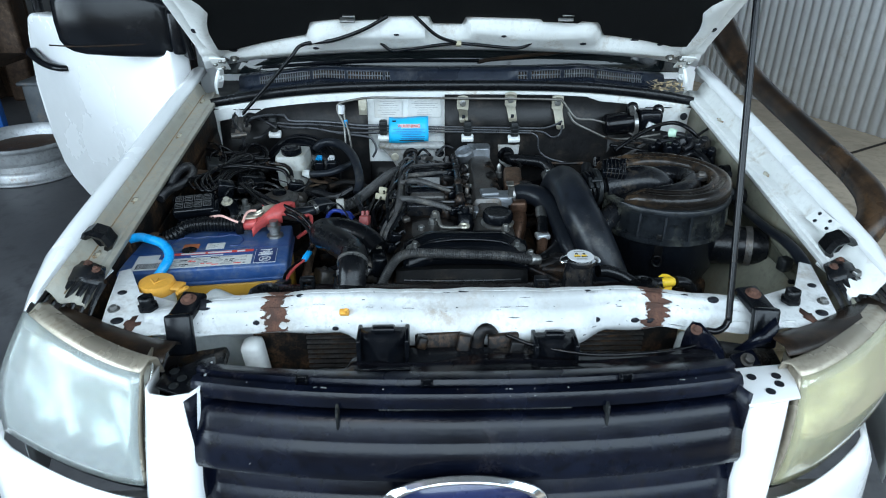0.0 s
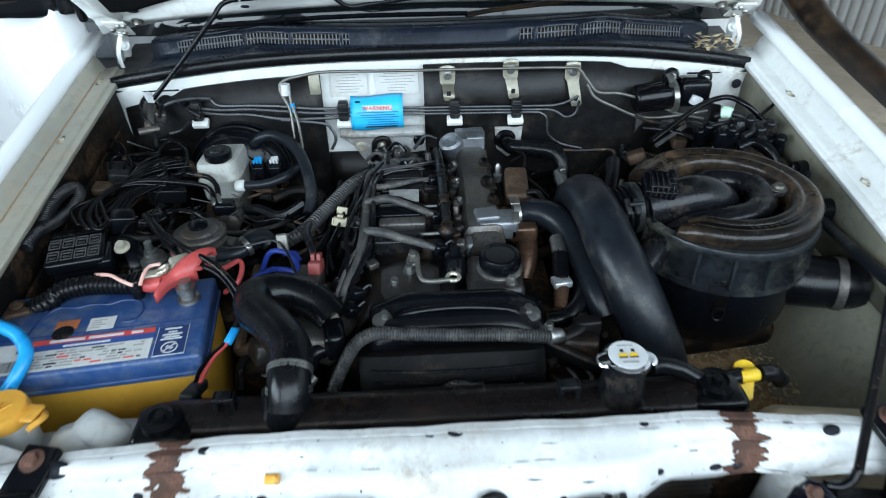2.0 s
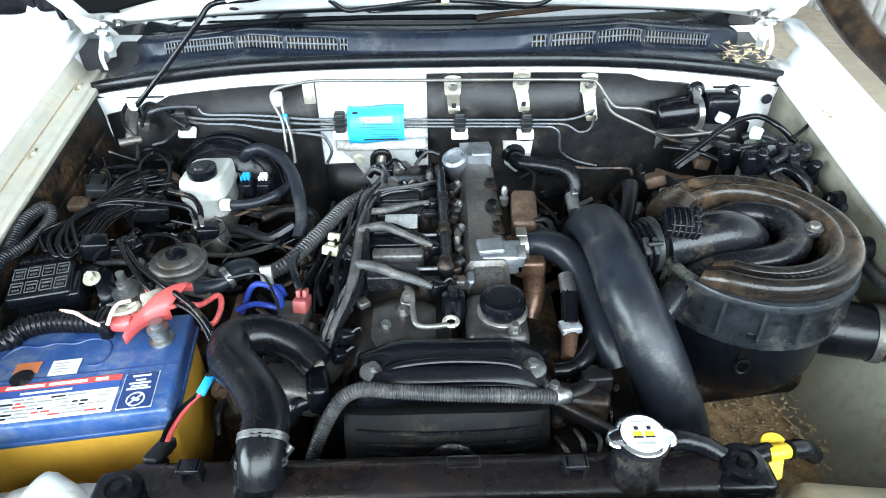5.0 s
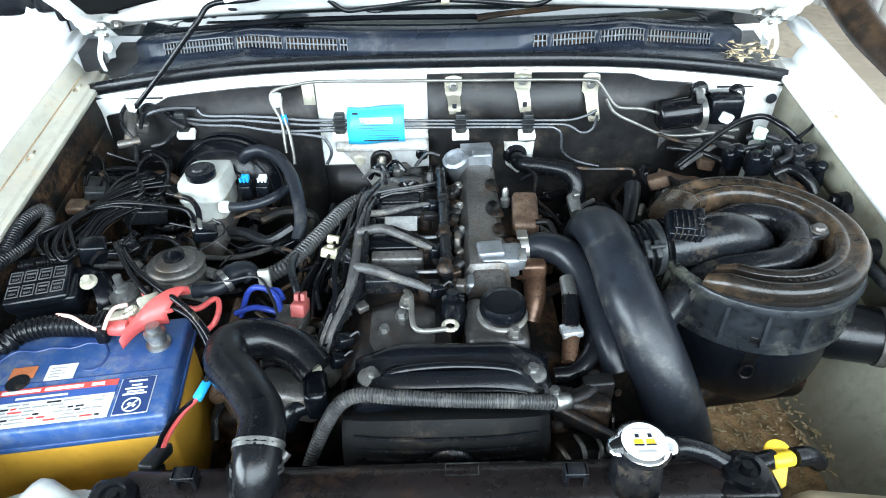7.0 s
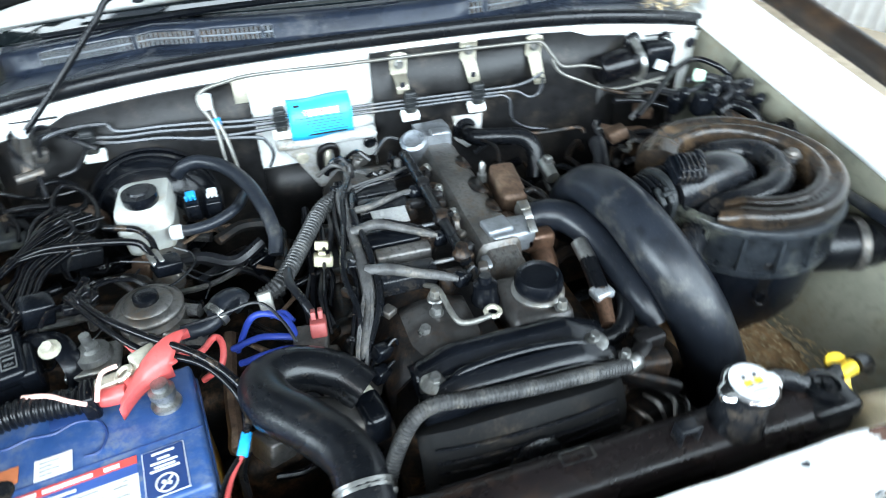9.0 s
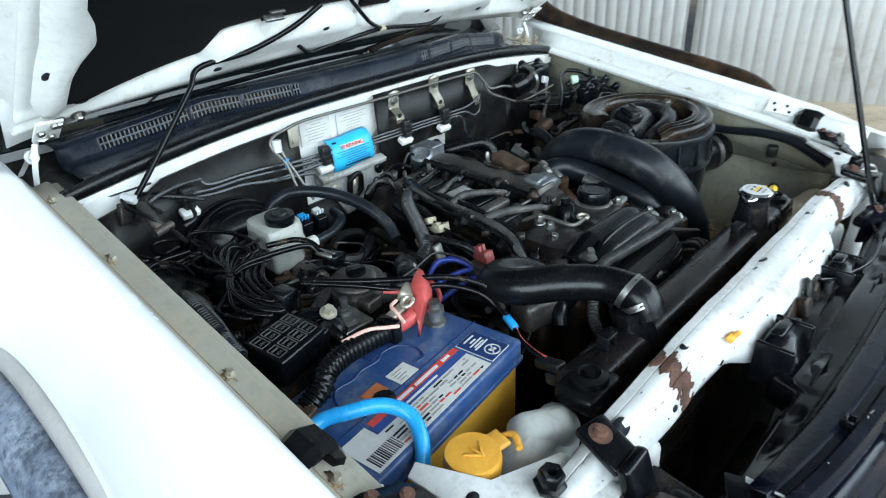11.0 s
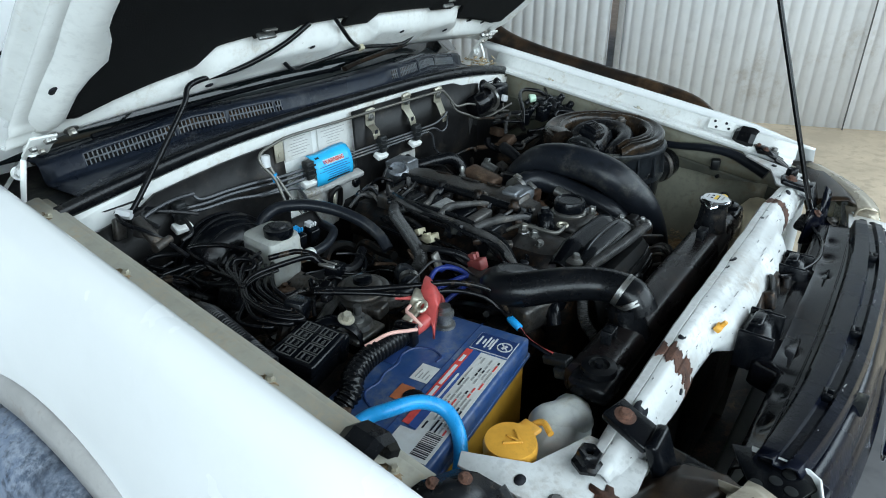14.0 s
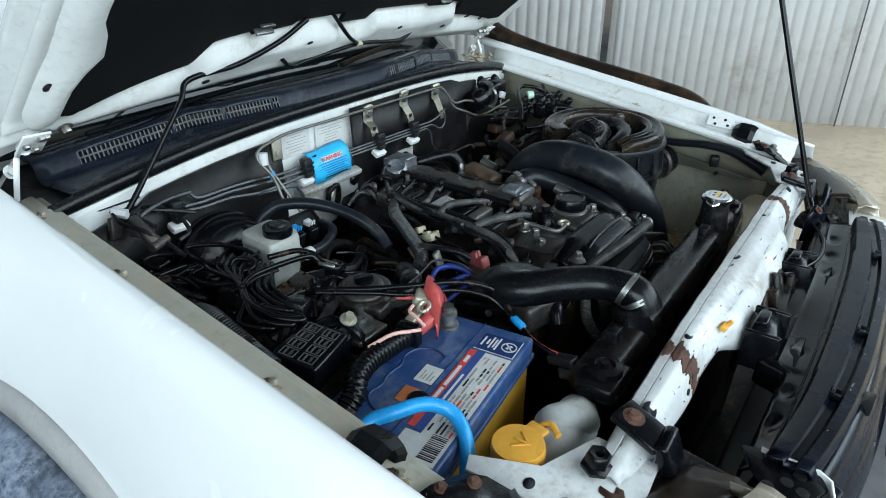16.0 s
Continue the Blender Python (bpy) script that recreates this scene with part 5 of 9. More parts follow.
part("badge", bm, M_EMBLEM, grille, "plain dark blue oval badge", solid=0.004)
# cooling core and black shrouds seen below the panel
bm = B()
box(bm, (0.02, 0.80, 0.72), (0.72, 0.025, 0.44), bev=0.003)
core = part("condenser", bm, M_DARK, truck, "dusty condenser core")
bm = B()
for i in range(26):
    for x in (-0.17, 0.24):
        box(bm, (x, 0.785, 0.93 - i * 0.010), (0.16, 0.006, 0.003), bev=0)
tagged(part("condenser_finning", bm, M_ALUDULL, core, "thin dusty condenser fins"), kind="stuff")
for side in (-1, 1):
    bm = B()
    box(bm, (CX + side * 0.350, 0.765, 0.80), (0.036, 0.04, 0.28), (0, side * 6, 0), 0.012)
    part("panel_leg", bm, M_BAYWHITE, sup, "white front panel leg")
    bm = B()
    box(bm, (CX + side * 0.44, 0.70, 0.925), (0.10, 0.08, 0.02), (10, side * 10, 0), 0.006)
    box(bm, (CX + side * 0.415, 0.69, 0.88), (0.06, 0.05, 0.12), (0, side * 14, 0), 0.01)
    part("lamp_carrier", bm, M_PLASTIC2, sup, "black lamp carrier")
bm = B()
box(bm, (CX, 0.62, 0.55), (1.35, 0.2, 0.25), bev=0.04)
part("bumper", bm, M_WHITE, truck, "white front bumper")

# ---- the engine ----
engine = thing("engine", (0.03, 1.25, 0.425), "dusty four-cylinder diesel engine with cast covers", "engine")
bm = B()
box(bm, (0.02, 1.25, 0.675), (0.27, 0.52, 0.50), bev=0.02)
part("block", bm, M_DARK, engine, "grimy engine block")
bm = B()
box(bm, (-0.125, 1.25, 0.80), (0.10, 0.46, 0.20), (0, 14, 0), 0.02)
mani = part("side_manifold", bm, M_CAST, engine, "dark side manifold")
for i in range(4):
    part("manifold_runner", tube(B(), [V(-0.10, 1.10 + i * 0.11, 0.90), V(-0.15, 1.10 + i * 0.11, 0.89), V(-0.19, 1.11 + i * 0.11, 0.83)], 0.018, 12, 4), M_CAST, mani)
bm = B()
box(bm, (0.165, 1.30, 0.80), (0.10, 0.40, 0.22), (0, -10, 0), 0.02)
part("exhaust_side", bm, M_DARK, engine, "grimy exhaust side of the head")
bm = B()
rows = []
for y in np.linspace(1.03, 1.50, 10):
    rows.append([V(x, y, z) for x, z in ((-0.115, 0.92), (-0.112, 0.950), (-0.098, 0.965), (-0.085, 0.978), (0.028, 0.978), (0.036, 0.955), (0.045, 0.92))])
part("rocker_cover", loft(bm, rows), M_CAST, engine, "dark oily rocker cover", solid=0.006)
bm = B()
rows = []
for k, y in enumerate(np.linspace(1.035, 1.135, 7)):
    w = 0.055 * math.sin(math.radians(55 + 35 * min(k / 3, 1)))
    rows.append([V(-0.035 + w * math.cos(a), y, 0.963 + 0.024 * math.sin(a) * (0.7 + 0.3 * min(k / 2, 1))) for a in np.linspace(0, math.pi, 13)])
part("front_rocker_dome", loft(bm, rows), M_CASTGREY, engine, "oil-stained grey cast domed front of the rocker cover", solid=0.006)
# injector covers
for k, (y, l, mt, lab) in enumerate(((1.388, 0.030, M_PLASTIC2, "black injector cover"), (1.345, 0.036, M_PLASTIC2, "black injector cover"), (1.262, 0.036, M_PLASTIC, "black injector cover"), (1.225, 0.022, M_ALUDULL, "bare metal injector clamp plate"), (1.180, 0.032, M_PLASTIC2, "black injector cover"), (1.43, 0.04, M_ALUDULL, "bare metal clamp plate"))):
    bm = B()
    box(bm, (-0.052 + 0.006 * (k % 2), y, 0.992), (0.078, l, 0.030), (4, 0, 0), 0.004)
    part("injector_cover", bm, mt, engine, lab)
bm = B()
box(bm, (-0.043, 1.305, 1.006), (0.052, 0.032, 0.003), (10, 0, 0), 0.0005)
stk = part("cover_sticker", bm, M_FUSEGREY, engine, "worn silver sticker")
for k in range(5):
    part("sticker_bar", box(B(), (-0.062 + k * 0.009, 1.307 + 0.004 * (k % 2), 1.0085), (0.006, 0.010, 0.0006), (10, 0, 0), 0), M_INKGREY, stk)
# fuel rail with its unions
bm = B()
tube(bm, [V(0.022, 1.465, 1.012), V(0.024, 1.40, 1.012), V(0.026, 1.26, 1.008), V(0.028, 1.175, 1.002)], 0.0085, 10, 4)
rail_ = part("fuel_rail", bm, M_RUBBER, engine, "black fuel rail")
for y in (1.36, 1.27, 1.185):
    bm = B()
    lathe(bm, (0.025, y, 1.003), (0, 0, 1), [(0.012, 0), (0.013, 0.006), (0.009, 0.010), (0.009, 0.020), (0.005, 0.022)], 12)
    part("rail_union", bm, M_CAST, rail_, "dark fuel rail union")
    bm = B()
    tube(bm, [V(0.024, y, 1.004), V(0.0, y - 0.004, 1.006), V(-0.018, y - 0.002, 1.004), V(-0.022, y + 0.012, 0.985)], 0.003, 6, 5)
    part("injector_pipe", bm, M_PIPE, engine, "thin steel injector pipe")
    bm = B()
    cyl(bm, (-0.006, y - 0.03, 0.965), (-0.004, y - 0.028, 1.006), 0.012, 0.010, 12, 0.002)
    box(bm, (0.004, y - 0.03, 1.003), (0.026, 0.014, 0.013), (0, 12, 15), 0.003)
    part("injector", bm, M_CAST, engine, "dark fuel injector with plug")
bm = B()
lathe(bm, V(0.034, 1.115, 0.955), (0, 0.1, 1), [(0.018, 0), (0.019, 0.03), (0.016, 0.034), (0.016, 0.052), (0.009, 0.055), (0.008, 0.064)], 14)
part("rail_valve", bm, M_PLASTIC, engine, "black cylindrical valve")
bm = B()
tube(bm, [V(-0.033, 1.166, 0.985), V(-0.024, 1.136, 1.000), V(-0.022, 1.096, 1.000), V(-0.017, 1.073, 0.998), V(0.000, 1.070, 0.996), V(0.024, 1.074, 0.995)], 0.0038, 8, 6)
part("leak_off_pipe", bm, M_PALEPIPE, engine, "bent dull steel leak-off pipe")
bm = B()
u = V(0.029, 1.080, 0.995)
for i in range(12):
    a, b = 2 * math.pi * i / 12, 2 * math.pi * (i + 1) / 12
    cyl(bm, u + V(0.009 * math.cos(a), 0.009 * math.sin(a), 0), u + V(0.009 * math.cos(b), 0.009 * math.sin(b), 0), 0.0032, seg=6)
part("banjo_eye", bm, M_BRACKET, engine, "brassy banjo eye")
for p in (V(-0.030, 1.130, 0.995), V(-0.058, 1.081, 0.985), V(-0.036, 1.105, 0.990)):
    bm = B()
    lathe(bm, p - V(0, 0, 0.03), (0, 0, 1), [(0.011, 0), (0.011, 0.026), (0.009, 0.028)], 12)
    hexbolt(bm, p, (0, -0.1, 1), 0.007, 0.010, 1.35)
    part("cover_bolt", bm, M_STEEL, engine, "zinc bolt on a post")
# intake plenum of cast aluminium
bm = B()
rows = []
for y, xa, xb, zt in ((1.170, 0.058, 0.118, 0.992), (1.196, 0.056, 0.120, 0.996), (1.200, 0.050, 0.124, 1.004), (1.262, 0.050, 0.124, 1.006), (1.268, 0.052, 0.122, 1.001), (1.335, 0.054, 0.120, 1.003), (1.400, 0.055, 0.122, 1.004), (1.468, 0.058, 0.124, 1.004), (1.500, 0.060, 0.122, 1.000)):
    wob = 0.003 * math.sin(y * 70)
    rows.append([V(xa - 0.004, y, 0.925), V(xa + wob, y, zt - 0.026), V(xa + 0.004 + wob, y, zt - 0.010), V(xa + 0.012, y, zt - 0.001), V(xa + 0.020, y, zt), V(xb - 0.018, y, zt + 0.0005), V(xb - 0.010, y, zt - 0.001), V(xb - 0.003 - wob, y, zt - 0.009), V(xb - wob, y, zt - 0.024), V(xb + 0.004, y, 0.925)])
loft(bm, rows)
bm.verts.ensure_lookup_table()
bm.faces.new(bm.verts[0:10])
bm.faces.new(bm.verts[-10:])
plen = part("intake_plenum", bm, M_ALUDULL, engine, "grey cast aluminium intake plenum", smooth=28)
# flat dark oval patches laid along the plenum's right edge
for y, d in ((1.345, 0.020), (1.420, 0.017), (1.285, 0.015)):
    ring_ = [V(0.121 - 0.55 * d + 0.75 * d * math.cos(g), y + d * 1.25 * math.sin(g), 1.0055 - 0.012 * max(0.0, math.cos(g)) ** 2) for g in np.linspace(0, 2 * math.pi, 18, endpoint=False)]
    bm = B()
    bm.faces.new([bm.verts.new(q) for q in ring_])
    part("casting_patch", bm, M_CAST, plen, "dark scalloped patch on the plenum's top", solid=0.001)
for y in (1.225, 1.30, 1.365, 1.435):
    bm = tube(B(), [V(0.054, y, 0.990), V(0.042, y - 0.004, 0.982), V(0.034, y - 0.008, 0.955)], [0.012, 0.015, 0.016], 10, 4)
    part("runner", bm, M_CAST, plen, "cast inlet runner")
bm = B()
rows = [[V(0.062, 1.500, z), V(0.062, 1.552, z), V(0.118, 1.556, z), V(0.122, 1.530, z), V(0.118, 1.500, z)] for z in (0.93, 1.010, 1.018)]
loft(bm, rows, closed=True)
bm.verts.ensure_lookup_table()
bm.faces.new(bm.verts[-5:])
lathe(bm, (0.066, 1.522, 0.962), (-0.30, -0.35, 1), [(0.022, 0), (0.024, 0.040), (0.0245, 0.056), (0.019, 0.060), (0.017, 0.052)], 20)
box(bm, (0.100, 1.512, 1.012), (0.036, 0.022, 0.020), (8, 0, 0), 0.004)
part("throttle_body", bm, M_ALU, plen, "bright cast aluminium throttle body")
bm = B()
box(bm, (0.112, 1.226, 0.990), (0.066, 0.046, 0.034), (0, 0, 0), 0.005)
box(bm, (0.094, 1.230, 1.006), (0.040, 0.034, 0.014), (0, 0, 6), 0.004)
part("inlet_neck", bm, M_ALU, plen, "cast aluminium inlet neck")
bm = B()
box(bm, (0.082, 1.185, 0.975), (0.055, 0.026, 0.030), (10, 0, 0), 0.006)
part("plenum_foot", bm, M_ALU, plen, "bright cast foot of the plenum")
for y, z in ((1.44, 1.002), (1.37, 1.004), (1.30, 1.003)):
    bm = hexbolt(B(), (0.055, y, z - 0.012), (-0.3, 0, 1), 0.006, 0.008, 1.4)
    part("plenum_bolt", bm, M_STEEL, plen, "steel plenum bolt")
bm = B()
lathe(bm, V(0.131, 1.384, 0.985), (0, 0, 1), [(0.008, 0), (0.008, 0.014), (0.005, 0.016), (0.006, 0.030), (0.003, 0.036)], 12)
part("sensor", bm, M_STEEL, engine, "silver temperature sensor")
# oil filler
bm = B()
box(bm, (0.092, 1.10, 0.965), (0.085, 0.095, 0.050), (0, 0, 0), 0.014)
lathe(bm, (0.099, 1.098, 0.975), (0, 0, 1), [(0.032, 0), (0.031, 0.012), (0.027, 0.014), (0.027, 0.022)], 24)
fil = part("oil_filler", bm, M_CASTGREY, engine, "dusty cast oil filler housing")
bm = lathe(B(), (0.100, 1.102, 0.990), (0, 0, 1), [(0.034, 0), (0.035, 0.003), (0.032, 0.006), (0.029, 0.007)], 28)
part("filler_collar", bm, M_STEEL, fil, "dirty bright filler collar")
bm = B()
seg = []
for r, z in ((0.0300, 0.998), (0.0315, 1.002), (0.0315, 1.012), (0.0285, 1.018), (0.024, 1.0185), (0.022, 1.0165), (0.006, 1.0165)):
    seg.append([V(0.100 + (r - 0.0012 * (i % 2) * (r > 0.03)) * math.cos(i * math.pi / 24), 1.102 + (r - 0.0012 * (i % 2) * (r > 0.03)) * math.sin(i * math.pi / 24), z) for i in range(48)])
loft(bm, seg, closed=True)
bm.verts.ensure_lookup_table()
bm.faces.new(bm.verts[-48:])
part("oil_cap", bm, M_PLASTIC, fil, "black ribbed oil filler cap", smooth=25)
bm = hexbolt(B(), V(0.112, 1.058, 0.995), (0, 0, 1), 0.0065, 0.012, 1.4)
part("filler_bolt", bm, M_STEEL, fil, "zinc bolt")
# timing covers
def cover_top(x):
    u = abs(x - 0.028) / 0.115
    return 1.004 - 0.020 * max(u - 0.62, 0) / 0.38


rows = []
for x in np.linspace(-0.092, 0.150, 23):
    t = cover_top(x)
    rows.append([V(x, y, z) for y, z in ((1.045, t - 0.05), (1.042, t - 0.006), (1.034, t), (1.018, t - 0.002), (1.013, t - 0.008), (1.000, t - 0.010), (0.994, t - 0.005), (0.982, t - 0.008), (0.972, t - 0.022), (0.968, t - 0.038))])
tc_ = part("timing_cover", loft(B(), rows), M_PLASTIC, engine, "black moulded upper timing cover", solid=0.004)
bm = B()
tube(bm, [V(-0.058, 0.992, 0.985), V(-0.04, 0.998, 1.000), V(0.028, 1.0, 1.006), V(0.10, 0.998, 1.0), V(0.118, 0.992, 0.985)], 0.0045, 8, 6, flat=0.6)
part("cover_rib", bm, M_PLASTIC, tc_, "raised moulded rib")
bm = B()
tube(bm, [V(-0.075, 0.978, 0.968), V(-0.05, 0.976, 0.986), V(0.028, 0.974, 0.990), V(0.10, 0.976, 0.986), V(0.135, 0.978, 0.968)], 0.004, 8, 6, flat=0.6)
part("cover_rib", bm, M_PLASTIC, tc_, "raised moulded rib")
for x in (-0.070, 0.128):
    bm = B()
    lathe(bm, (x, 1.004, 0.955), (0, 0, 1), [(0.020, 0), (0.018, 0.030), (0.012, 0.034)], 14)
    hexbolt(bm, (x, 1.004, 0.988), (0, -0.1, 1), 0.0065, 0.009, 1.45)
    part("cover_bolt", bm, M_STEEL, tc_, "zinc cover bolt")
rows = []
for x in np.linspace(-0.105, 0.145, 15):
    u = abs(x - 0.02) / 0.125
    bulge = 0.012 * (1 - u ** 4)
    rows.append([V(x, 0.980, 0.962 - 0.01 * u ** 3), V(x, 0.962 - bulge, 0.965 - 0.01 * u ** 3), V(x, 0.945 - bulge, 0.945 - 0.01 * u), V(x, 0.935 - bulge, 0.90), V(x * (1 - 0.1) , 0.935 - bulge, 0.82), V(x * 0.8, 0.94 - bulge, 0.74)])
lower = part("lower_timing_cover", loft(B(), rows), M_MATTE, engine, "black ribbed lower timing cover", solid=0.004)
for z, y in ((0.950, 0.934), (0.937, 0.927), (0.922, 0.925), (0.907, 0.922), (0.892, 0.921), (0.875, 0.921)):
    bm = B()
    tube(bm, [V(-0.090, y + 0.009, z - 0.003), V(-0.04, y + 0.001, z), V(0.02, y, z), V(0.08, y + 0.001, z), V(0.130, y + 0.009, z - 0.003)], 0.0024, 6, 4)
    part("rib", bm, M_PLASTIC2, lower)
bm = lathe(B(), (0.024, 0.918, 0.908), (0, -1, 0.35), [(0.036, -0.02), (0.035, 0.006), (0.026, 0.012), (0.010, 0.014)], 24)
part("pulley_boss", bm, M_PLASTIC2, lower, "round moulded boss")
# conduit across the front of the cover
bm = B()
tube(bm, [V(-0.151, 0.921, 0.900), V(-0.138, 0.951, 0.925), V(-0.111, 0.967, 0.972), V(-0.083, 0.970, 0.990), V(-0.040, 0.962, 0.994), V(0.026, 0.955, 0.995), V(0.091, 0.954, 0.992), V(0.149, 0.960, 0.980)], 0.0095, 10, 10, ribs=0.0042)
part("front_conduit", bm, M_CONDUITGREY, engine, "dusty corrugated conduit across the timing cover")
bm = B()
cyl(bm, V(0.149, 0.960, 0.980), V(0.169, 0.967, 0.975), 0.011, 0.010, 12, 0.002)
hexbolt(bm, V(0.150, 0.969, 0.986), (0, 0, 1), 0.006, 0.008, 1.4)
part("conduit_clip", bm, M_STEEL, engine, "metal conduit clip")
# alternator
bm = lathe(B(), (0.185, 0.93, 0.86), (0.15, -0.8, 0.5), [(0.03, -0.06), (0.060, -0.055), (0.064, -0.02), (0.064, 0.01), (0.055, 0.03), (0.04, 0.034), (0.036, 0.02)], 24)
alt = part("alternator", bm, M_CAST, engine, "grimy alternator with cooling slots")
ax = V(0.15, -0.8, 0.5).normalized()
fu, fw = frame_of(ax)
for i in range(16):
    a = 2 * math.pi * i / 16
    d = fu * math.cos(a) + fw * math.sin(a)
    c = V(0.185, 0.93, 0.86)
    bm = tube(B(), [c + d * 0.066 + ax * 0.008, c + d * 0.060 + ax * 0.032, c + d * 0.040 + ax * 0.038], 0.003, 5, 3)
    part("alternator_fin", bm, M_ALUDULL, alt)
# radiator fan, deep below
bm = lathe(B(), (0.03, 0.87, 0.74), (0, -1, 0), [(0.06, 0), (0.06, 0.03), (0.02, 0.04)], 20)
for i in range(7):
    a = 2 * math.pi * i / 7
    box(bm, (0.03 + 0.13 * math.cos(a), 0.865, 0.74 + 0.13 * math.sin(a)), (0.16, 0.004, 0.06), (30, math.degrees(-a), 0), 0.002)
part("cooling_fan", bm, M_PLASTIC, engine, "black radiator fan")
# rusty heat shield and pipes on the exhaust side
bm = B()
box(bm, V(0.161, 1.348, 0.985), (0.042, 0.085, 0.045), (10, 0, -4), 0.008)
part("egr_cooler", bm, M_RUSTSTEEL, engine, "rust-browned metal cooler box")
bm = B()
tube(bm, [V(0.132, 1.289, 0.965), V(0.142, 1.241, 0.970), V(0.159, 1.220, 0.962), V(0.159, 1.188, 0.945), V(0.151, 1.165, 0.920)], [0.020, 0.022, 0.018, 0.017, 0.016], 12, 6)
part("exhaust_elbow", bm, M_COPPER, engine, "copper-brown exhaust elbow")
bm = B()
box(bm, V(0.153, 1.216, 0.980), (0.048, 0.026, 0.028), (0, 0, 0), 0.006)
part("elbow_flange", bm, M_COPPER, engine, "brown cast flange")
bm = B()
tube(bm, [V(0.173, 1.309, 1.000), V(0.193, 1.308, 1.000), V(0.200, 1.276, 0.995), V(0.197, 1.267, 0.980)], 0.005, 8, 6)
part("thin_pipe", bm, M_CAST, engine, "thin dark bent pipe")
bm = B()
cyl(bm, V(0.203, 1.184, 0.985), V(0.203, 1.152, 0.975), 0.012, seg=14)
part("sleeve", bm, M_STEEL, engine, "silver pipe sleeve")
bm = B()
cyl(bm, V(0.203, 1.154, 0.975), V(0.197, 1.104, 0.960), 0.0125, seg=14)
part("rubber_sleeve", bm, M_RUBBER, engine, "black pipe sleeve")
bm = B()
cyl(bm, V(0.199, 1.110, 0.958), V(0.188, 1.060, 0.940), 0.0135, 0.010, 14)
part("brass_valve", bm, M_COPPER, engine, "brown metal valve body")
bm = B()
box(bm, V(0.196, 1.099, 0.962), (0.030, 0.022, 0.012), (0, 0, 10), 0.003)
part("valve_clip", bm, M_FOIL, engine, "crumpled silver clip")
bm = B()
tube(bm, [V(0.236, 1.213, 0.955), V(0.235, 1.142, 0.950), V(0.224, 1.080, 0.945), V(0.195, 1.049, 0.935), V(0.168, 1.047, 0.930)], 0.013, 10, 6)
part("bypass_hose", bm, M_RUBBER, engine, "black bypass hose")
bm = B()
box(bm, V(0.190, 0.988, 0.930), (0.075, 0.03, 0.05), (0, 0, -12), 0.008)
tube(bm, [V(0.167, 0.985, 0.950), V(0.197, 0.998, 0.950), V(0.217, 1.025, 0.950)], 0.012, 8, 5)
box(bm, V(0.215, 1.011, 0.945), (0.04, 0.02, 0.035), (0, 0, 5), 0.004)
part("front_bracket", bm, M_CAST, engine, "oily alternator bracket")
bm = B()
box(bm, V(0.172, 0.972, 0.940), (0.12, 0.012, 0.02), (0, 15, -25), 0.004)
part("adjuster_strap", bm, M_CAST, engine, "oily adjuster strap")
# lifting eye at the rear
bm = B()
e0 = V(-0.091, 1.566, 0.972)
tube(bm, [e0 + V(0.0155 * math.cos(a) + 0.003 * math.sin(a), -0.004 * math.sin(a), 0.018 * math.sin(a) + 0.008 * math.copysign(1, math.sin(a)) * (abs(math.sin(a)) > 0.2)) for a in np.linspace(0, 2 * math.pi, 21)], 0.0062, 8, 3)
part("lifting_eye", bm, M_CAST, engine, "dark oval lifting eye")
bm = B()
cyl(bm, e0 + V(-0.002, 0.004, -0.020), e0 + V(0.002, 0.006, 0.014), 0.0062, seg=10, ch=0.002)
part("white_lead", bm, M_BRACKET, engine, "pale sleeved lead inside the eye")
# loom over the engine
def loom(name, pts, r, mt, label, ribs=0.0, parent=None, seg=8):
    return part(name, tube(B(), pts, r, seg, 8, ribs=ribs), mt, parent or engine, label)


loom("main_conduit", [V(-0.244, 1.218, 0.975), V(-0.212, 1.234, 0.985), V(-0.176, 1.289, 0.995), V(-0.137, 1.354, 1.005), V(-0.101, 1.383, 1.010)], 0.0125, M_CONDUITGREY, "grey corrugated engine conduit", 0.0055)
loom("taped_loom", [V(-0.085, 1.393, 1.012), V(-0.101, 1.373, 1.012), V(-0.106, 1.317, 1.012), V(-0.106, 1.239, 1.008), V(-0.107, 1.180, 1.002), V(-0.114, 1.131, 0.992), V(-0.130, 1.094, 0.975), V(-0.140, 1.072, 0.955)], [0.010, 0.011, 0.009, 0.0085, 0.0095, 0.009, 0.0085, 0.007], M_LOOM, "dusty cloth-taped engine loom")
loom("loom_branch", [V(-0.106, 1.325, 1.014), V(-0.070, 1.327, 1.014), V(-0.025, 1.347, 1.012), V(0.007, 1.358, 1.010)], [0.006, 0.0055, 0.0045, 0.003], M_LOOM, "taped loom branch")
loom("loom_branch", [V(-0.108, 1.269, 1.016), V(-0.071, 1.273, 1.020), V(-0.045, 1.257, 1.020), V(-0.011, 1.238, 1.015), V(0.006, 1.233, 1.010)], [0.007, 0.0075, 0.006, 0.0055, 0.003], M_LOOM, "grey taped loom branch")
loom("loom_branch", [V(-0.104, 1.193, 1.008), V(-0.074, 1.177, 1.014), V(-0.046, 1.160, 1.014), V(-0.014, 1.148, 1.010), V(0.005, 1.141, 1.005)], [0.008, 0.008, 0.0065, 0.006, 0.004], M_LOOM, "grey taped loom branch")
loom("loom_branch", [V(-0.123, 1.116, 0.985), V(-0.136, 1.082, 0.965), V(-0.148, 1.057, 0.960), V(-0.151, 1.037, 0.950)], 0.006, M_CABLE, "black loom branch")
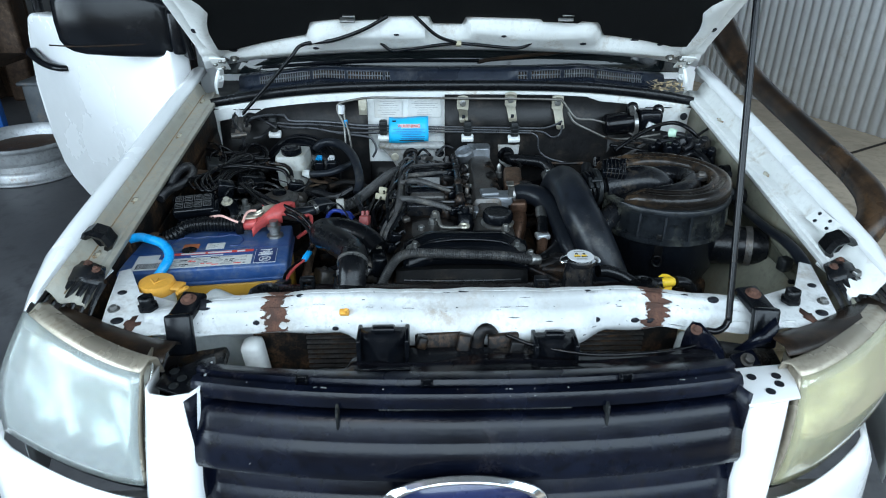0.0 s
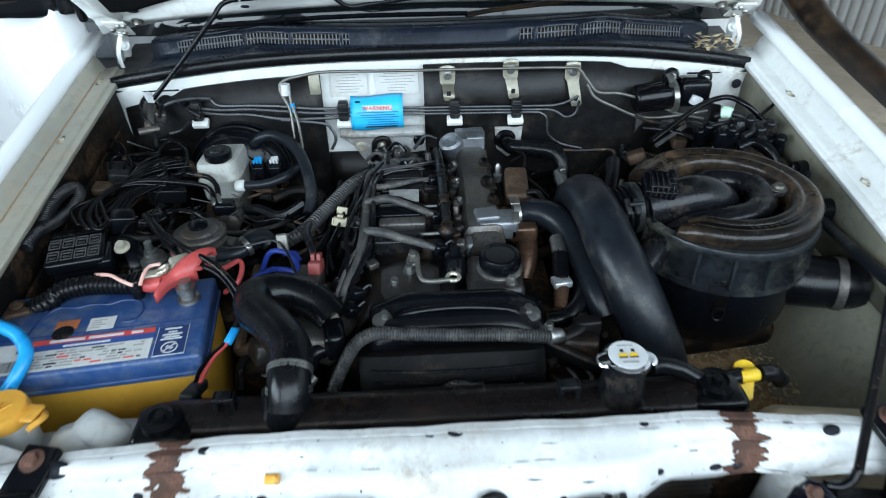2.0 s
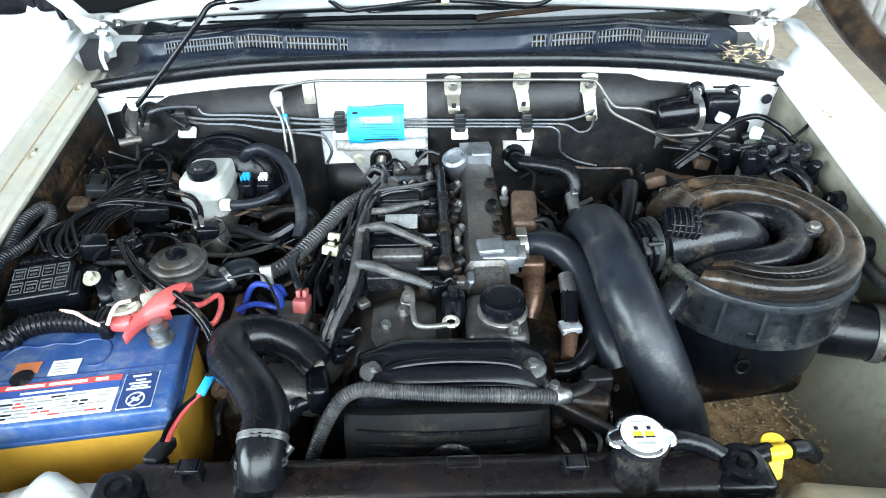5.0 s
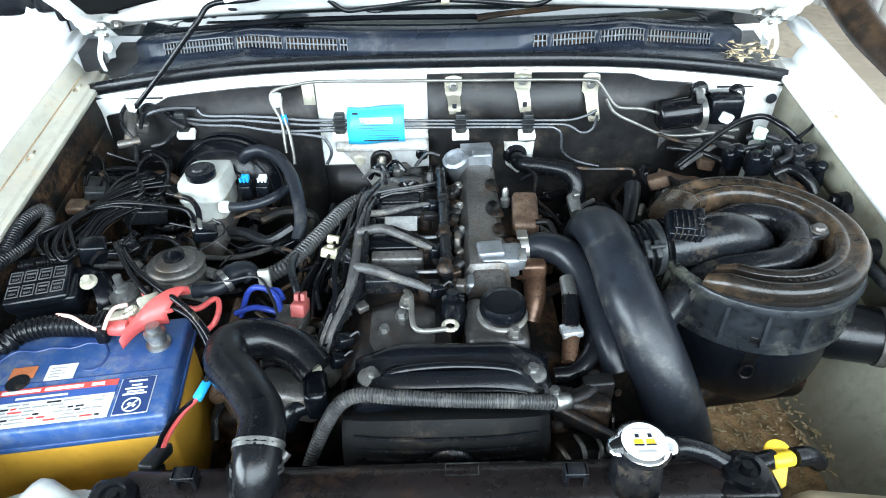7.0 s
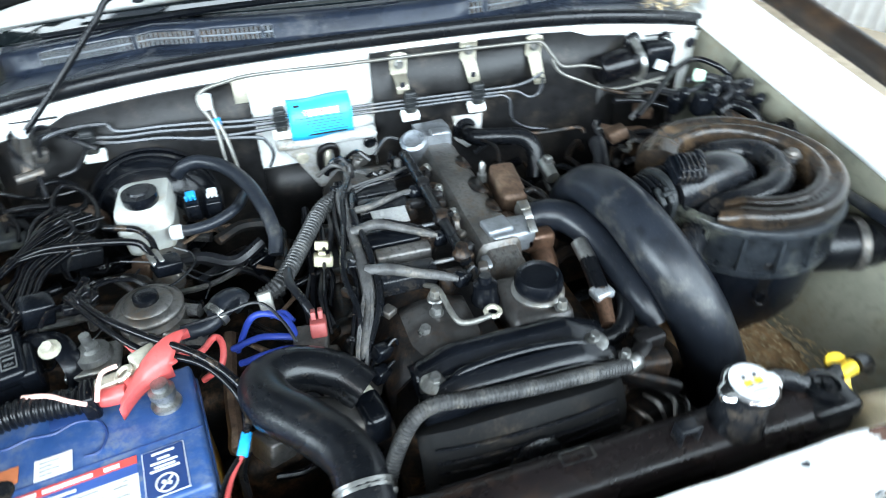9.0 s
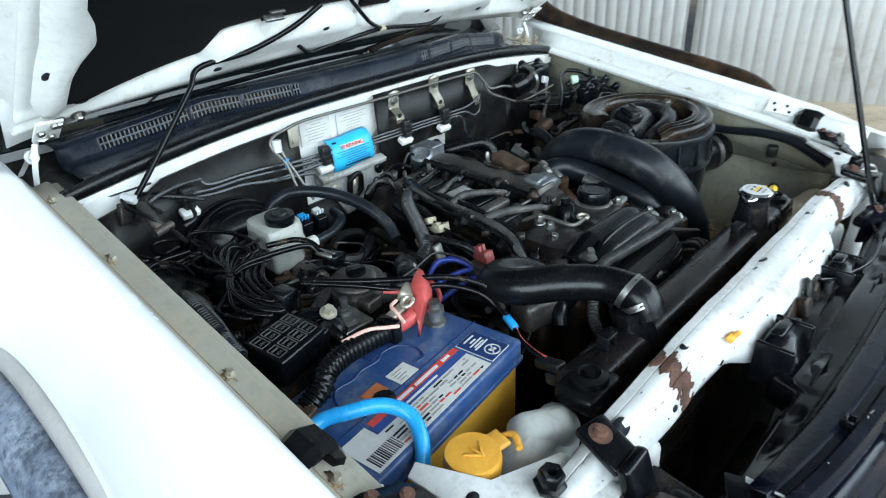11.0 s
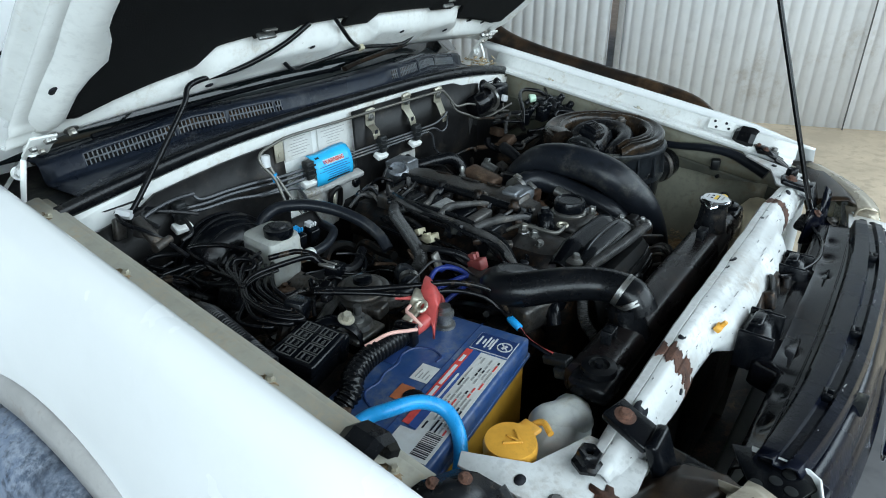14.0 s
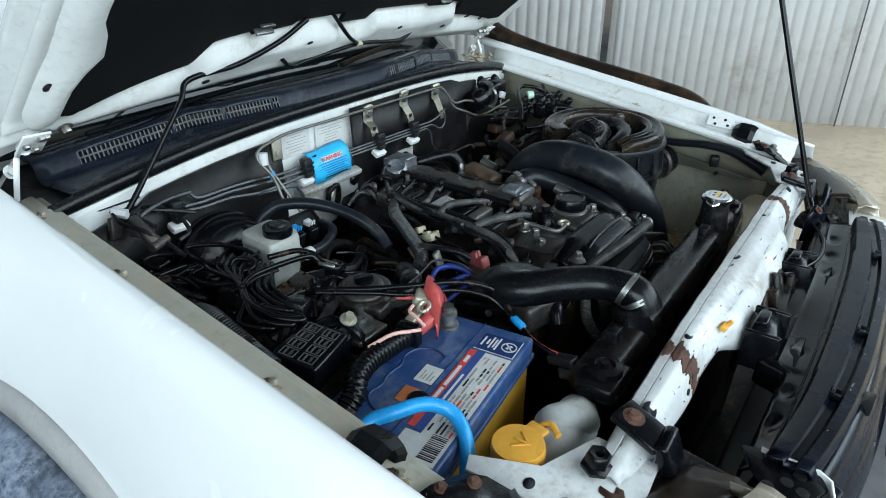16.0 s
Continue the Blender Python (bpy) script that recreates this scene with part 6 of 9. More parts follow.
for px in (V(0.012, 1.239, 1.000), V(0.013, 1.149, 0.998), V(0.012, 1.358, 1.004), V(-0.113, 1.082, 0.970), V(-0.120, 1.061, 0.955)):
    bm = B()
    box(bm, px, (0.024, 0.018, 0.020), (10, 20, 30), 0.004)
    tube(bm, [px + V(0.008, 0, 0.008), px + V(0.018, 0.004, 0.012), px + V(0.022, 0.0, 0)], 0.002, 5, 4)
    part("loom_plug", bm, M_PLASTIC, engine, "black wiring plug")
bm = B()
box(bm, V(-0.151, 1.263, 0.985), (0.026, 0.034, 0.014), (-25, 8, -8), 0.002)
box(bm, V(-0.149, 1.284, 0.994), (0.019, 0.012, 0.012), (-25, 8, -8), 0.0015)
box(bm, V(-0.151, 1.268, 0.993), (0.010, 0.016, 0.005), (-25, 8, -8), 0.001)
for o in (-0.011, 0.011):
    box(bm, V(-0.151 + o, 1.260, 0.989), (0.003, 0.028, 0.010), (-25, 8, -8), 0.001)
part("ivory_plug", bm, M_IVORY, engine, "ivory plastic wiring plug")
for k, (pa, pb) in enumerate(((V(-0.158, 1.235, 0.970), V(-0.185, 1.227, 0.955)), (V(-0.146, 1.234, 0.970), V(-0.157, 1.205, 0.950)), (V(-0.173, 1.249, 0.970), V(-0.201, 1.249, 0.960)))):
    loom("plug_lead", [V(-0.148, 1.247, 0.980), pa, pb], 0.005, M_CABLE, "black lead to the ivory plug")
bm = B()
box(bm, V(-0.092, 1.127, 0.990), (0.016, 0.016, 0.010), (0, 0, 35), 0.002)
part("grey_clip", bm, M_ALUDULL, engine, "grey clip")
bm = B()
tube(bm, [V(-0.087, 1.191, 0.960), V(-0.094, 1.140, 0.940), V(-0.095, 1.100, 0.930)], 0.022, 12, 5)
part("dark_pipe", bm, M_RUBBER, engine, "thick black pipe beside the rocker cover")
# loose strands that have worked out of the tape
rs = random.Random(41)


def strands(pts, count, spread, r0, r1, label):
    for k in range(count):
        o = V(rs.uniform(-spread, spread), rs.uniform(-spread, spread), rs.uniform(-spread * 0.4, spread * 0.9))
        run = [p + o * rs.uniform(0.5, 1.3) + V(rs.uniform(-1, 1), rs.uniform(-1, 1), rs.uniform(-0.6, 1)) * (spread * 0.45) for p in pts]
        part("loom_strand", tube(B(), run, rs.uniform(r0, r1), 6, 5), rs.choice((M_CABLE, M_CABLE, M_LOOM, M_CONDUIT, M_RUBBER)), engine, label)


MAIN = [V(-0.086, 1.400, 1.008), V(-0.106, 1.323, 1.008), V(-0.109, 1.245, 1.004), V(-0.111, 1.185, 0.998), V(-0.118, 1.135, 0.988), V(-0.133, 1.099, 0.970), V(-0.142, 1.072, 0.955)]
strands(MAIN, 9, 0.015, 0.0018, 0.0045, "loose wiring strand")
strands([V(-0.150, 1.368, 0.985), V(-0.153, 1.309, 0.980), V(-0.164, 1.246, 0.972), V(-0.180, 1.194, 0.960), V(-0.179, 1.149, 0.945)], 8, 0.020, 0.002, 0.005, "loose wiring strand")
strands([V(-0.102, 1.275, 1.012), V(-0.059, 1.279, 1.012), V(-0.020, 1.258, 1.008), V(0.006, 1.244, 1.002)], 3, 0.006, 0.0014, 0.0026, "loose wiring strand")
strands([V(-0.096, 1.193, 1.006), V(-0.055, 1.173, 1.008), V(-0.019, 1.158, 1.004), V(0.005, 1.150, 0.998)], 3, 0.006, 0.0014, 0.0026, "loose wiring strand")
strands([V(-0.103, 1.374, 1.008), V(-0.064, 1.393, 1.010), V(-0.021, 1.403, 1.004), V(0.019, 1.427, 1.000)], 3, 0.008, 0.0018, 0.003, "loose wiring strand")
strands([V(-0.150, 1.062, 0.955), V(-0.122, 1.087, 0.960), V(-0.093, 1.102, 0.955), V(-0.076, 1.142, 0.960)], 5, 0.012, 0.002, 0.0045, "loose wiring strand")
for k in range(22):
    t = rs.random() * 5.99
    p = MAIN[int(t)].lerp(MAIN[int(t) + 1], t % 1) + V(rs.uniform(-0.028, 0.020), rs.uniform(-0.01, 0.01), rs.uniform(-0.012, 0.006))
    w = rs.uniform(0.010, 0.020)
    bm = box(B(), p, (w, w * rs.uniform(0.7, 1.5), w * 0.8), (rs.uniform(-25, 25), rs.uniform(-25, 25), rs.uniform(0, 90)), 0.002)
    box(bm, p + V(0, 0, w * 0.35), (w * 0.6, w * 0.5, w * 0.5), (rs.uniform(-25, 25), rs.uniform(-25, 25), rs.uniform(0, 90)), 0.0015)
    part("loom_clip", bm, rs.choice((M_PLASTIC, M_PLASTIC2, M_GREYDUST, M_CAST)), engine, "small dusty wiring clip")
for k in range(14):
    y = 1.16 + k * 0.022 + rs.uniform(-0.006, 0.006)
    p = V(0.040 + rs.uniform(-0.006, 0.010), y, 0.985 + rs.uniform(-0.015, 0.012))
    bm = box(B(), p, (rs.uniform(0.010, 0.022), rs.uniform(0.010, 0.018), 0.018), (rs.uniform(-20, 20), rs.uniform(-25, 25), rs.uniform(0, 90)), 0.003)
    if k % 2:
        hexbolt(bm, p + V(0, 0, 0.010), (0.1, -0.2, 1), 0.0045, 0.006, 1.4)
    part("rail_bracket", bm, rs.choice((M_CAST, M_PLASTIC2, M_ALUDULL, M_DARK)), engine, "grimy bracket beside the fuel rail")
# rear clutter on the rocker cover: tabs, clips and short leads
rnd = random.Random(5)
for k in range(16):
    p = V(-0.085 + rnd.random() * 0.10, 1.40 + rnd.random() * 0.12, 0.99 + rnd.random() * 0.02)
    q = p + V(rnd.uniform(-0.05, 0.05), rnd.uniform(-0.05, 0.03), rnd.uniform(-0.02, 0.02))
    bm = tube(B(), [p, (p + q) / 2 + V(0, 0, 0.016), q], 0.0032 + 0.002 * rnd.random(), 6, 6)
    part("short_lead", bm, rnd.choice((M_CABLE, M_LOOM, M_CABLE, M_CONDUIT)), engine, "short wiring lead")
for k in range(7):
    p = V(-0.08 + rnd.random() * 0.10, 1.40 + rnd.random() * 0.11, 0.988 + rnd.random() * 0.012)
    bm = box(B(), p, (0.016 + 0.02 * rnd.random(), 0.014, 0.018), (rnd.uniform(-20, 20), rnd.uniform(-20, 20), rnd.uniform(0, 90)), 0.003)
    part("rear_plug", bm, rnd.choice((M_PLASTIC, M_PLASTIC2, M_ALUDULL)), engine, "small wiring plug")

# ---- radiator ----
radi = thing("radiator", (0.02, 0.855, 0.44), "black-topped radiator with a wide upper tank", "radiator")
bm = B()
box(bm, (0.01, 0.858, 0.70), (0.66, 0.035, 0.46), bev=0.004)
part("core", bm, M_DARK, radi, "dusty radiator core")
bm = B()
rows = []
for x in (-0.335, -0.325, -0.30, -0.20, 0.0, 0.20, 0.33, 0.352, 0.36):
    k = 0.6 if x in (-0.335, 0.36) else 1.0
    rows.append([V(x, 0.860 + 0.034 * k * math.copysign(abs(math.cos(a)) ** 0.8, math.cos(a)), 0.948 + 0.033 * k * math.copysign(abs(math.sin(a)) ** 0.8, math.sin(a))) for a in np.linspace(0, 2 * math.pi, 19)[:-1]])
loft(bm, rows, closed=True)
bm.verts.ensure_lookup_table()
bm.faces.new(bm.verts[:18])
bm.faces.new(bm.verts[-18:])
tank = part("top_tank", bm, M_RADTANK, radi, "brown-dusted black plastic radiator top tank")
bm = lathe(B(), (0.217, 0.858, 0.977), (0, 0, 1), [(0.030, 0), (0.026, 0.02), (0.024, 0.05), (0.028, 0.054), (0.029, 0.060)], 20)
neck = part("filler_neck", bm, M_PLASTIC2, tank, "dusty filler neck")
bm = lathe(B(), (0.217, 0.858, 1.030), (0, -0.02, 1), [(0.020, 0), (0.027, 0.002), (0.028, 0.005), (0.026, 0.008), (0.0245, 0.0085), (0.023, 0.010), (0.004, 0.0105)], 28)
for s in (-1, 1):
    tube(bm, [V(0.217 + s * 0.022, 0.858, 1.0355), V(0.217 + s * 0.032, 0.857, 1.0335), V(0.217 + s * 0.036, 0.857, 1.030)], [0.014, 0.010, 0.004], 10, 4, flat=0.35)
cap = part("pressure_cap", bm, M_CHROME, neck, "shiny metal pressure cap")
bm = lathe(B(), (0.217, 0.858, 1.0403), (0, -0.02, 1), [(0.0225, 0), (0.0225, 0.0008), (0.001, 0.0012)], 28)
part("cap_label", bm, M_INKWHITE, neck, "round white warning label")
for i, (dx, dy, w, h, mt) in enumerate(((-0.006, -0.001, 0.009, 0.005, M_YELLOWTAG), (0.006, -0.001, 0.009, 0.005, M_YELLOWTAG), (-0.006, -0.005, 0.010, 0.0016, M_INK), (0.006, -0.005, 0.010, 0.0016, M_INK), (-0.006, 0.006, 0.004, 0.004, M_INK), (0.007, 0.006, 0.004, 0.004, M_INK), (0.0, -0.013, 0.018, 0.003, M_INKGREY), (0.0, 0.014, 0.018, 0.002, M_INKGREY))):
    bm = box(B(), (0.217 + dx, 0.858 + dy, 1.0418), (w, h, 0.0008), bev=0)
    part("label_mark", bm, mt, neck)
bm = B()
lathe(bm, V(-0.186, 0.862, 0.972), (0.02, 0.25, 1), [(0.034, -0.02), (0.030, 0.0), (0.026, 0.012), (0.026, 0.03)], 20)
part("inlet_neck", bm, M_PLASTIC2, tank, "black radiator inlet neck")
for px in (V(0.153, 0.856, 0.985), V(-0.255, 0.863, 0.985)):
    bm = B()
    box(bm, px + V(-0.010, 0, 0), (0.005, 0.016, 0.032), bev=0.0015)
    box(bm, px + V(0.010, 0, 0), (0.005, 0.016, 0.032), bev=0.0015)
    box(bm, px + V(0, 0, 0.013), (0.024, 0.016, 0.006), bev=0.0015)
    part("tank_clip", bm, M_PLASTIC2, tank, "slotted plastic tank clip")
for x, y in ((-0.325, 0.846), (0.335, 0.860)):
    bm = B()
    box(bm, (x, y, 0.965), (0.07, 0.06, 0.030), bev=0.010)
    lathe(bm, (x, y, 0.978), (0, 0, 1), [(0.024, 0), (0.023, 0.010), (0.014, 0.013), (0.012, 0.009), (0.006, 0.009), (0.006, 0.016)], 18)
    part("top_mount", bm, M_RUBBER, radi, "black rubber radiator mount")
bm = B()
for x in np.linspace(-0.05, 0.05, 2):
    box(bm, (0.035 + x * 0.35, 0.868, 0.9872), (0.001, 0.014, 0.001), bev=0)
box(bm, (0.035, 0.875, 0.9872), (0.036, 0.001, 0.001), bev=0)
box(bm, (0.035, 0.861, 0.9872), (0.036, 0.001, 0.001), bev=0)
part("moulded_frame", bm, M_GREYDUST, tank, "moulded maker panel left blank")
bm = B()
box(bm, (0.02, 0.895, 0.80), (0.64, 0.010, 0.26), (0, 0, 0), 0.003)
part("fan_shroud", bm, M_DARK, radi, "dark fan shroud")

# coolant hoses
def hose(name, pts, r, mt, label, category="hose", seg=14, ribs=0.0, sub=8):
    return solo(name, tube(B(), pts, r, seg, sub, ribs=ribs), mt, label, category)


hz = thing("radiator_hose", V(-0.183, 0.859, 0.985), "thick black upper radiator hose with steel clamp", "hose")
part("hose", tube(B(), [V(-0.177, 0.846, 0.992), V(-0.176, 0.866, 1.018), V(-0.181, 0.916, 1.020), V(-0.212, 0.966, 1.016), V(-0.245, 1.010, 1.008), V(-0.250, 1.050, 1.000), V(-0.215, 1.068, 0.992), V(-0.172, 1.058, 0.978), V(-0.146, 1.036, 0.962)], [0.0255, 0.0255, 0.0255, 0.0265, 0.027, 0.0265, 0.026, 0.026, 0.026], 18, 8), M_RUBBER, hz, "S-bent black rubber hose")
bm = B()
for y_, z_ in ((0.858, 1.006), (0.874, 1.0185)):
    lathe(bm, (-0.1765, y_, z_), (0.0, 0.9 if y_ > 0.86 else 0.6, 0.35 if y_ > 0.86 else 0.8), [(0.0256, 0), (0.0272, 0.0), (0.0272, 0.003), (0.0264, 0.0035), (0.0264, 0.005), (0.0272, 0.0055), (0.0272, 0.0085), (0.0256, 0.0085)], 28)
cl = part("hose_clamp", bm, M_STEEL, hz, "bright steel worm clamp")
bm = B()
cyl(bm, V(-0.157, 0.874, 1.000), V(-0.150, 0.882, 1.005), 0.006, seg=8)
box(bm, V(-0.159, 0.866, 0.998), (0.010, 0.008, 0.008), (0, 0, 30), 0.002)
part("clamp_screw", bm, M_ALUDULL, cl, "brassy clamp screw")
thermo = thing("thermostat_housing", V(-0.186, 1.052, 0.900), "dirty cast thermostat housing on the engine", "housing")
bm = B()
box(bm, V(-0.180, 1.022, 0.935), (0.085, 0.05, 0.05), (0, 0, -14), 0.010)
lathe(bm, V(-0.155, 1.080, 0.930), (-0.4, -0.2, 0.6), [(0.034, -0.02), (0.032, 0.0), (0.028, 0.01), (0.028, 0.024)], 18)
part("casting", bm, M_ALUDULL, thermo, "grey casting")
bm = B()
tube(bm, [V(-0.182, 0.981, 0.920), V(-0.170, 0.991, 0.940), V(-0.154, 0.999, 0.940)], 0.012, 8, 5)
box(bm, V(-0.143, 1.008, 0.950), (0.03, 0.05, 0.045), (0, 0, 10), 0.008)
part("sender", bm, M_PLASTIC, thermo, "black temperature sender")
bm = B()
box(bm, V(-0.147, 1.028, 0.965), (0.022, 0.018, 0.014), (10, 0, 20), 0.003)
part("spring_clip", bm, M_BRACKET, thermo, "brassy spring clip")
hose("overflow_hose", [V(0.256, 0.877, 1.000), V(0.272, 0.881, 0.998), V(0.298, 0.879, 0.990), V(0.319, 0.872, 0.980), V(0.345, 0.872, 0.975), V(0.377, 0.881, 0.972)], 0.011, M_RUBBER, "black overflow hose beside the pressure cap")
tag = thing("drain_tap_tag", V(0.390, 0.883, 0.955), "bright yellow plastic level tag on a rubber hose", "tag")
bm = B()
m = pose(*V(0.385, 0.887, 0.965), 35, 0, -20)
pts = [(0.014 * math.cos(a), 0.008 + 0.012 * math.sin(a)) for a in np.linspace(-0.6, 3.74, 14)] + [(0.014 * math.cos(a), -0.020 + 0.013 * math.sin(a)) for a in np.linspace(3.6, 5.8, 10)]
prism(bm, pts, 0.004, m, 0.0008)
part("tag_plate", bm, M_YELLOWTAG, tag, "yellow wing-shaped plate")
bm = B()
cyl(bm, V(0.372, 0.876, 0.975), V(0.398, 0.880, 0.975), 0.0085, seg=12, ch=0.002)
part("tag_band", bm, M_YELLOWTAG, tag, "yellow sleeve")
bm = B()
tube(bm, [V(0.399, 0.881, 0.974), V(0.421, 0.886, 0.968), V(0.439, 0.891, 0.950)], 0.011, 10, 5)
part("hose_tail", bm, M_RUBBER, tag, "black hose tail")

# charge pipes
hose("charge_pipe", [V(0.278, 1.323, 0.900), V(0.257, 1.308, 0.965), V(0.259, 1.254, 1.022), V(0.262, 1.176, 1.036), V(0.267, 1.101, 1.022), V(0.285, 1.056, 0.988), V(0.307, 1.024, 0.938), V(0.336, 1.008, 0.865), V(0.361, 1.004, 0.780)], [0.036, 0.037, 0.037, 0.037, 0.038, 0.039, 0.040, 0.041, 0.041], M_HOSE, "wide black charge air pipe bending over the engine", "pipe", 22)
inp = thing("intake_hose", V(0.261, 1.101, 0.900), "black intake hose with a steel clip", "hose")
part("hose", tube(B(), [V(0.153, 1.252, 0.992), V(0.178, 1.247, 0.998), V(0.209, 1.229, 0.995), V(0.230, 1.189, 0.985), V(0.239, 1.136, 0.972), V(0.246, 1.080, 0.955), V(0.256, 1.052, 0.930)], [0.020, 0.023, 0.024, 0.023, 0.022, 0.022, 0.022], 16, 8), M_HOSE, inp, "black intake hose")
bm = B()
lathe(bm, V(0.142, 1.252, 0.992), (1, 0, 0.1), [(0.0225, 0), (0.024, 0), (0.024, 0.012), (0.0225, 0.012)], 20)
part("hose_clip", bm, M_STEEL, inp, "steel spring clip")
bm = B()
box(bm, V(0.142, 1.246, 1.022), (0.016, 0.016, 0.004), (20, 0, 0), 0.001)
box(bm, V(0.139, 1.209, 1.012), (0.012, 0.022, 0.003), (30, 0, 0), 0.001)
part("clip_ears", bm, M_STEEL, inp, "clip ears")

# ---- air cleaner ----
AC = V(0.468, 1.185, 0)
acl = thing("air_cleaner", (AC.x, AC.y, 0.80), "round black dusty air cleaner with a spiral lid", "air cleaner")
bm = lathe(B(), (AC.x, AC.y, 0.845), (0, 0, 1), [(0.07, -0.01), (0.115, 0.0), (0.128, 0.03), (0.134, 0.10), (0.134, 0.118)], 40)
part("bowl", bm, M_PLASTIC, acl, "black air cleaner bowl")
bm = lathe(B(), (AC.x, AC.y, 0.958), (0, 0, 1), [(0.134, 0), (0.140, 0.002), (0.140, 0.012), (0.134, 0.014), (0.133, 0.060), (0.139, 0.066), (0.141, 0.072), (0.138, 0.078), (0.128, 0.080), (0.125, 0.074), (0.125, 0.034)], 40)
lid = part("lid_band", bm, M_BAND, acl, "grey dusted ribbed lid band")
for i in range(11):
    a = math.radians(172 + i * 21)
    d, n = V(math.cos(a), math.sin(a), 0), V(-math.sin(a), math.cos(a), 0)
    c = V(AC.x, AC.y, 0)
    bm = loft(B(), [[c + d * r + n * o + V(0, 0, z) for r, z in ((0.130, 0.972), (0.1425, 0.972), (0.1400, 0.995), (0.1375, 1.028), (0.130, 1.032))] for o in (-0.0022, 0.0022)])
    bm.verts.ensure_lookup_table()
    bm.faces.new(bm.verts[:5])
    bm.faces.new(bm.verts[5:])
    part("band_rib", bm, M_BAND, lid)
# the spiral: an outer ring that winds inwards, and an inlet trunk
def ring_pt(a, r, z):
    return V(AC.x + r * math.cos(a), AC.y + 0.010 + r * math.sin(a), z)


rows = []
for k in np.linspace(0, 1, 54):
    a = math.radians(221 + 282 * k)
    ro, ri = 0.139 + 0.006 * math.sin(max(k - 0.6, 0) * 2.5 * math.pi / 2), 0.094 + 0.003 * math.sin(k * math.pi)
    z = 1.048 + 0.008 * math.sin(k * math.pi) - 0.012 * max(0.0, 0.04 - k) / 0.04
    rows.append([ring_pt(a, r, zz) for r, zz in ((ro + 0.0015, 1.030), (ro + 0.001, z + 0.003), (ro - 0.003, z + 0.009), (ro - 0.008, z + 0.0115), (ro - 0.014, z + 0.0105), (ro - 0.016, z + 0.0085), (ri + 0.016, z + 0.0085), (ri + 0.014, z + 0.0115), (ri + 0.008, z + 0.0125), (ri + 0.003, z + 0.010), (ri, z + 0.003), (ri - 0.001, z - 0.012), (ri - 0.001, 0.985))])
bm = loft(B(), rows)
bm.verts.ensure_lookup_table()
bm.faces.new(bm.verts[:13])
part("lid_ring", bm, M_DUSTLID, acl, "brown-dusted flat outer ring of the lid", solid=0.003, smooth=50)
part("spiral_duct", tube(B(), [V(0.300, 1.080, 0.965), V(0.322, 1.104, 0.985), V(0.360, 1.134, 1.005), V(0.402, 1.145, 1.022), V(0.446, 1.141, 1.034), V(0.491, 1.149, 1.038), V(0.524, 1.177, 1.040), V(0.536, 1.217, 1.040), V(0.519, 1.251, 1.038), V(0.477, 1.265, 1.034), V(0.430, 1.262, 1.020)],
                         [0.022, 0.022, 0.022, 0.021, 0.020, 0.021, 0.022, 0.022, 0.021, 0.020, 0.018], 18, 10), M_PLASTIC2, acl, "black duct winding round the lid's middle")
bm = lathe(B(), (AC.x, AC.y, 0.99), (0, 0, 1), [(0.13, 0.0), (0.13, 0.006), (0.02, 0.008)], 30)
part("lid_floor", bm, M_PLASTIC, acl, "black lid floor")
bm = B()
tube(bm, [V(0.336, 1.184, 1.038), V(0.377, 1.190, 1.042), V(0.420, 1.198, 1.044), V(0.452, 1.203, 1.036), V(0.474, 1.205, 1.020), V(0.478, 1.205, 0.995)], [0.036, 0.036, 0.036, 0.035, 0.031, 0.026], 20, 8)
part("inlet_trunk", bm, M_PLASTIC2, acl, "black inlet trunk curling into the lid")
bm = B()
tube(bm, [V(0.284, 1.187, 1.026), V(0.312, 1.190, 1.032), V(0.345, 1.198, 1.035)], 0.0385, 24, 14, ribs=0.0065)
part("rubber_cuff", bm, M_RUBBER, acl, "ribbed rubber cuff")
bm = B()
p = V(0.315, 1.188, 1.035)
lathe(bm, p, (1, 0.15, 0.03), [(0.0395, 0), (0.041, 0), (0.041, 0.009), (0.0395, 0.009)], 24)
clp = part("cuff_clamp", bm, M_GREYDUST, acl, "dull steel worm clamp on the cuff")
bm = B()
for o in (-0.010, 0.004):
    box(bm, V(0.311 + o, 1.154, 1.058), (0.009, 0.026, 0.008), (38, 0, 8), 0.002)
cyl(bm, V(0.301, 1.150, 1.064), V(0.322, 1.153, 1.064), 0.0035, seg=8)
part("clamp_screw", bm, M_GREYDUST, clp, "dusty clamp screw and tabs")
bm = B()
mb = pose(0.353, 1.178, 1.078, 24, 4, -6)
for cx_, cy_, cz_, w_, l_, h_ in ((0, 0, 0, 0.048, 0.040, 0.020), (0.002, 0.006, 0.012, 0.040, 0.024, 0.010), (-0.004, -0.010, 0.012, 0.032, 0.012, 0.014), (0.018, 0.012, 0.010, 0.012, 0.018, 0.016)):
    prism(bm, [(cx_ - w_ / 2, cy_ - l_ / 2), (cx_ + w_ / 2, cy_ - l_ / 2), (cx_ + w_ / 2, cy_ + l_ / 2), (cx_ - w_ / 2, cy_ + l_ / 2)], h_, mb @ Matrix.Translation((0, 0, cz_ - h_ / 2)), 0.002)
afs = part("air_flow_sensor", bm, M_PLASTIC, acl, "black air flow sensor with plug")
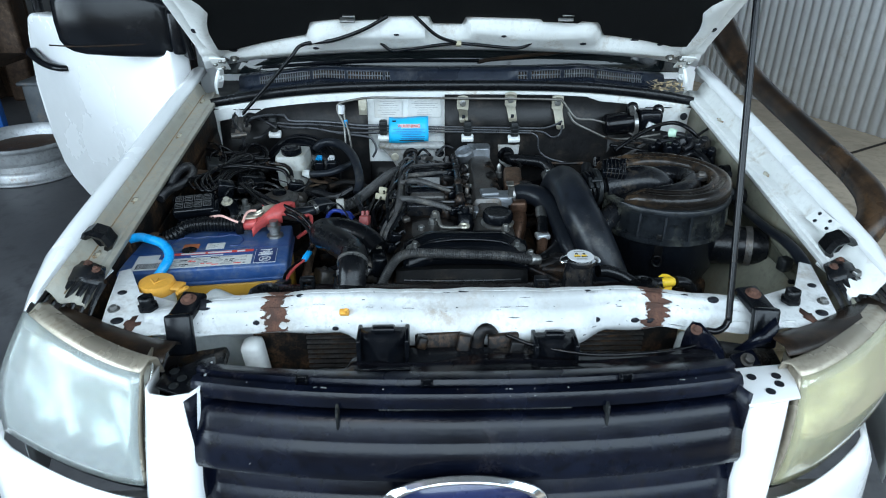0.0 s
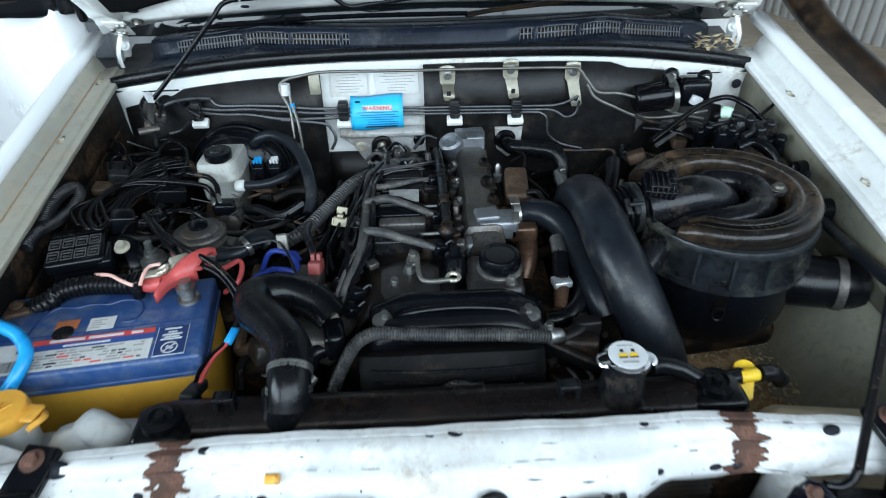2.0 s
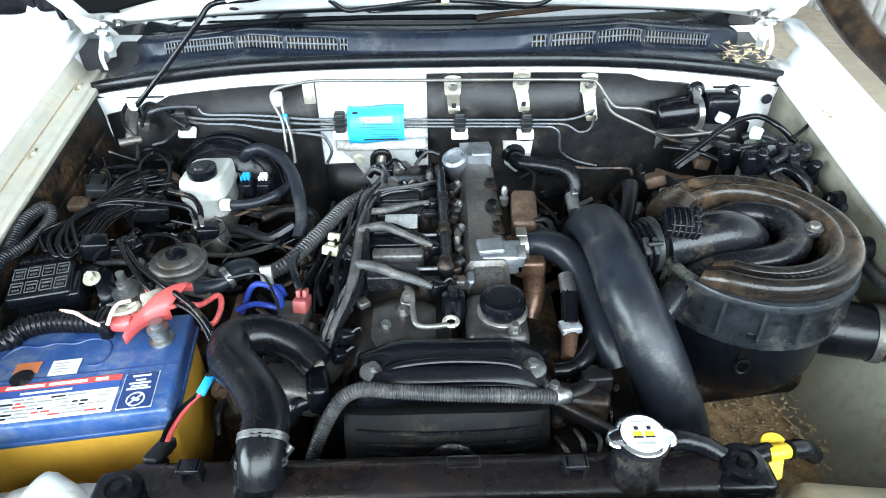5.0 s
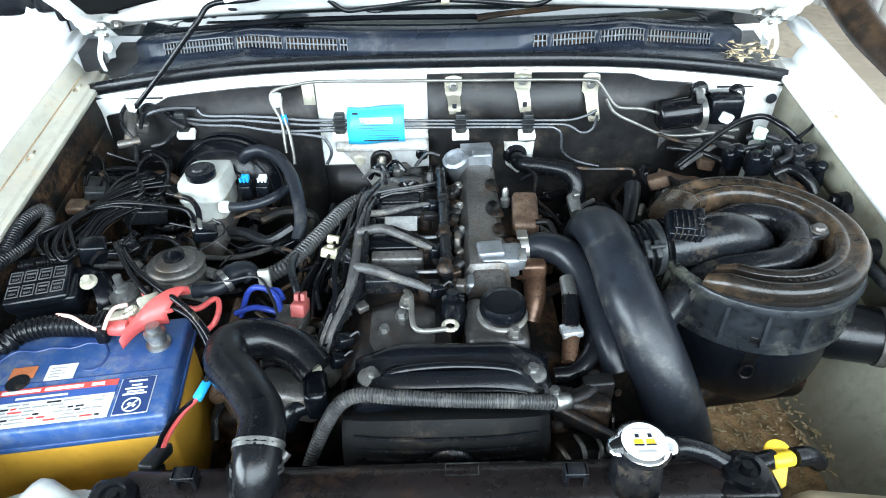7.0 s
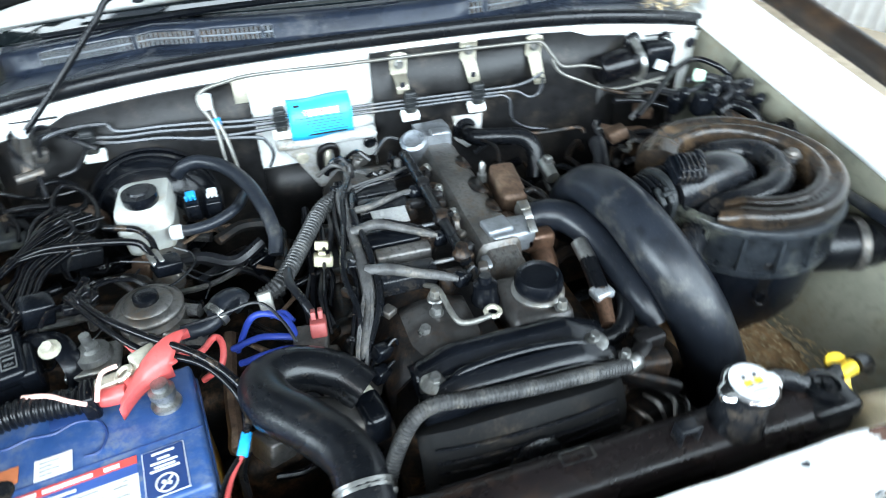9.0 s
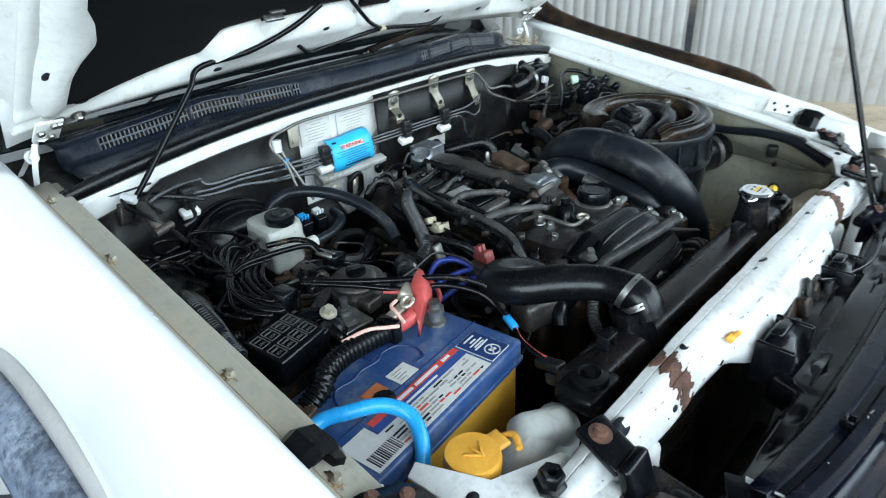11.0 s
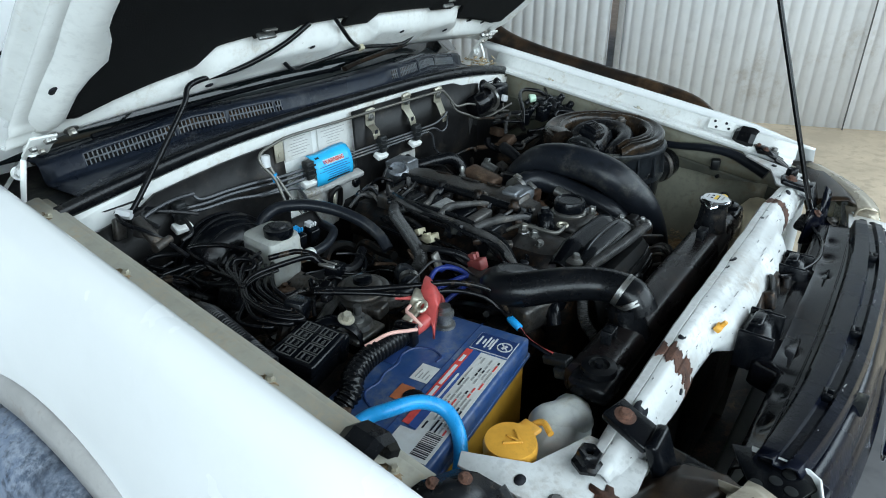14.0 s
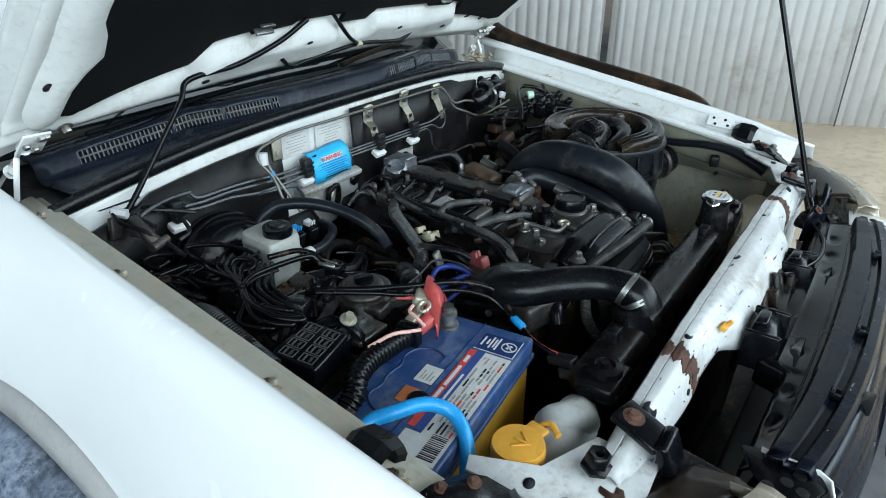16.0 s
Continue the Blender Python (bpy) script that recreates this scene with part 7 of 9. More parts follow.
for k in range(5):
    q = [mb @ V(-0.016 + k * 0.008, y_, z_) for y_, z_ in ((-0.0205, -0.008), (-0.0205, 0.009), (-0.010, 0.0195), (0.012, 0.0175), (0.019, 0.007))]
    part("sensor_rib", tube(B(), q, 0.0010, 6, 3), M_PLASTIC2, afs)
bm = B()
rows = []
for k in np.linspace(0, 1, 8):
    a = math.radians(128 + 22 * k)
    rows.append([ring_pt(a, r, zz) for r, zz in ((0.150, 0.985), (0.150, 1.050), (0.144, 1.061), (0.130, 1.066), (0.110, 1.066), (0.094, 1.060), (0.090, 1.030))])
loft(bm, rows)
bm.verts.ensure_lookup_table()
bm.faces.new(bm.verts[-7:])
part("lid_corner", bm, M_DUSTLID, acl, "moulded rear corner of the lid", solid=0.002)
bm = B()
prism(bm, [(-0.030, -0.012), (0.024, -0.010), (0.034, 0.0), (0.024, 0.011), (-0.030, 0.012)], 0.010, pose(0.548, 1.186, 1.050, 0, 0, 14), 0.003)
part("lid_bridge", bm, M_PLASTIC2, acl, "bridge across the ring")
bm = lathe(B(), (0.550, 1.187, 1.060), (0, 0, 1), [(0.013, 0), (0.013, 0.002), (0.009, 0.003), (0.0085, 0.007), (0.006, 0.009), (0.002, 0.0085)], 16)
part("lid_screw", bm, M_ALUDULL, acl, "dull zinc lid screw")
bm = lathe(B(), (0.618, 1.190, 1.020), (1, 0, 0.3), [(0.016, 0), (0.016, 0.004), (0.010, 0.006), (0.008, 0.010), (0.002, 0.010)], 14)
box(bm, (0.607, 1.190, 1.022), (0.024, 0.036, 0.012), (0, 0, 0), 0.003)
part("lid_lug", bm, M_GREYDUST, acl, "bolted side lug of the lid")
for ang in (255, 25, 140):
    a = math.radians(ang)
    c = ring_pt(a, 0.141, 0.955)
    bm = B()
    box(bm, c, (0.006, 0.018, 0.055), (0, 0, ang), 0.002)
    tube(bm, [c + V(0, 0, -0.02) + V(math.cos(a), math.sin(a), 0) * 0.006 + V(-math.sin(a), math.cos(a), 0) * 0.009 * math.cos(b) + V(0, 0, 0.012 * math.sin(b) - 0.012) for b in np.linspace(0, 2 * math.pi, 9)], 0.0018, 6, 3)
    part("lid_clip", bm, M_CAST, acl, "spring clip with wire ring")
bm = B()
tube(bm, [V(0.555, 1.140, 0.922), V(0.60, 1.120, 0.927), V(0.640, 1.104, 0.931), V(0.672, 1.096, 0.933)], [0.044, 0.042, 0.040, 0.040], 20, 6)
sn = part("outlet_snout", bm, M_RUBBER, acl, "black rubber outlet snout")
bm = lathe(B(), V(0.634, 1.1065, 0.9305), (0.93, -0.33, 0.06), [(0.0405, 0), (0.043, 0), (0.0425, 0.005), (0.043, 0.006), (0.043, 0.013), (0.0405, 0.013)], 28)
part("snout_clamp", bm, M_ALUDULL, sn, "steel clamp on the snout")
# moulded bars where lettering cannot be read
part("moulded_frame", tube(B(), [ring_pt(math.radians(a), r, 1.0575 + 0.0075 * math.sin((a - 221) / 282 * math.pi)) for a, r in [(262 + 3 * i, 0.124) for i in range(15)] + [(305, 0.117)] + [(304 - 3 * i, 0.109) for i in range(15)] + [(261, 0.117), (262, 0.124)]], 0.0011, 5, 2), M_DUSTLID, acl, "raised oval frame on the ring")
for k in range(8):
    a = math.radians(265 + k * 4.6)
    bm = box(B(), ring_pt(a, 0.1165, 1.0575 + 0.0075 * math.sin((44 + k * 4.6) / 282 * math.pi)), (0.008, 0.006, 0.0015), (0, 0, math.degrees(a)), 0.0005)
    part("moulded_bar", bm, M_DUSTLID, acl)

# ---- battery ----
BM = pose(-0.4734, 1.0243, 0.979, 0, 0, 7)


def bpt(x, y, z=0.0):
    return BM @ V(x, y, z)


def bbox(bm, c, s, r=0.0, bev=0.003):
    t = box(B(), (0, 0, 0), s, (0, 0, r), bev)
    bmesh.ops.transform(t, matrix=BM @ Matrix.Translation(c), verts=t.verts)
    return join(bm, t)


batt = thing("battery", bpt(0, 0, -0.215), "blue-lidded ochre car battery with worn label", "battery")
part("case", bbox(B(), (0, 0, -0.125), (0.298, 0.166, 0.18), bev=0.008), M_YELLOWCASE, batt, "ochre battery case")
lidb = part("lid", bbox(bbox(B(), (0, 0, -0.017), (0.306, 0.173, 0.034), bev=0.005), (0, 0, -0.031), (0.310, 0.177, 0.008), bev=0.002), M_BLUE, batt, "blue battery lid")
bm = B()
path = [(-0.085, -0.002), (-0.078, 0.030), (-0.060, 0.050), (-0.035, 0.046), (-0.015, 0.050), (0.010, 0.046), (0.030, 0.052), (0.052, 0.044), (0.060, 0.022), (0.052, 0.002), (0.038, 0.002)]
bm = tube(B(), [bpt(x, y, 0.0002) for x, y in path], 0.0017, 6, 4)
part("handle_outline", bm, M_BLUEDARK, lidb, "moulded handle outline")
bm = bbox(B(), (0.03, 0.06, 0.0006), (0.05, 0.016, 0.0012), 4, 0.0003)
part("handle_gap", bm, M_BLUEDARK, lidb)
bm = bbox(B(), (0.0, -0.011, 0.0003), (0.306, 0.0012, 0.0010), 0, 0)
part("lid_seam", bm, M_BLUEDARK, lidb, "lid seam")


def decal(name, x0, x1, y0, y1, z, mt, label="", parent=None):
    return part(name, bbox(B(), ((x0 + x1) / 2, (y0 + y1) / 2, z), (x1 - x0, y1 - y0, 0.0006), 0, 0), mt, parent or batt, label)


decal("label_red", -0.082, 0.086, -0.030, -0.020, 0.0008, M_INKRED, "red label band")
decal("label_navy", -0.085, 0.086, -0.042, -0.030, 0.0008, M_INKBLUE, "navy label band")
decal("label_white", -0.128, 0.086, -0.080, -0.042, 0.0008, M_PAPER, "white scuffed battery label")
decal("label_end", -0.128, -0.088, -0.042, -0.022, 0.0008, M_PAPER, "white scuffed label end")
decal("panel_edge", 0.0905, 0.1315, -0.0795, -0.0215, 0.0005, M_INKWHITE, "thin white panel border")
decal("panel", 0.0915, 0.1305, -0.0785, -0.0225, 0.0012, M_BLUEDARK, "blue symbol panel")
for i, (w, y) in enumerate(((0.022, -0.022), (0.012, -0.029), (0.026, -0.034), (0.020, -0.039), (0.028, -0.043))):
    decal("panel_bar", 0.111 - w / 2, 0.111 + w / 2, y - 0.0072, y - 0.0048, 0.0019, M_INKWHITE)
bm = B()
for i in range(16):
    a = 2 * math.pi * i / 16
    bbox(bm, (0.111 + 0.010 * math.cos(a), -0.066 + 0.010 * math.sin(a), 0.0019), (0.0018, 0.0045, 0.0006), math.degrees(a), 0)
bbox(bm, (0.111, -0.066, 0.0019), (0.018, 0.002, 0.0006), 45, 0)
bbox(bm, (0.111, -0.066, 0.0019), (0.010, 0.004, 0.0006), -30, 0)
part("round_symbol", bm, M_INKWHITE, batt, "round white symbol")
rb = random.Random(11)
for row in range(6):
    y = -0.0470 - row * 0.0055
    x = -0.080
    while x < 0.072:
        w = rb.uniform(0.006, 0.022)
        if rb.random() < 0.75:
            decal("print_bar", x, min(x + w, 0.076), y - 0.0011, y + 0.0011, 0.0014, rb.choice((M_INKGREY, M_INKGREY, M_INKRED, M_INK)))
        x += w + 0.003
for i in range(14):
    x = -0.122 + i * 0.0030
    decal("barcode_bar", x, x + rb.choice((0.0007, 0.0009, 0.0016)), -0.076, -0.056, 0.0014, M_INK)
for x0, w in ((-0.050, 0.045), (0.0, 0.045), (0.055, 0.015)):
    decal("band_bar", x0, x0 + w, -0.0275, -0.023, 0.0014, M_INKWHITE)
decal("band_bar", -0.03, 0.03, -0.038, -0.035, 0.0014, M_INKWHITE)
decal("round_sticker_square", -0.052, -0.022, -0.002, 0.018, 0.0008, M_ORANGE, "orange-brown worn print")
bm = B()
t = lathe(B(), (0, 0, 0), (0, 0, 1), [(0.014, 0), (0.014, 0.001), (0.002, 0.0014)], 18)
bmesh.ops.transform(t, matrix=BM @ Matrix.Translation((-0.038, -0.009, 0.001)), verts=t.verts)
part("charge_eye", join(bm, t), M_PLASTIC2, batt, "dark round charge window")
decal("white_sticker", -0.008, 0.027, -0.010, 0.016, 0.0008, M_PAPER, "small white dealer sticker")
for i in range(4):
    decal("sticker_bar", -0.003, -0.003 + 0.012 + 0.006 * (i % 2), -0.006 + i * 0.005, -0.0045 + i * 0.005, 0.0014, M_INKGREY)
for x, nm in ((0.122, "positive_post"),):
    t = lathe(B(), (0, 0, 0), (0, 0, 1), [(0.017, -0.002), (0.016, 0.004), (0.011, 0.006), (0.0105, 0.016), (0.014, 0.017), (0.014, 0.024), (0.009, 0.026), (0.009, 0.034)], 18)
    bmesh.ops.transform(t, matrix=BM @ Matrix.Translation((x, 0.036, 0.0)), verts=t.verts)
    part(nm, t, M_STEEL, batt, "corroded lead post and clamp")
# low corroded clamp on the other post
t = lathe(B(), (0, 0, 0), (0, 0, 1), [(0.016, -0.002), (0.015, 0.004), (0.010, 0.005), (0.0095, 0.010), (0.002, 0.011)], 16)
join(t, box(B(), (0.004, -0.012, 0.003), (0.034, 0.016, 0.009), (0, 0, 15), 0.003))
bmesh.ops.transform(t, matrix=BM @ Matrix.Translation((-0.118, 0.058, 0.0)), verts=t.verts)
part("negative_clamp", t, M_RUSTSTEEL, batt, "low brown corroded clamp")
# red terminal boot with its cables
boot = thing("terminal_boot", bpt(0.10, 0.05, 0.004), "red vinyl terminal boot, flipped open", "terminal cover")
rows = []
for k in np.linspace(0, 1, 10):
    c = V(-0.389, 1.083, 1.005).lerp(V(-0.333, 1.113, 1.022), k) + V(0, 0, 0.012 * math.sin(k * math.pi))
    w = V(-0.010, -0.020, -0.006)
    rows.append([c - w * 1.0 - V(0, 0, 0.012), c - w, c - w * 0.5 + V(0, 0, 0.004), c + w * 0.5 + V(0, 0, 0.004), c + w, c + w + V(0, 0, -0.016)])
part("boot_flap", loft(B(), rows), M_RED, boot, "curved red flap", solid=0.003)
bm = B()
box(bm, V(-0.384, 1.088, 1.004), (0.016, 0.018, 0.020), (10, 0, 30), 0.004)
box(bm, V(-0.371, 1.088, 1.016), (0.014, 0.010, 0.006), (0, 0, 30), 0.002)
part("boot_body", bm, M_RED, boot, "red boot body")
bm = tube(B(), [V(-0.424, 1.090, 0.998), V(-0.408, 1.085, 1.000), V(-0.389, 1.082, 1.004)], 0.011, 12, 5)
part("red_sleeve", bm, M_RED, boot, "red cable sleeve")
bm = tube(B(), [V(-0.339, 1.118, 1.010), V(-0.318, 1.125, 0.995), V(-0.301, 1.151, 0.990), V(-0.293, 1.139, 0.985), V(-0.299, 1.121, 0.970), V(-0.323, 1.125, 0.950)], 0.0042, 8, 6)
part("red_lead", bm, M_RED, boot, "looping red lead")
bm = tube(B(), [V(-0.390, 1.140, 1.020), V(-0.368, 1.107, 1.020), V(-0.344, 1.096, 1.018), V(-0.337, 1.112, 1.010)], 0.0035, 8, 6)
part("red_lead", bm, M_RED, boot, "red lead")
cond = thing("battery_conduit", V(-0.499, 1.106, 0.985), "black corrugated conduit lying on the battery", "conduit")
part("conduit", tube(B(), [V(-0.611, 1.071, 0.960), V(-0.558, 1.074, 0.985), V(-0.538, 1.086, 0.995), V(-0.504, 1.094, 0.998), V(-0.459, 1.093, 0.998), V(-0.423, 1.090, 0.998)], 0.0155, 12, 8, ribs=0.007), M_RUBBER, cond, "ribbed black conduit")
bm = B()
box(bm, V(-0.429, 1.088, 1.000), (0.016, 0.034, 0.034), (0, 0, 8), 0.004)
part("conduit_tie", bm, M_CABLE, cond, "black cable tie")
for pts in ([V(-0.494, 1.105, 1.008), V(-0.465, 1.089, 1.018), V(-0.443, 1.076, 1.016), V(-0.427, 1.070, 1.012)], [V(-0.417, 1.070, 1.012), V(-0.415, 1.087, 1.020), V(-0.411, 1.101, 1.022), V(-0.397, 1.106, 1.022)]):
    part("pink_wire", tube(B(), pts, 0.0026, 7, 6), M_PINKWIRE, cond, "pink wire")
ring = V(-0.390, 1.092, 1.022)
bm = B()
for i in range(12):
    a, b = 2 * math.pi * i / 12, 2 * math.pi * (i + 1) / 12
    cyl(bm, ring + V(0.008 * math.cos(a), 0.008 * math.sin(a), 0.004 * math.cos(a)), ring + V(0.008 * math.cos(b), 0.008 * math.sin(b), 0.004 * math.cos(b)), 0.0028, seg=6)
part("ring_terminal", bm, M_BRACKET, cond, "brass ring terminal")
bm = B()
box(bm, V(-0.370, 1.112, 1.018), (0.030, 0.022, 0.018), (20, 0, 30), 0.004)
box(bm, V(-0.404, 1.100, 1.008), (0.060, 0.016, 0.010), (0, 0, 12), 0.003)
part("fuse_link", bm, M_BRACKET, cond, "corroded terminal clamp")
# black lead to the grey connector
lead = thing("charger_lead", V(-0.312, 0.904, 0.955), "black and red lead with grey connector", "lead")
part("lead", tube(B(), [V(-0.455, 1.238, 1.030), V(-0.413, 1.178, 1.032), V(-0.369, 1.136, 1.030), V(-0.311, 1.089, 1.025), V(-0.277, 1.052, 1.010), V(-0.269, 1.032, 0.990), V(-0.278, 1.009, 0.975)], 0.0045, 8, 8), M_CABLE, lead, "glossy black twin lead")
part("lead", tube(B(), [V(-0.460, 1.233, 1.030), V(-0.415, 1.168, 1.030), V(-0.373, 1.122, 1.022), V(-0.316, 1.093, 1.012), V(-0.285, 1.057, 1.000), V(-0.275, 1.030, 0.982), V(-0.281, 1.002, 0.972)], 0.004, 8, 8), M_CABLE, lead, "glossy black twin lead")
part("crimp", cyl(B(), V(-0.277, 1.012, 0.974), V(-0.285, 0.988, 0.968), 0.006, seg=10, ch=0.001), M_BLUEHOSE, lead, "blue crimp connector")
part("red_tail", tube(B(), [V(-0.285, 0.990, 0.968), V(-0.297, 0.970, 0.965), V(-0.305, 0.943, 0.963), V(-0.306, 0.922, 0.962)], 0.0032, 7, 6), M_RED, lead, "red tail")
part("black_tail", tube(B(), [V(-0.288, 0.987, 0.968), V(-0.302, 0.966, 0.967), V(-0.310, 0.939, 0.966), V(-0.311, 0.922, 0.963)], 0.0032, 7, 6), M_CABLE, lead, "black tail")
bm = B()
box(bm, V(-0.311, 0.911, 0.960), (0.018, 0.044, 0.014), (-18, 0, -10), 0.003)
box(bm, V(-0.315, 0.894, 0.948), (0.020, 0.036, 0.018), (-18, 0, -10), 0.004)
part("connector", bm, M_GREYDUST, lead, "grey two-part connector")

# ---- fuse box ----
FM = pose(-0.542, 1.160, 1.020, 8, 0, 14)
fbx = thing("fuse_box", FM @ V(0, 0, -0.12), "black engine bay fuse box with embossed lid", "fuse box")


def fpt(bm, c, s, bev=0.003):
    t = box(B(), (0, 0, 0), s, bev=bev)
    bmesh.ops.transform(t, matrix=FM @ Matrix.Translation(c), verts=t.verts)
    return join(bm, t)


part("box_body", fpt(B(), (0, 0, -0.06), (0.074, 0.062, 0.09), 0.006), M_PLASTIC, fbx, "black box body")
lidf = part("box_lid", fpt(fpt(B(), (0, 0, -0.010), (0.084, 0.068, 0.022), 0.005), (0.040, -0.010, -0.030), (0.022, 0.050, 0.050), 0.005), M_PLASTIC, fbx, "black box lid")
for i in range(4):
    for j in range(2):
        x, y = -0.029 + i * 0.0188, -0.014 + j * 0.028
        bm = B()
        for dx, dy, sx, sy in ((0, 0.010, 0.016, 0.0013), (0, -0.010, 0.016, 0.0013), (0.0075, 0, 0.0013, 0.020), (-0.0075, 0, 0.0013, 0.020), (0, 0.004, 0.011, 0.0022)):
            fpt(bm, (x + dx, y + dy, 0.0014), (sx, sy, 0.001), 0)
        part("embossed_panel", bm, M_FUSEPRINT, lidf)
        text_mesh("embossed_rating", ("60A", "30A", "60A", "60A", "80A", "30A", "60A", "60A")[i * 2 + j], 0.0062, FM @ Matrix.Translation((x, y - 0.004, 0.0016)), M_FUSEPRINT, lidf)
bm = B()
tube(bm, [V(-0.536, 1.197, 1.000), V(-0.499, 1.193, 1.010), V(-0.472, 1.182, 1.008), V(-0.456, 1.156, 0.990), V(-0.458, 1.142, 0.960)], [0.012, 0.012, 0.014, 0.012, 0.010], 8, 6, flat=0.35)
arm = part("bracket_arm", bm, M_PLASTIC, fbx, "black bracket arm")
part("bracket_nut", hexbolt(B(), V(-0.472, 1.160, 1.018), (0, -0.4, 1), 0.0075, 0.010, 1.6), M_BRACKET, arm, "brassy nut")
bm = B()
lathe(bm, V(-0.438, 1.171, 0.985), (0, 0, 1), [(0.022, 0), (0.020, 0.008), (0.010, 0.010), (0.010, 0.018), (0.006, 0.020), (0.006, 0.034)], 14)
box(bm, V(-0.439, 1.169, 0.978), (0.06, 0.05, 0.010), (0, 0, 0), 0.003)
solo("strut_top_stud", bm, M_STEEL, "zinc stud and nut on a black bracket", "stud")

# ---- washer bottle with blue hose ----
wash = thing("washer_bottle", (-0.46, 0.862, 0.72), "translucent washer bottle with yellow cap", "washer bottle")
bm = B()
box(bm, (-0.455, 0.862, 0.83), (0.16, 0.07, 0.20), (0, 0, 6), 0.02)
box(bm, V(-0.409, 0.857, 0.925), (0.150, 0.066, 0.075), (4, 4, 4), 0.026, taper=0.8)
box(bm, V(-0.405, 0.856, 0.952), (0.088, 0.052, 0.036), (6, 6, -28), 0.014, taper=0.8)
part("tank", bm, M_TANK, wash, "cloudy white tank")
bm = lathe(B(), (-0.517, 0.866, 0.90), (0, 0, 1), [(0.026, 0), (0.026, 0.07), (0.029, 0.072), (0.029, 0.078)], 24)
part("neck", bm, M_TANK, wash, "cloudy filler neck")
bm = lathe(B(), (-0.517, 0.866, 0.976), (0, 0, 1), [(0.0305, 0), (0.031, 0.012), (0.029, 0.019), (0.012, 0.021), (0.002, 0.0205)], 28)
box(bm, (-0.486, 0.864, 0.986), (0.03, 0.026, 0.006), (0, 0, -10), 0.005)
box(bm, (-0.548, 0.860, 0.984), (0.022, 0.018, 0.006), (0, 0, 10), 0.004)
cp = part("cap", bm, M_YELLOW, wash, "yellow snap cap")
part("cap_strap", tube(B(), [V(-0.472, 0.870, 0.978), V(-0.463, 0.855, 0.987), V(-0.474, 0.838, 0.986)], 0.004, 8, 5), M_YELLOW, cp, "cap strap")
for a in (-40, 0, 40):
    part("cap_symbol", box(B(), (-0.515 + 0.010 * math.sin(math.radians(a)), 0.862, 0.9975), (0.003, 0.020, 0.002), (0, 0, -a), 0.0006), M_YELLOW, cp, "moulded washer symbol")
solo("blue_washer_hose", tube(B(), [V(-0.639, 1.008, 1.000), V(-0.602, 1.009, 1.010), V(-0.575, 0.992, 1.015), V(-0.542, 0.975, 1.012), V(-0.524, 0.952, 1.000), V(-0.530, 0.929, 0.985), V(-0.546, 0.913, 0.965), V(-0.561, 0.907, 0.940)], 0.0088, 12, 8), M_BLUEHOSE, "bright blue washer hose looping over the battery", "hose")
# coolant expansion tank
bm = B()
box(bm, (0.50, 0.842, 0.868), (0.20, 0.060, 0.12), (0, 4, -4), 0.022)
extank = thing("expansion_tank", (0.50, 0.842, 0.80), "cream plastic coolant expansion tank", "tank")
part("tank_shell", bm, M_TANKCREAM, extank, "cream tank shell")
part("tank_seam", box(B(), (0.50, 0.842, 0.880), (0.206, 0.066, 0.005), (0, 4, -4), 0.002), M_TANKCREAM, extank, "moulded seam")

# ---- brake servo, reservoir and pipes ----
servo = thing("brake_servo", (-0.40, 1.54, 0.90), "round black brake servo on the bulkhead", "brake servo")
bm = lathe(B(), (-0.386, 1.582, 0.936), (0.0, -1, 0.06), [(0.08, 0), (0.098, 0.004), (0.101, 0.014), (0.097, 0.022), (0.101, 0.028), (0.101, 0.046), (0.093, 0.056), (0.078, 0.070), (0.055, 0.082), (0.040, 0.086), (0.030, 0.090)], 40)
part("drum", bm, M_PLASTIC, servo, "black pressed servo drum")
for r, o in ((0.102, 0.014), (0.102, 0.036), (0.088, 0.060), (0.062, 0.080)):
    ang = np.linspace(0, 2 * math.pi, 41)
    part("drum_bead", tube(B(), [V(-0.386 + r * math.cos(a), 1.582 - o + 0.06 * r * math.sin(a), 0.936 + r * math.sin(a) + 0.06 * o) for a in ang], 0.0022, 6, 1), M_CONDUIT, servo, "dusty pressed bead of the drum")
bm = B()
cyl(bm, (-0.365, 1.50, 0.95), (-0.365, 1.33, 0.945), 0.026, 0.022, 16, 0.004)
part("master_cylinder", bm, M_ALUDULL, servo, "dirty master cylinder")
bm = B()
rows = []
for z, s in ((0.955, 0.60), (0.966, 0.84), (0.975, 0.90), (1.002, 0.93), (1.005, 1.0), (1.010, 1.02), (1.014, 0.97), (1.033, 0.97), (1.041, 0.92), (1.044, 0.74)):
    rows.append([V(-0.379 + 0.037 * s * math.copysign(abs(math.cos(a)) ** 0.34, math.cos(a)) + 0.006 * math.sin(a), 1.424 + 0.046 * s * math.copysign(abs(math.sin(a)) ** 0.34, math.sin(a)), z) for a in np.linspace(0, 2 * math.pi, 33)[:-1]])
loft(bm, rows, closed=True)
bm.verts.ensure_lookup_table()
bm.faces.new(bm.verts[-32:])
resv = part("fluid_reservoir", bm, M_RESV, servo, "cloudy white brake fluid reservoir")
bm = lathe(B(), (-0.378, 1.404, 1.042), (0, 0, 1), [(0.023, 0), (0.0245, 0.003), (0.0245, 0.016), (0.024, 0.016), (0.015, 0.017), (0.013, 0.020), (0.004, 0.020)], 24)
part("reservoir_cap", bm, M_PLASTIC, resv, "black reservoir cap")
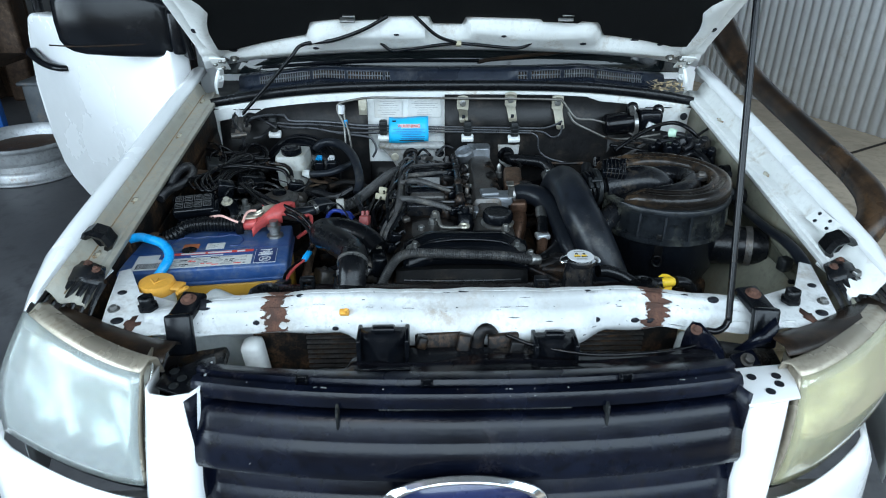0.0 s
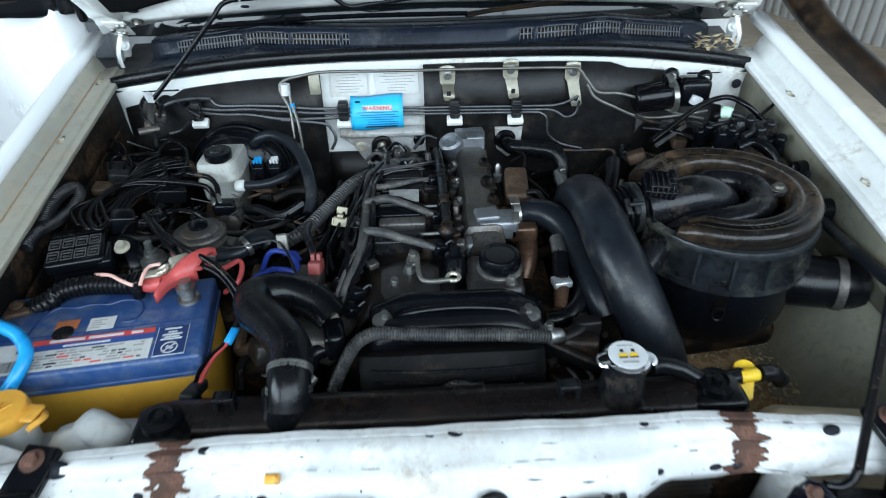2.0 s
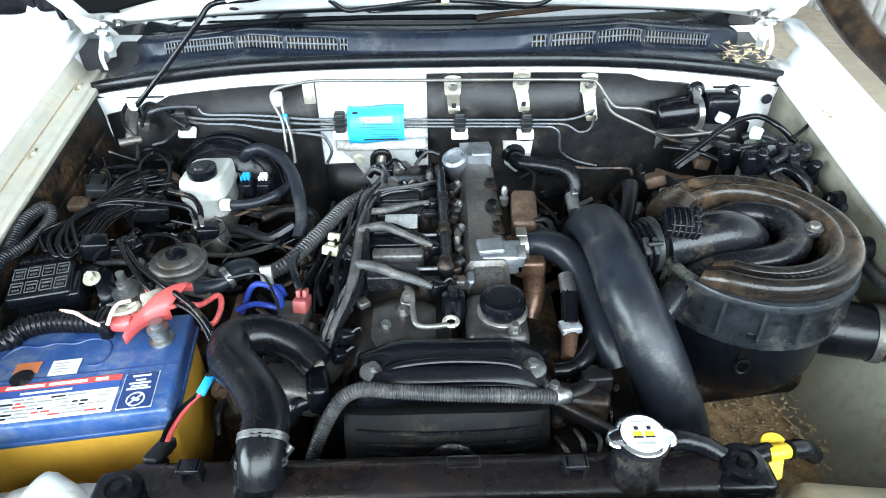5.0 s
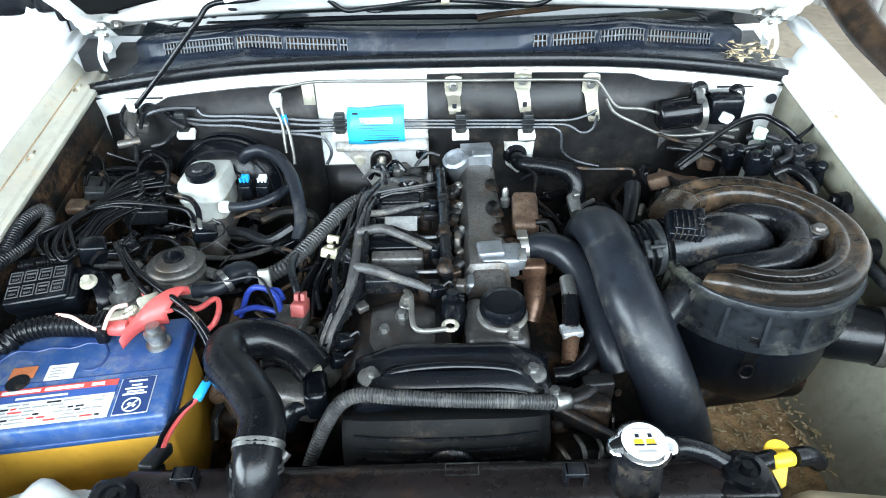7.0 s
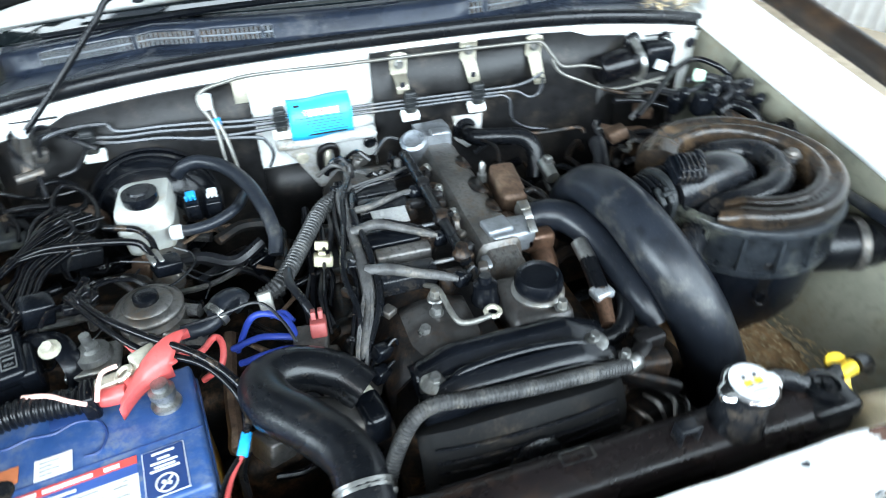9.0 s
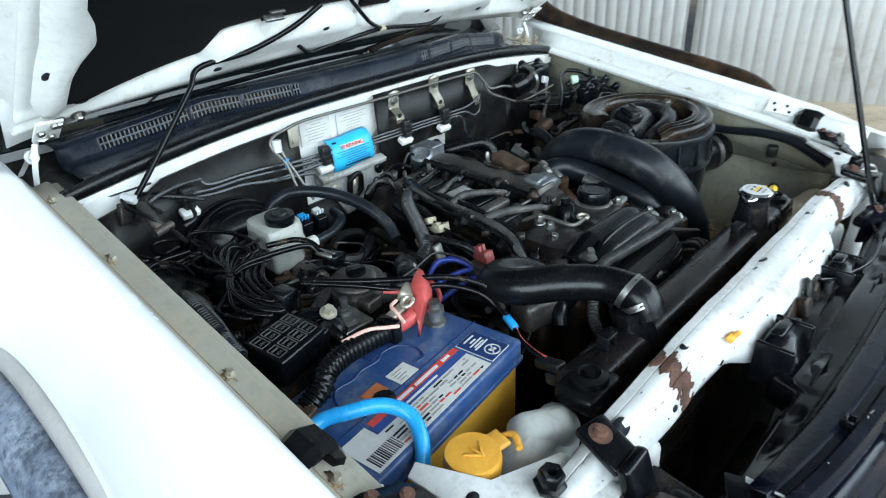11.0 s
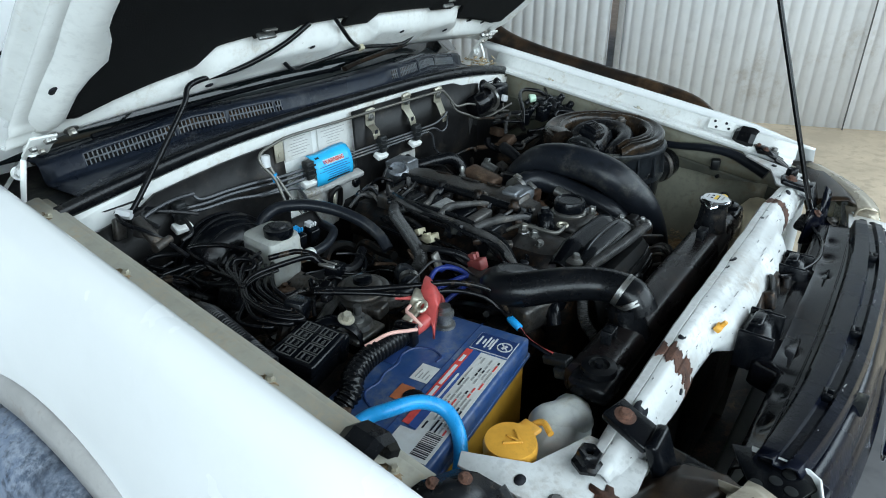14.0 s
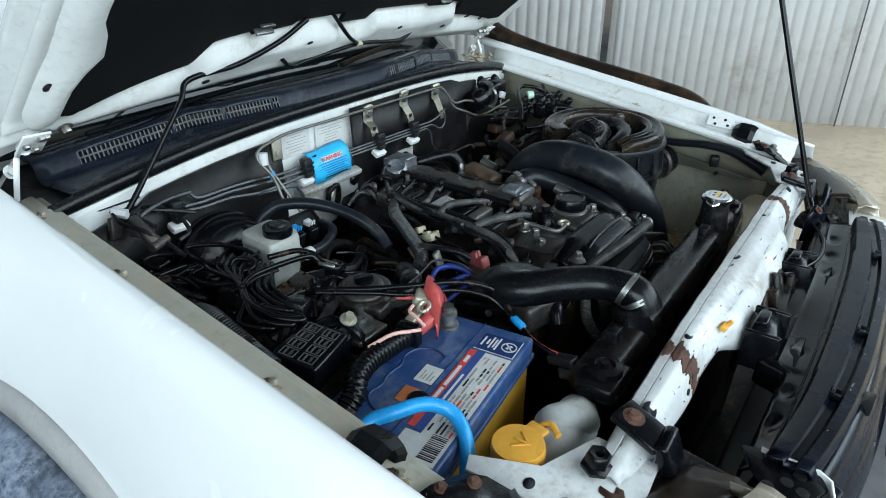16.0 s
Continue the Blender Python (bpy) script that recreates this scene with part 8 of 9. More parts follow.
bm = tube(B(), [V(-0.347, 1.378, 1.000), V(-0.318, 1.375, 1.000), V(-0.287, 1.384, 1.000), V(-0.257, 1.402, 1.005), V(-0.241, 1.447, 1.000)], 0.0082, 12, 6)
part("feed_hose", bm, M_HOSE, servo, "black fluid feed hose")
bm = cyl(B(), V(-0.350, 1.376, 1.000), V(-0.333, 1.375, 1.000), 0.011, seg=12, ch=0.002)
part("feed_stub", bm, M_TANK, servo, "white hose stub")
solo("vacuum_hose", tube(B(), [V(-0.337, 1.506, 1.020), V(-0.323, 1.503, 1.034), V(-0.297, 1.496, 1.042), V(-0.262, 1.467, 1.042), V(-0.234, 1.423, 1.034), V(-0.216, 1.372, 1.018), V(-0.208, 1.334, 0.995), V(-0.212, 1.310, 0.975)], 0.0108, 12, 8), M_HOSE, "thick black vacuum hose arching over", "hose")
for nm, mt, lab in (("blue_relay", M_BLUEHOSE, "black relay with a blue plug"), ("white_relay", M_INKWHITE, "black relay with a white plug")):
    rl = thing(nm, V(-0.326, 1.455, 0.980) if nm[0] == "b" else V(-0.294, 1.454, 0.980), lab, "relay", "relays by the brake reservoir")
    p = V(-0.317, 1.431, 1.000) if nm[0] == "b" else V(-0.286, 1.430, 1.000)
    part("relay_body", box(B(), p, (0.022, 0.024, 0.034), (15, 0, 0), 0.003), M_PLASTIC, rl, "black relay body")
    bm = B()
    box(bm, p + V(0, 0.004, 0.020), (0.014, 0.012, 0.012), (15, 0, 0), 0.002)
    for dx in (-0.006, 0.0, 0.006):
        box(bm, p + V(dx, -0.006, 0.022), (0.003, 0.004, 0.008), (15, 0, 0), 0.0005)
    part("relay_plug", bm, mt, rl, "plug")


def pipes(name, runs, r, mt, label, category="pipe", seg=6):
    t = thing(name, runs[0][0], label, category)
    for i, run in enumerate(runs):
        part("pipe", tube(B(), run, r, seg, 6), mt, t, "")
    return t


YB = 1.566
pipes("brake_pipes_left", [
    [V(-0.423, 1.570, 1.092), V(-0.407, 1.566, 1.079), V(-0.348, 1.566, 1.077), V(-0.286, 1.566, 1.073), V(-0.225, 1.566, 1.066), V(-0.161, 1.566, 1.064)],
    [V(-0.473, 1.570, 1.077), V(-0.410, 1.563, 1.071), V(-0.349, 1.563, 1.070), V(-0.287, 1.563, 1.064), V(-0.226, 1.563, 1.058), V(-0.161, 1.563, 1.056)],
    [V(-0.465, 1.570, 1.069), V(-0.411, 1.560, 1.063), V(-0.350, 1.560, 1.060), V(-0.289, 1.560, 1.049), V(-0.227, 1.560, 1.047), V(-0.162, 1.560, 1.048)],
    [V(-0.538, 1.570, 1.067), V(-0.505, 1.566, 1.087), V(-0.462, 1.566, 1.095), V(-0.421, 1.566, 1.094)],
    [V(-0.290, 1.560, 1.047), V(-0.207, 1.560, 1.036), V(-0.190, 1.560, 1.024), V(-0.183, 1.555, 1.003), V(-0.193, 1.550, 0.982)],
], 0.0034, M_PIPE, "thin grey brake pipes along the bulkhead")
pipes("brake_pipes_right", [
    [V(-0.161, 1.566, 1.064), V(-0.037, 1.566, 1.061), V(0.064, 1.566, 1.059), V(0.216, 1.566, 1.056), V(0.269, 1.566, 1.056), V(0.298, 1.562, 1.066), V(0.315, 1.560, 1.077)],
    [V(-0.161, 1.564, 1.057), V(-0.037, 1.564, 1.055), V(0.064, 1.564, 1.053), V(0.216, 1.564, 1.049), V(0.264, 1.564, 1.046), V(0.292, 1.560, 1.032), V(0.312, 1.560, 1.040), V(0.317, 1.560, 1.066)],
    [V(-0.162, 1.562, 1.051), V(-0.038, 1.562, 1.049), V(0.064, 1.562, 1.047), V(0.216, 1.562, 1.044), V(0.243, 1.562, 1.040), V(0.254, 1.560, 1.027), V(0.259, 1.558, 0.995), V(0.287, 1.558, 0.973), V(0.333, 1.556, 0.961)],
], 0.0026, M_PIPE, "thin grey brake pipes along the bulkhead")
pipes("heater_pipe", [
    [V(-0.260, 1.520, 1.023), V(-0.264, 1.540, 1.075), V(-0.280, 1.555, 1.109), V(-0.274, 1.562, 1.126), V(-0.236, 1.568, 1.134), V(-0.186, 1.570, 1.139), V(-0.054, 1.570, 1.137), V(0.128, 1.570, 1.135), V(0.292, 1.570, 1.132), V(0.314, 1.568, 1.127), V(0.329, 1.562, 1.109), V(0.352, 1.555, 1.085), V(0.398, 1.550, 1.082), V(0.462, 1.545, 1.063), V(0.513, 1.540, 1.041), V(0.570, 1.530, 1.030)],
    [V(0.329, 1.558, 1.100), V(0.347, 1.552, 1.075), V(0.385, 1.545, 1.057), V(0.435, 1.540, 1.036), V(0.476, 1.535, 1.034), V(0.525, 1.530, 1.041), V(0.570, 1.520, 1.052)],
    [V(-0.243, 1.500, 1.010), V(-0.250, 1.530, 1.052), V(-0.262, 1.550, 1.093), V(-0.262, 1.560, 1.116)],
], 0.0030, M_PALEPIPE, "pale metal vacuum pipe along the bulkhead", seg=8)
solo("pipe_sleeve", tube(B(), [V(-0.269, 1.556, 1.123), V(-0.271, 1.554, 1.101)], 0.009, 8, 3), M_INKWHITE, "white sleeve on a pipe", "sleeve")
solo("blue_sleeve", tube(B(), [V(-0.260, 1.548, 1.086), V(-0.259, 1.546, 1.069)], 0.0055, 8, 3), M_BLUEHOSE, "blue sleeve on a pipe", "sleeve")


def pipe_clip(p):
    t = thing("pipe_clip", p - V(0, 0, 0.022), "black plastic pipe clip on the bulkhead", "clip", "pipe clips")
    bm = B()
    box(bm, p, (0.020, 0.020, 0.040), (0, 0, 0), 0.004)
    for dz in (-0.010, 0.0, 0.010):
        box(bm, p + V(0, -0.010, dz), (0.022, 0.004, 0.004), bev=0.001)
    part("clip_body", bm, M_GREYDUST, t, "dusty black clip")
    part("clip_foot", box(B(), p + V(0, 0.004, -0.028), (0.032, 0.020, 0.012), (30, 0, 0), 0.002), M_BAYWHITE, t, "white bracket foot")


for p in (V(-0.162, 1.562, 1.061), V(0.063, 1.562, 1.058), V(0.189, 1.562, 1.055), V(-0.453, 1.565, 1.070)):
    pipe_clip(p)
# metal brackets holding the upper pipe
for p, tail in ((V(0.05, 1.582, 1.12), (0.002, -0.026)), (V(0.177, 1.582, 1.129), (0.006, -0.034)), (V(0.303, 1.582, 1.12), (0.010, -0.046))):
    t = thing("pipe_bracket", p - V(0, 0, 0.05), "bent zinc bracket bolted to the bulkhead", "bracket", "bulkhead brackets")
    tx, tz = tail
    run = ((0.0, 0.017, 0.015, 0.0), (-0.002, 0.010, 0.016, 0.0), (0.0, -0.014, 0.015, 0.0), (-0.004, -0.020, 0.012, 0.2), (-0.014, tz - 0.002, 0.0115, 0.7), (-0.018, tz - 0.016, 0.011, 1.0), (-0.016, tz - 0.022, 0.009, 1.05))
    bm = loft(B(), [[p + V(tx * f - w, dy, dz), p + V(tx * f + w, dy, dz)] for dy, dz, w, f in run])
    bmesh.ops.solidify(bm, geom=bm.faces[:], thickness=0.0022)
    tube(bm, [p + V(-0.012, -0.002, 0.014), p + V(0, -0.006, 0.018), p + V(0.012, -0.002, 0.014)], 0.005, 6, 3)
    pt = part("plate", bm, M_BRACKET, t, "yellowed zinc plate")
    part("bolt", hexbolt(B(), p + V(0, -0.003, 0.0), (0, -1, 0), 0.0065, 0.006, 1.3), M_STEEL, t, "zinc bolt")
    part("slot", box(B(), p + V(tail[0] * 0.8, -0.0165, tail[1] - 0.006), (0.008, 0.003, 0.010), (14, 0, 0), 0.001), M_INK, t, "dark slot")
bm = B()
p = V(-0.216, 1.580, 1.112)
box(bm, p, (0.022, 0.004, 0.044), bev=0.002)
lathe(bm, p + V(0, -0.002, -0.008), (0, -1, 0), [(0.006, 0), (0.006, 0.003), (0.003, 0.0035)], 10)
solo("pipe_tab", bm, M_BRACKET, "small pale metal tab on the bulkhead", "bracket")
# lower white bracket of the bulkhead
bm = B()
prism(bm, [(-0.175, 0.0), (0.0, 0.0), (0.0, -0.055), (-0.052, -0.055), (-0.075, -0.10), (-0.112, -0.105), (-0.150, -0.035), (-0.175, -0.012)], 0.012, Matrix.Translation((0.002, 1.592, 1.010)) @ pose(0, 0, 0, 90, 0, 0), 0.002)
lb = part("lower_bracket", bm, M_BAYGREY, bulk, "white welded bracket on the bulkhead")
bm = box(B(), (-0.088, 1.572, 1.008), (0.175, 0.022, 0.012), (18, 0, 0), 0.003)
part("bracket_shelf", bm, M_BAYGREY, lb, "white folded shelf")
part("bracket_grommet", lathe(B(), (-0.012, 1.580, 0.984), (0, -1, 0), [(0.012, 0), (0.012, 0.004), (0.008, 0.007), (0.002, 0.005)], 16), M_RUBBER, lb, "black rubber grommet")
part("bracket_dimple", lathe(B(), (-0.135, 1.580, 0.972), (0, -1, 0), [(0.011, 0), (0.011, 0.002), (0.008, 0.003), (0.002, 0.001)], 16), M_BRACKET, lb, "round dimple")
bm = B()
prism(bm, [(-0.03, 0.0), (0.03, 0.0), (0.026, -0.05), (0.0, -0.07), (-0.024, -0.05)], 0.010, Matrix.Translation((0.178, 1.590, 1.005)) @ pose(0, 0, 0, 90, 0, 0), 0.002)
lb2 = part("heater_plate", bm, M_BAYGREY, bulk, "white plate round the heater pipe")
bm = lathe(B(), V(0.172, 1.588, 0.976), (0, -1, -0.1), [(0.022, 0), (0.024, 0.006), (0.018, 0.014), (0.014, 0.012)], 18)
part("heater_grommet", bm, M_RUBBER, lb2, "black heater grommet")
solo("heater_hose", tube(B(), [V(0.172, 1.585, 0.974), V(0.182, 1.550, 0.974), V(0.228, 1.530, 0.977), V(0.265, 1.510, 0.976), V(0.279, 1.490, 0.951), V(0.272, 1.470, 0.914)], 0.016, 12, 8), M_RUBBER, "black heater hose curving from the bulkhead", "hose")
bm = B()
cyl(bm, V(0.252, 1.406, 0.985), V(0.253, 1.368, 0.975), 0.012, seg=10)
box(bm, V(0.254, 1.395, 0.990), (0.012, 0.014, 0.024), (0, 0, 10), 0.002)
solo("vacuum_valve", bm, M_STEEL, "small metal valve on a hose", "valve")
pipes("steel_heater_pipe", [[V(0.217, 1.560, 0.970), V(0.265, 1.550, 0.965), V(0.318, 1.540, 0.964), V(0.385, 1.530, 0.968), V(0.395, 1.520, 0.959)]], 0.004, M_CAST, "thin dark steel pipe")
bm = tube(B(), [V(0.357, 1.416, 1.000), V(0.347, 1.377, 0.990), V(0.333, 1.339, 0.970)], [0.014, 0.013, 0.012], 12, 5)
solo("fuel_hose_joint", bm, M_CONDUIT, "dusty rubber hose joint", "hose")

# warning label round the pipes and stickers on the bulkhead
warn = thing("warning_label", V(-0.094, 1.56, 1.015), "bright blue plastic warning sleeve round the pipes", "label")
rows = []
for k, (y, z) in enumerate(((1.586, 1.083), (1.574, 1.081), (1.562, 1.071), (1.5560, 1.055), (1.5545, 1.038), (1.5565, 1.022))):
    rows.append([V(x, y + 0.002 * math.sin(x * 60), z - 0.002 * math.sin(x * 40)) for x in np.linspace(-0.148, -0.042, 10)])
part("sleeve", loft(B(), rows), M_CYAN, warn, "curved blue sleeve", solid=0.0012)
mt_ = Matrix.Translation((-0.094, 1.5572, 1.0655)) @ pose(0, 0, 0, 70, 0, 0)
part("word_panel", box(B(), (-0.094, 1.5590, 1.0652), (0.060, 0.0006, 0.011), (-19, 0, 0), 0), M_INKWHITE, warn, "white strip behind the word")
text_mesh("word", "WARNING", 0.0125, mt_, M_INKRED, warn)
for i, (z, w) in enumerate(((1.056, 0.085), (1.051, 0.07), (1.046, 0.088), (1.041, 0.06), (1.036, 0.088), (1.031, 0.08))):
    part("print_bar", box(B(), (-0.094 + 0.004 * math.sin(i * 3), 1.5533 + 0.0014 * (i < 1), z + 0.002), (w, 0.0006, 0.0012), bev=0), M_INKBLUE, warn)
part("print_bar", box(B(), (-0.094, 1.5538, 1.0275), (0.08, 0.0006, 0.0026), bev=0), M_INK, warn)
part("print_bar", box(B(), (-0.133, 1.5665, 1.0765), (0.010, 0.0006, 0.004), (-48, 0, 0), 0), M_INK, warn)
for x0, w, nm in ((-0.150, 0.075, "torn white paper sticker"), (-0.052, 0.088, "white specification sticker")):
    st = part("paper_sticker", box(B(), (x0, 1.5992, 1.103), (w, 0.0008, 0.052), bev=0), M_PAPER, bulk, nm)
    rs = random.Random(int(w * 1000))
    for r in range(7):
        ww = w * rs.uniform(0.35, 0.85)
        part("sticker_bar", box(B(), (x0 + rs.uniform(-0.1, 0.1) * w * 0.3, 1.5984, 1.122 - r * 0.006), (ww, 0.0006, 0.0012), bev=0), M_INKGREY, st)

# ---- wiper motor and the rear right corner ----
wm = thing("wiper_motor", V(0.478, 1.550, 1.045), "black wiper motor strapped to the bulkhead", "wiper motor")
bm = cyl(B(), V(0.428, 1.555, 1.066), V(0.505, 1.555, 1.076), 0.028, 0.030, 20, 0.005)
part("motor_can", bm, M_CABLE, wm, "glossy black motor can")
bm = B()
box(bm, V(0.547, 1.558, 1.080), (0.062, 0.05, 0.055), (0, 0, 0), 0.010)
part("gear_case", bm, M_PLASTIC, wm, "black gear case")
bm = B()
lathe(bm, V(0.506, 1.555, 1.071), (1, 0, 0.1), [(0.031, -0.005), (0.033, -0.005), (0.033, 0.005), (0.031, 0.005)], 20)
tube(bm, [V(0.492, 1.530, 1.104), V(0.495, 1.550, 1.111), V(0.500, 1.570, 1.110)], 0.007, 8, 4)
part("strap", bm, M_STEEL, wm, "steel strap")
for p in (V(0.503, 1.572, 1.107), V(0.573, 1.572, 1.100)):
    bm = lathe(B(), p + V(0, 0.004, 0), (0, -1, 0.1), [(0.016, 0), (0.017, 0.004), (0.012, 0.012), (0.008, 0.013)], 16)
    g = part("mount_rubber", bm, M_RUBBER, wm, "black mounting rubber")
    part("mount_bolt", hexbolt(B(), p + V(0, -0.008, 0), (0, -1, 0.1), 0.006, 0.007, 1.3), M_STEEL, wm, "zinc bolt")
part("plug", box(B(), V(0.546, 1.530, 1.070), (0.022, 0.012, 0.018), (0, 20, 0), 0.002), M_INKWHITE, wm, "white plug")
rr = random.Random(21)
corner = thing("solenoid_bank", V(0.635, 1.482, 0.990), "cluster of dusty vacuum solenoids and wiring", "solenoids")
for i, (px, w, mt) in enumerate(((V(0.606, 1.436, 1.050), 0.05, M_PLASTIC2), (V(0.635, 1.414, 1.050), 0.045, M_PLASTIC2), (V(0.566, 1.416, 1.040), 0.04, M_PLASTIC), (V(0.623, 1.410, 1.020), 0.04, M_GREYDUST), (V(0.540, 1.455, 1.030), 0.035, M_PLASTIC), (V(0.649, 1.391, 1.030), 0.035, M_PLASTIC))):
    bm = B()
    box(bm, px, (w, w * 0.7, 0.04), (rr.uniform(-15, 15), rr.uniform(-15, 15), rr.uniform(-30, 30)), 0.006)
    cyl(bm, px, px + V(0.0, -0.02, 0.03), 0.011, 0.009, 12, 0.002)
    part("solenoid", bm, mt, corner, "dusty black solenoid")
for pts, r, mt in (
        ([V(0.416, 1.394, 1.050), V(0.465, 1.423, 1.070), V(0.532, 1.472, 1.085), V(0.589, 1.493, 1.090), V(0.616, 1.461, 1.085), V(0.646, 1.446, 1.060)], 0.0055, M_CABLE),
        ([V(0.563, 1.471, 1.060), V(0.581, 1.461, 1.070), V(0.606, 1.439, 1.070), V(0.609, 1.407, 1.060), V(0.588, 1.397, 1.050)], 0.007, M_CONDUIT),
        ([V(0.589, 1.448, 1.060), V(0.554, 1.435, 1.060), V(0.533, 1.449, 1.050), V(0.521, 1.490, 1.040)], 0.005, M_CONDUIT),
        ([V(0.583, 1.394, 1.030), V(0.609, 1.394, 1.040), V(0.624, 1.366, 1.040), V(0.635, 1.345, 1.020)], 0.010, M_RUBBER),
        ([V(0.629, 1.438, 1.070), V(0.671, 1.470, 1.080), V(0.690, 1.492, 1.085)], 0.0035, M_CABLE),
        ([V(0.514, 1.521, 1.030), V(0.545, 1.493, 1.030), V(0.570, 1.454, 1.030), V(0.582, 1.413, 1.030)], 0.005, M_LOOM),
        ([V(0.433, 1.497, 1.030), V(0.497, 1.496, 1.020), V(0.532, 1.453, 1.020)], 0.005, M_CABLE),
        ([V(0.567, 1.393, 1.020), V(0.521, 1.393, 1.010), V(0.480, 1.413, 1.010)], 0.006, M_CABLE)):
    part("corner_lead", tube(B(), pts, r, 8, 7), mt, corner, "black lead")
part("green_plug", cyl(B(), V(0.573, 1.466, 1.072), V(0.586, 1.453, 1.074), 0.012, 0.010, 12, 0.002), M_GREEN, corner, "pale green plug")
for px in (V(0.492, 1.517, 1.030), V(0.550, 1.483, 1.035), V(0.488, 1.514, 1.020)):
    part("metal_tab", box(B(), px, (0.03, 0.012, 0.006), (20, 0, 15), 0.001), M_STEEL, corner, "bare metal tab")
for p, r in ((V(0.712, 1.486, 1.035), 0.013), (V(0.726, 1.469, 1.030), 0.010), (V(0.732, 1.445, 1.020), 0.009)):
    part("rubber_bung", lathe(B(), V(CX + 0.632, p.y, p.z), (-1, 0, 0), [(r, 0), (r, 0.004), (r * 0.6, 0.006)], 14), M_RUBBER, corner, "black rubber bung")
for p in (V(0.671, 1.318, 1.020), V(0.654, 1.217, 1.000)):
    bm = B()
    tube(bm, [p + V(0.015, 0, 0), p, p + V(-0.02, -0.004, 0.004)], [0.018, 0.018, 0.014], 12, 4)
    hexbolt(bm, p + V(-0.02, -0.004, 0.006), (-1, 0, 0.3), 0.006, 0.007, 1.4)
    solo("wing_mount", bm, M_RUBBER, "black rubber mount bolted to the inner wing", "mount")
solo("inner_wing_conduit", tube(B(), [V(0.652, 1.24, 0.985), V(0.652, 1.16, 0.988), V(0.652, 1.07, 0.990), V(0.652, 0.996, 0.997), V(0.650, 0.935, 0.994), V(0.646, 0.885, 0.978), V(0.640, 0.845, 0.962)], [0.009, 0.009, 0.009, 0.010, 0.011, 0.013, 0.014], 12, 6), M_HOSE, "black conduit clipped along the inner wing", "conduit")
bm = B()
box(bm, (0.645, 0.965, 0.962), (0.022, 0.022, 0.028), (0, 0, 15), 0.004)
solo("conduit_clip", bm, M_GREYDUST, "dusty clip on the inner wing conduit", "clip")
# fender holes
for p in (V(0.655, 1.585, 1.085),):
    bm = lathe(B(), V(0.654, 1.594, 1.078), (0, -1, 0), [(0.010, 0), (0.010, 0.0015), (0.005, 0.002)], 14)
    part("punched_hole", bm, M_INK, bulk, "dark punched hole")

# ---- fuel filter and the wiring in front of the servo ----
ff = thing("fuel_filter", V(-0.441, 1.320, 0.860), "fuel filter head with a grey priming pump", "fuel filter")
c = V(-0.374, 1.220, 0)
bm = lathe(B(), (c.x, c.y, 0.86), (0, 0, 1), [(0.035, 0), (0.038, 0.03), (0.038, 0.11)], 24)
part("canister", bm, M_CAST, ff, "dark filter canister")
bm = B()
lathe(bm, (c.x, c.y, 0.965), (0, 0, 1), [(0.040, 0), (0.040, 0.022), (0.030, 0.03)], 24)
box(bm, (c.x + 0.03, c.y - 0.03, 0.976), (0.07, 0.03, 0.022), (0, 0, -20), 0.005)
box(bm, (c.x - 0.01, c.y - 0.035, 0.98), (0.03, 0.03, 0.02), (0, 0, 10), 0.004)
part("filter_head", bm, M_ALUDULL, ff, "dirty alloy filter head")
bm = lathe(B(), (c.x, c.y, 0.995), (0, 0, 1), [(0.036, 0), (0.041, 0.003), (0.042, 0.006), (0.041, 0.009), (0.034, 0.013), (0.030, 0.0125), (0.027, 0.016), (0.018, 0.018)], 32)
part("priming_pump", bm, M_ALUDULL, ff, "grey ridged priming pump")
bm = lathe(B(), (c.x, c.y, 1.011), (0, 0, 1), [(0.0150, 0), (0.0155, 0.003), (0.0150, 0.009), (0.012, 0.011), (0.002, 0.0105)], 20)
part("pump_button", bm, M_PLASTIC, ff, "black pump button")
bm = tube(B(), [V(-0.339, 1.176, 0.985), V(-0.315, 1.176, 0.985), V(-0.299, 1.184, 0.988), V(-0.292, 1.203, 0.990), V(-0.276, 1.220, 0.985), V(-0.265, 1.218, 0.975)], [0.011, 0.010, 0.011, 0.016, 0.016, 0.015], 12, 6)
part("outlet_elbow", bm, M_HOSE, ff, "black fuel hose elbow")
bm = lathe(B(), V(-0.299, 1.188, 0.990), (0.6, 0.5, 0.2), [(0.0165, 0), (0.0175, 0), (0.0175, 0.008), (0.0165, 0.008)], 16)
part("hose_clip", bm, M_STEEL, ff, "small hose clip")
bw = thing("blue_wires", V(-0.277, 1.167, 0.920), "bundle of blue vacuum hoses", "wires")
for pts in ([V(-0.283, 1.181, 0.930), V(-0.258, 1.174, 0.985), V(-0.234, 1.171, 0.990), V(-0.214, 1.154, 0.985), V(-0.206, 1.129, 0.975)], [V(-0.288, 1.176, 0.940), V(-0.254, 1.159, 0.965), V(-0.230, 1.144, 0.975), V(-0.206, 1.134, 0.975)], [V(-0.281, 1.157, 0.930), V(-0.248, 1.138, 0.955), V(-0.221, 1.129, 0.965), V(-0.204, 1.123, 0.965)], [V(-0.234, 1.173, 0.985), V(-0.217, 1.172, 0.985), V(-0.208, 1.159, 0.980)]):
    part("blue_hose", tube(B(), pts, 0.0044, 10, 7), M_BLUEWIRE, bw, "blue hose")
bm = B()
box(bm, V(-0.235, 1.180, 1.000), (0.018, 0.008, 0.032), (-20, 0, 10), 0.003)
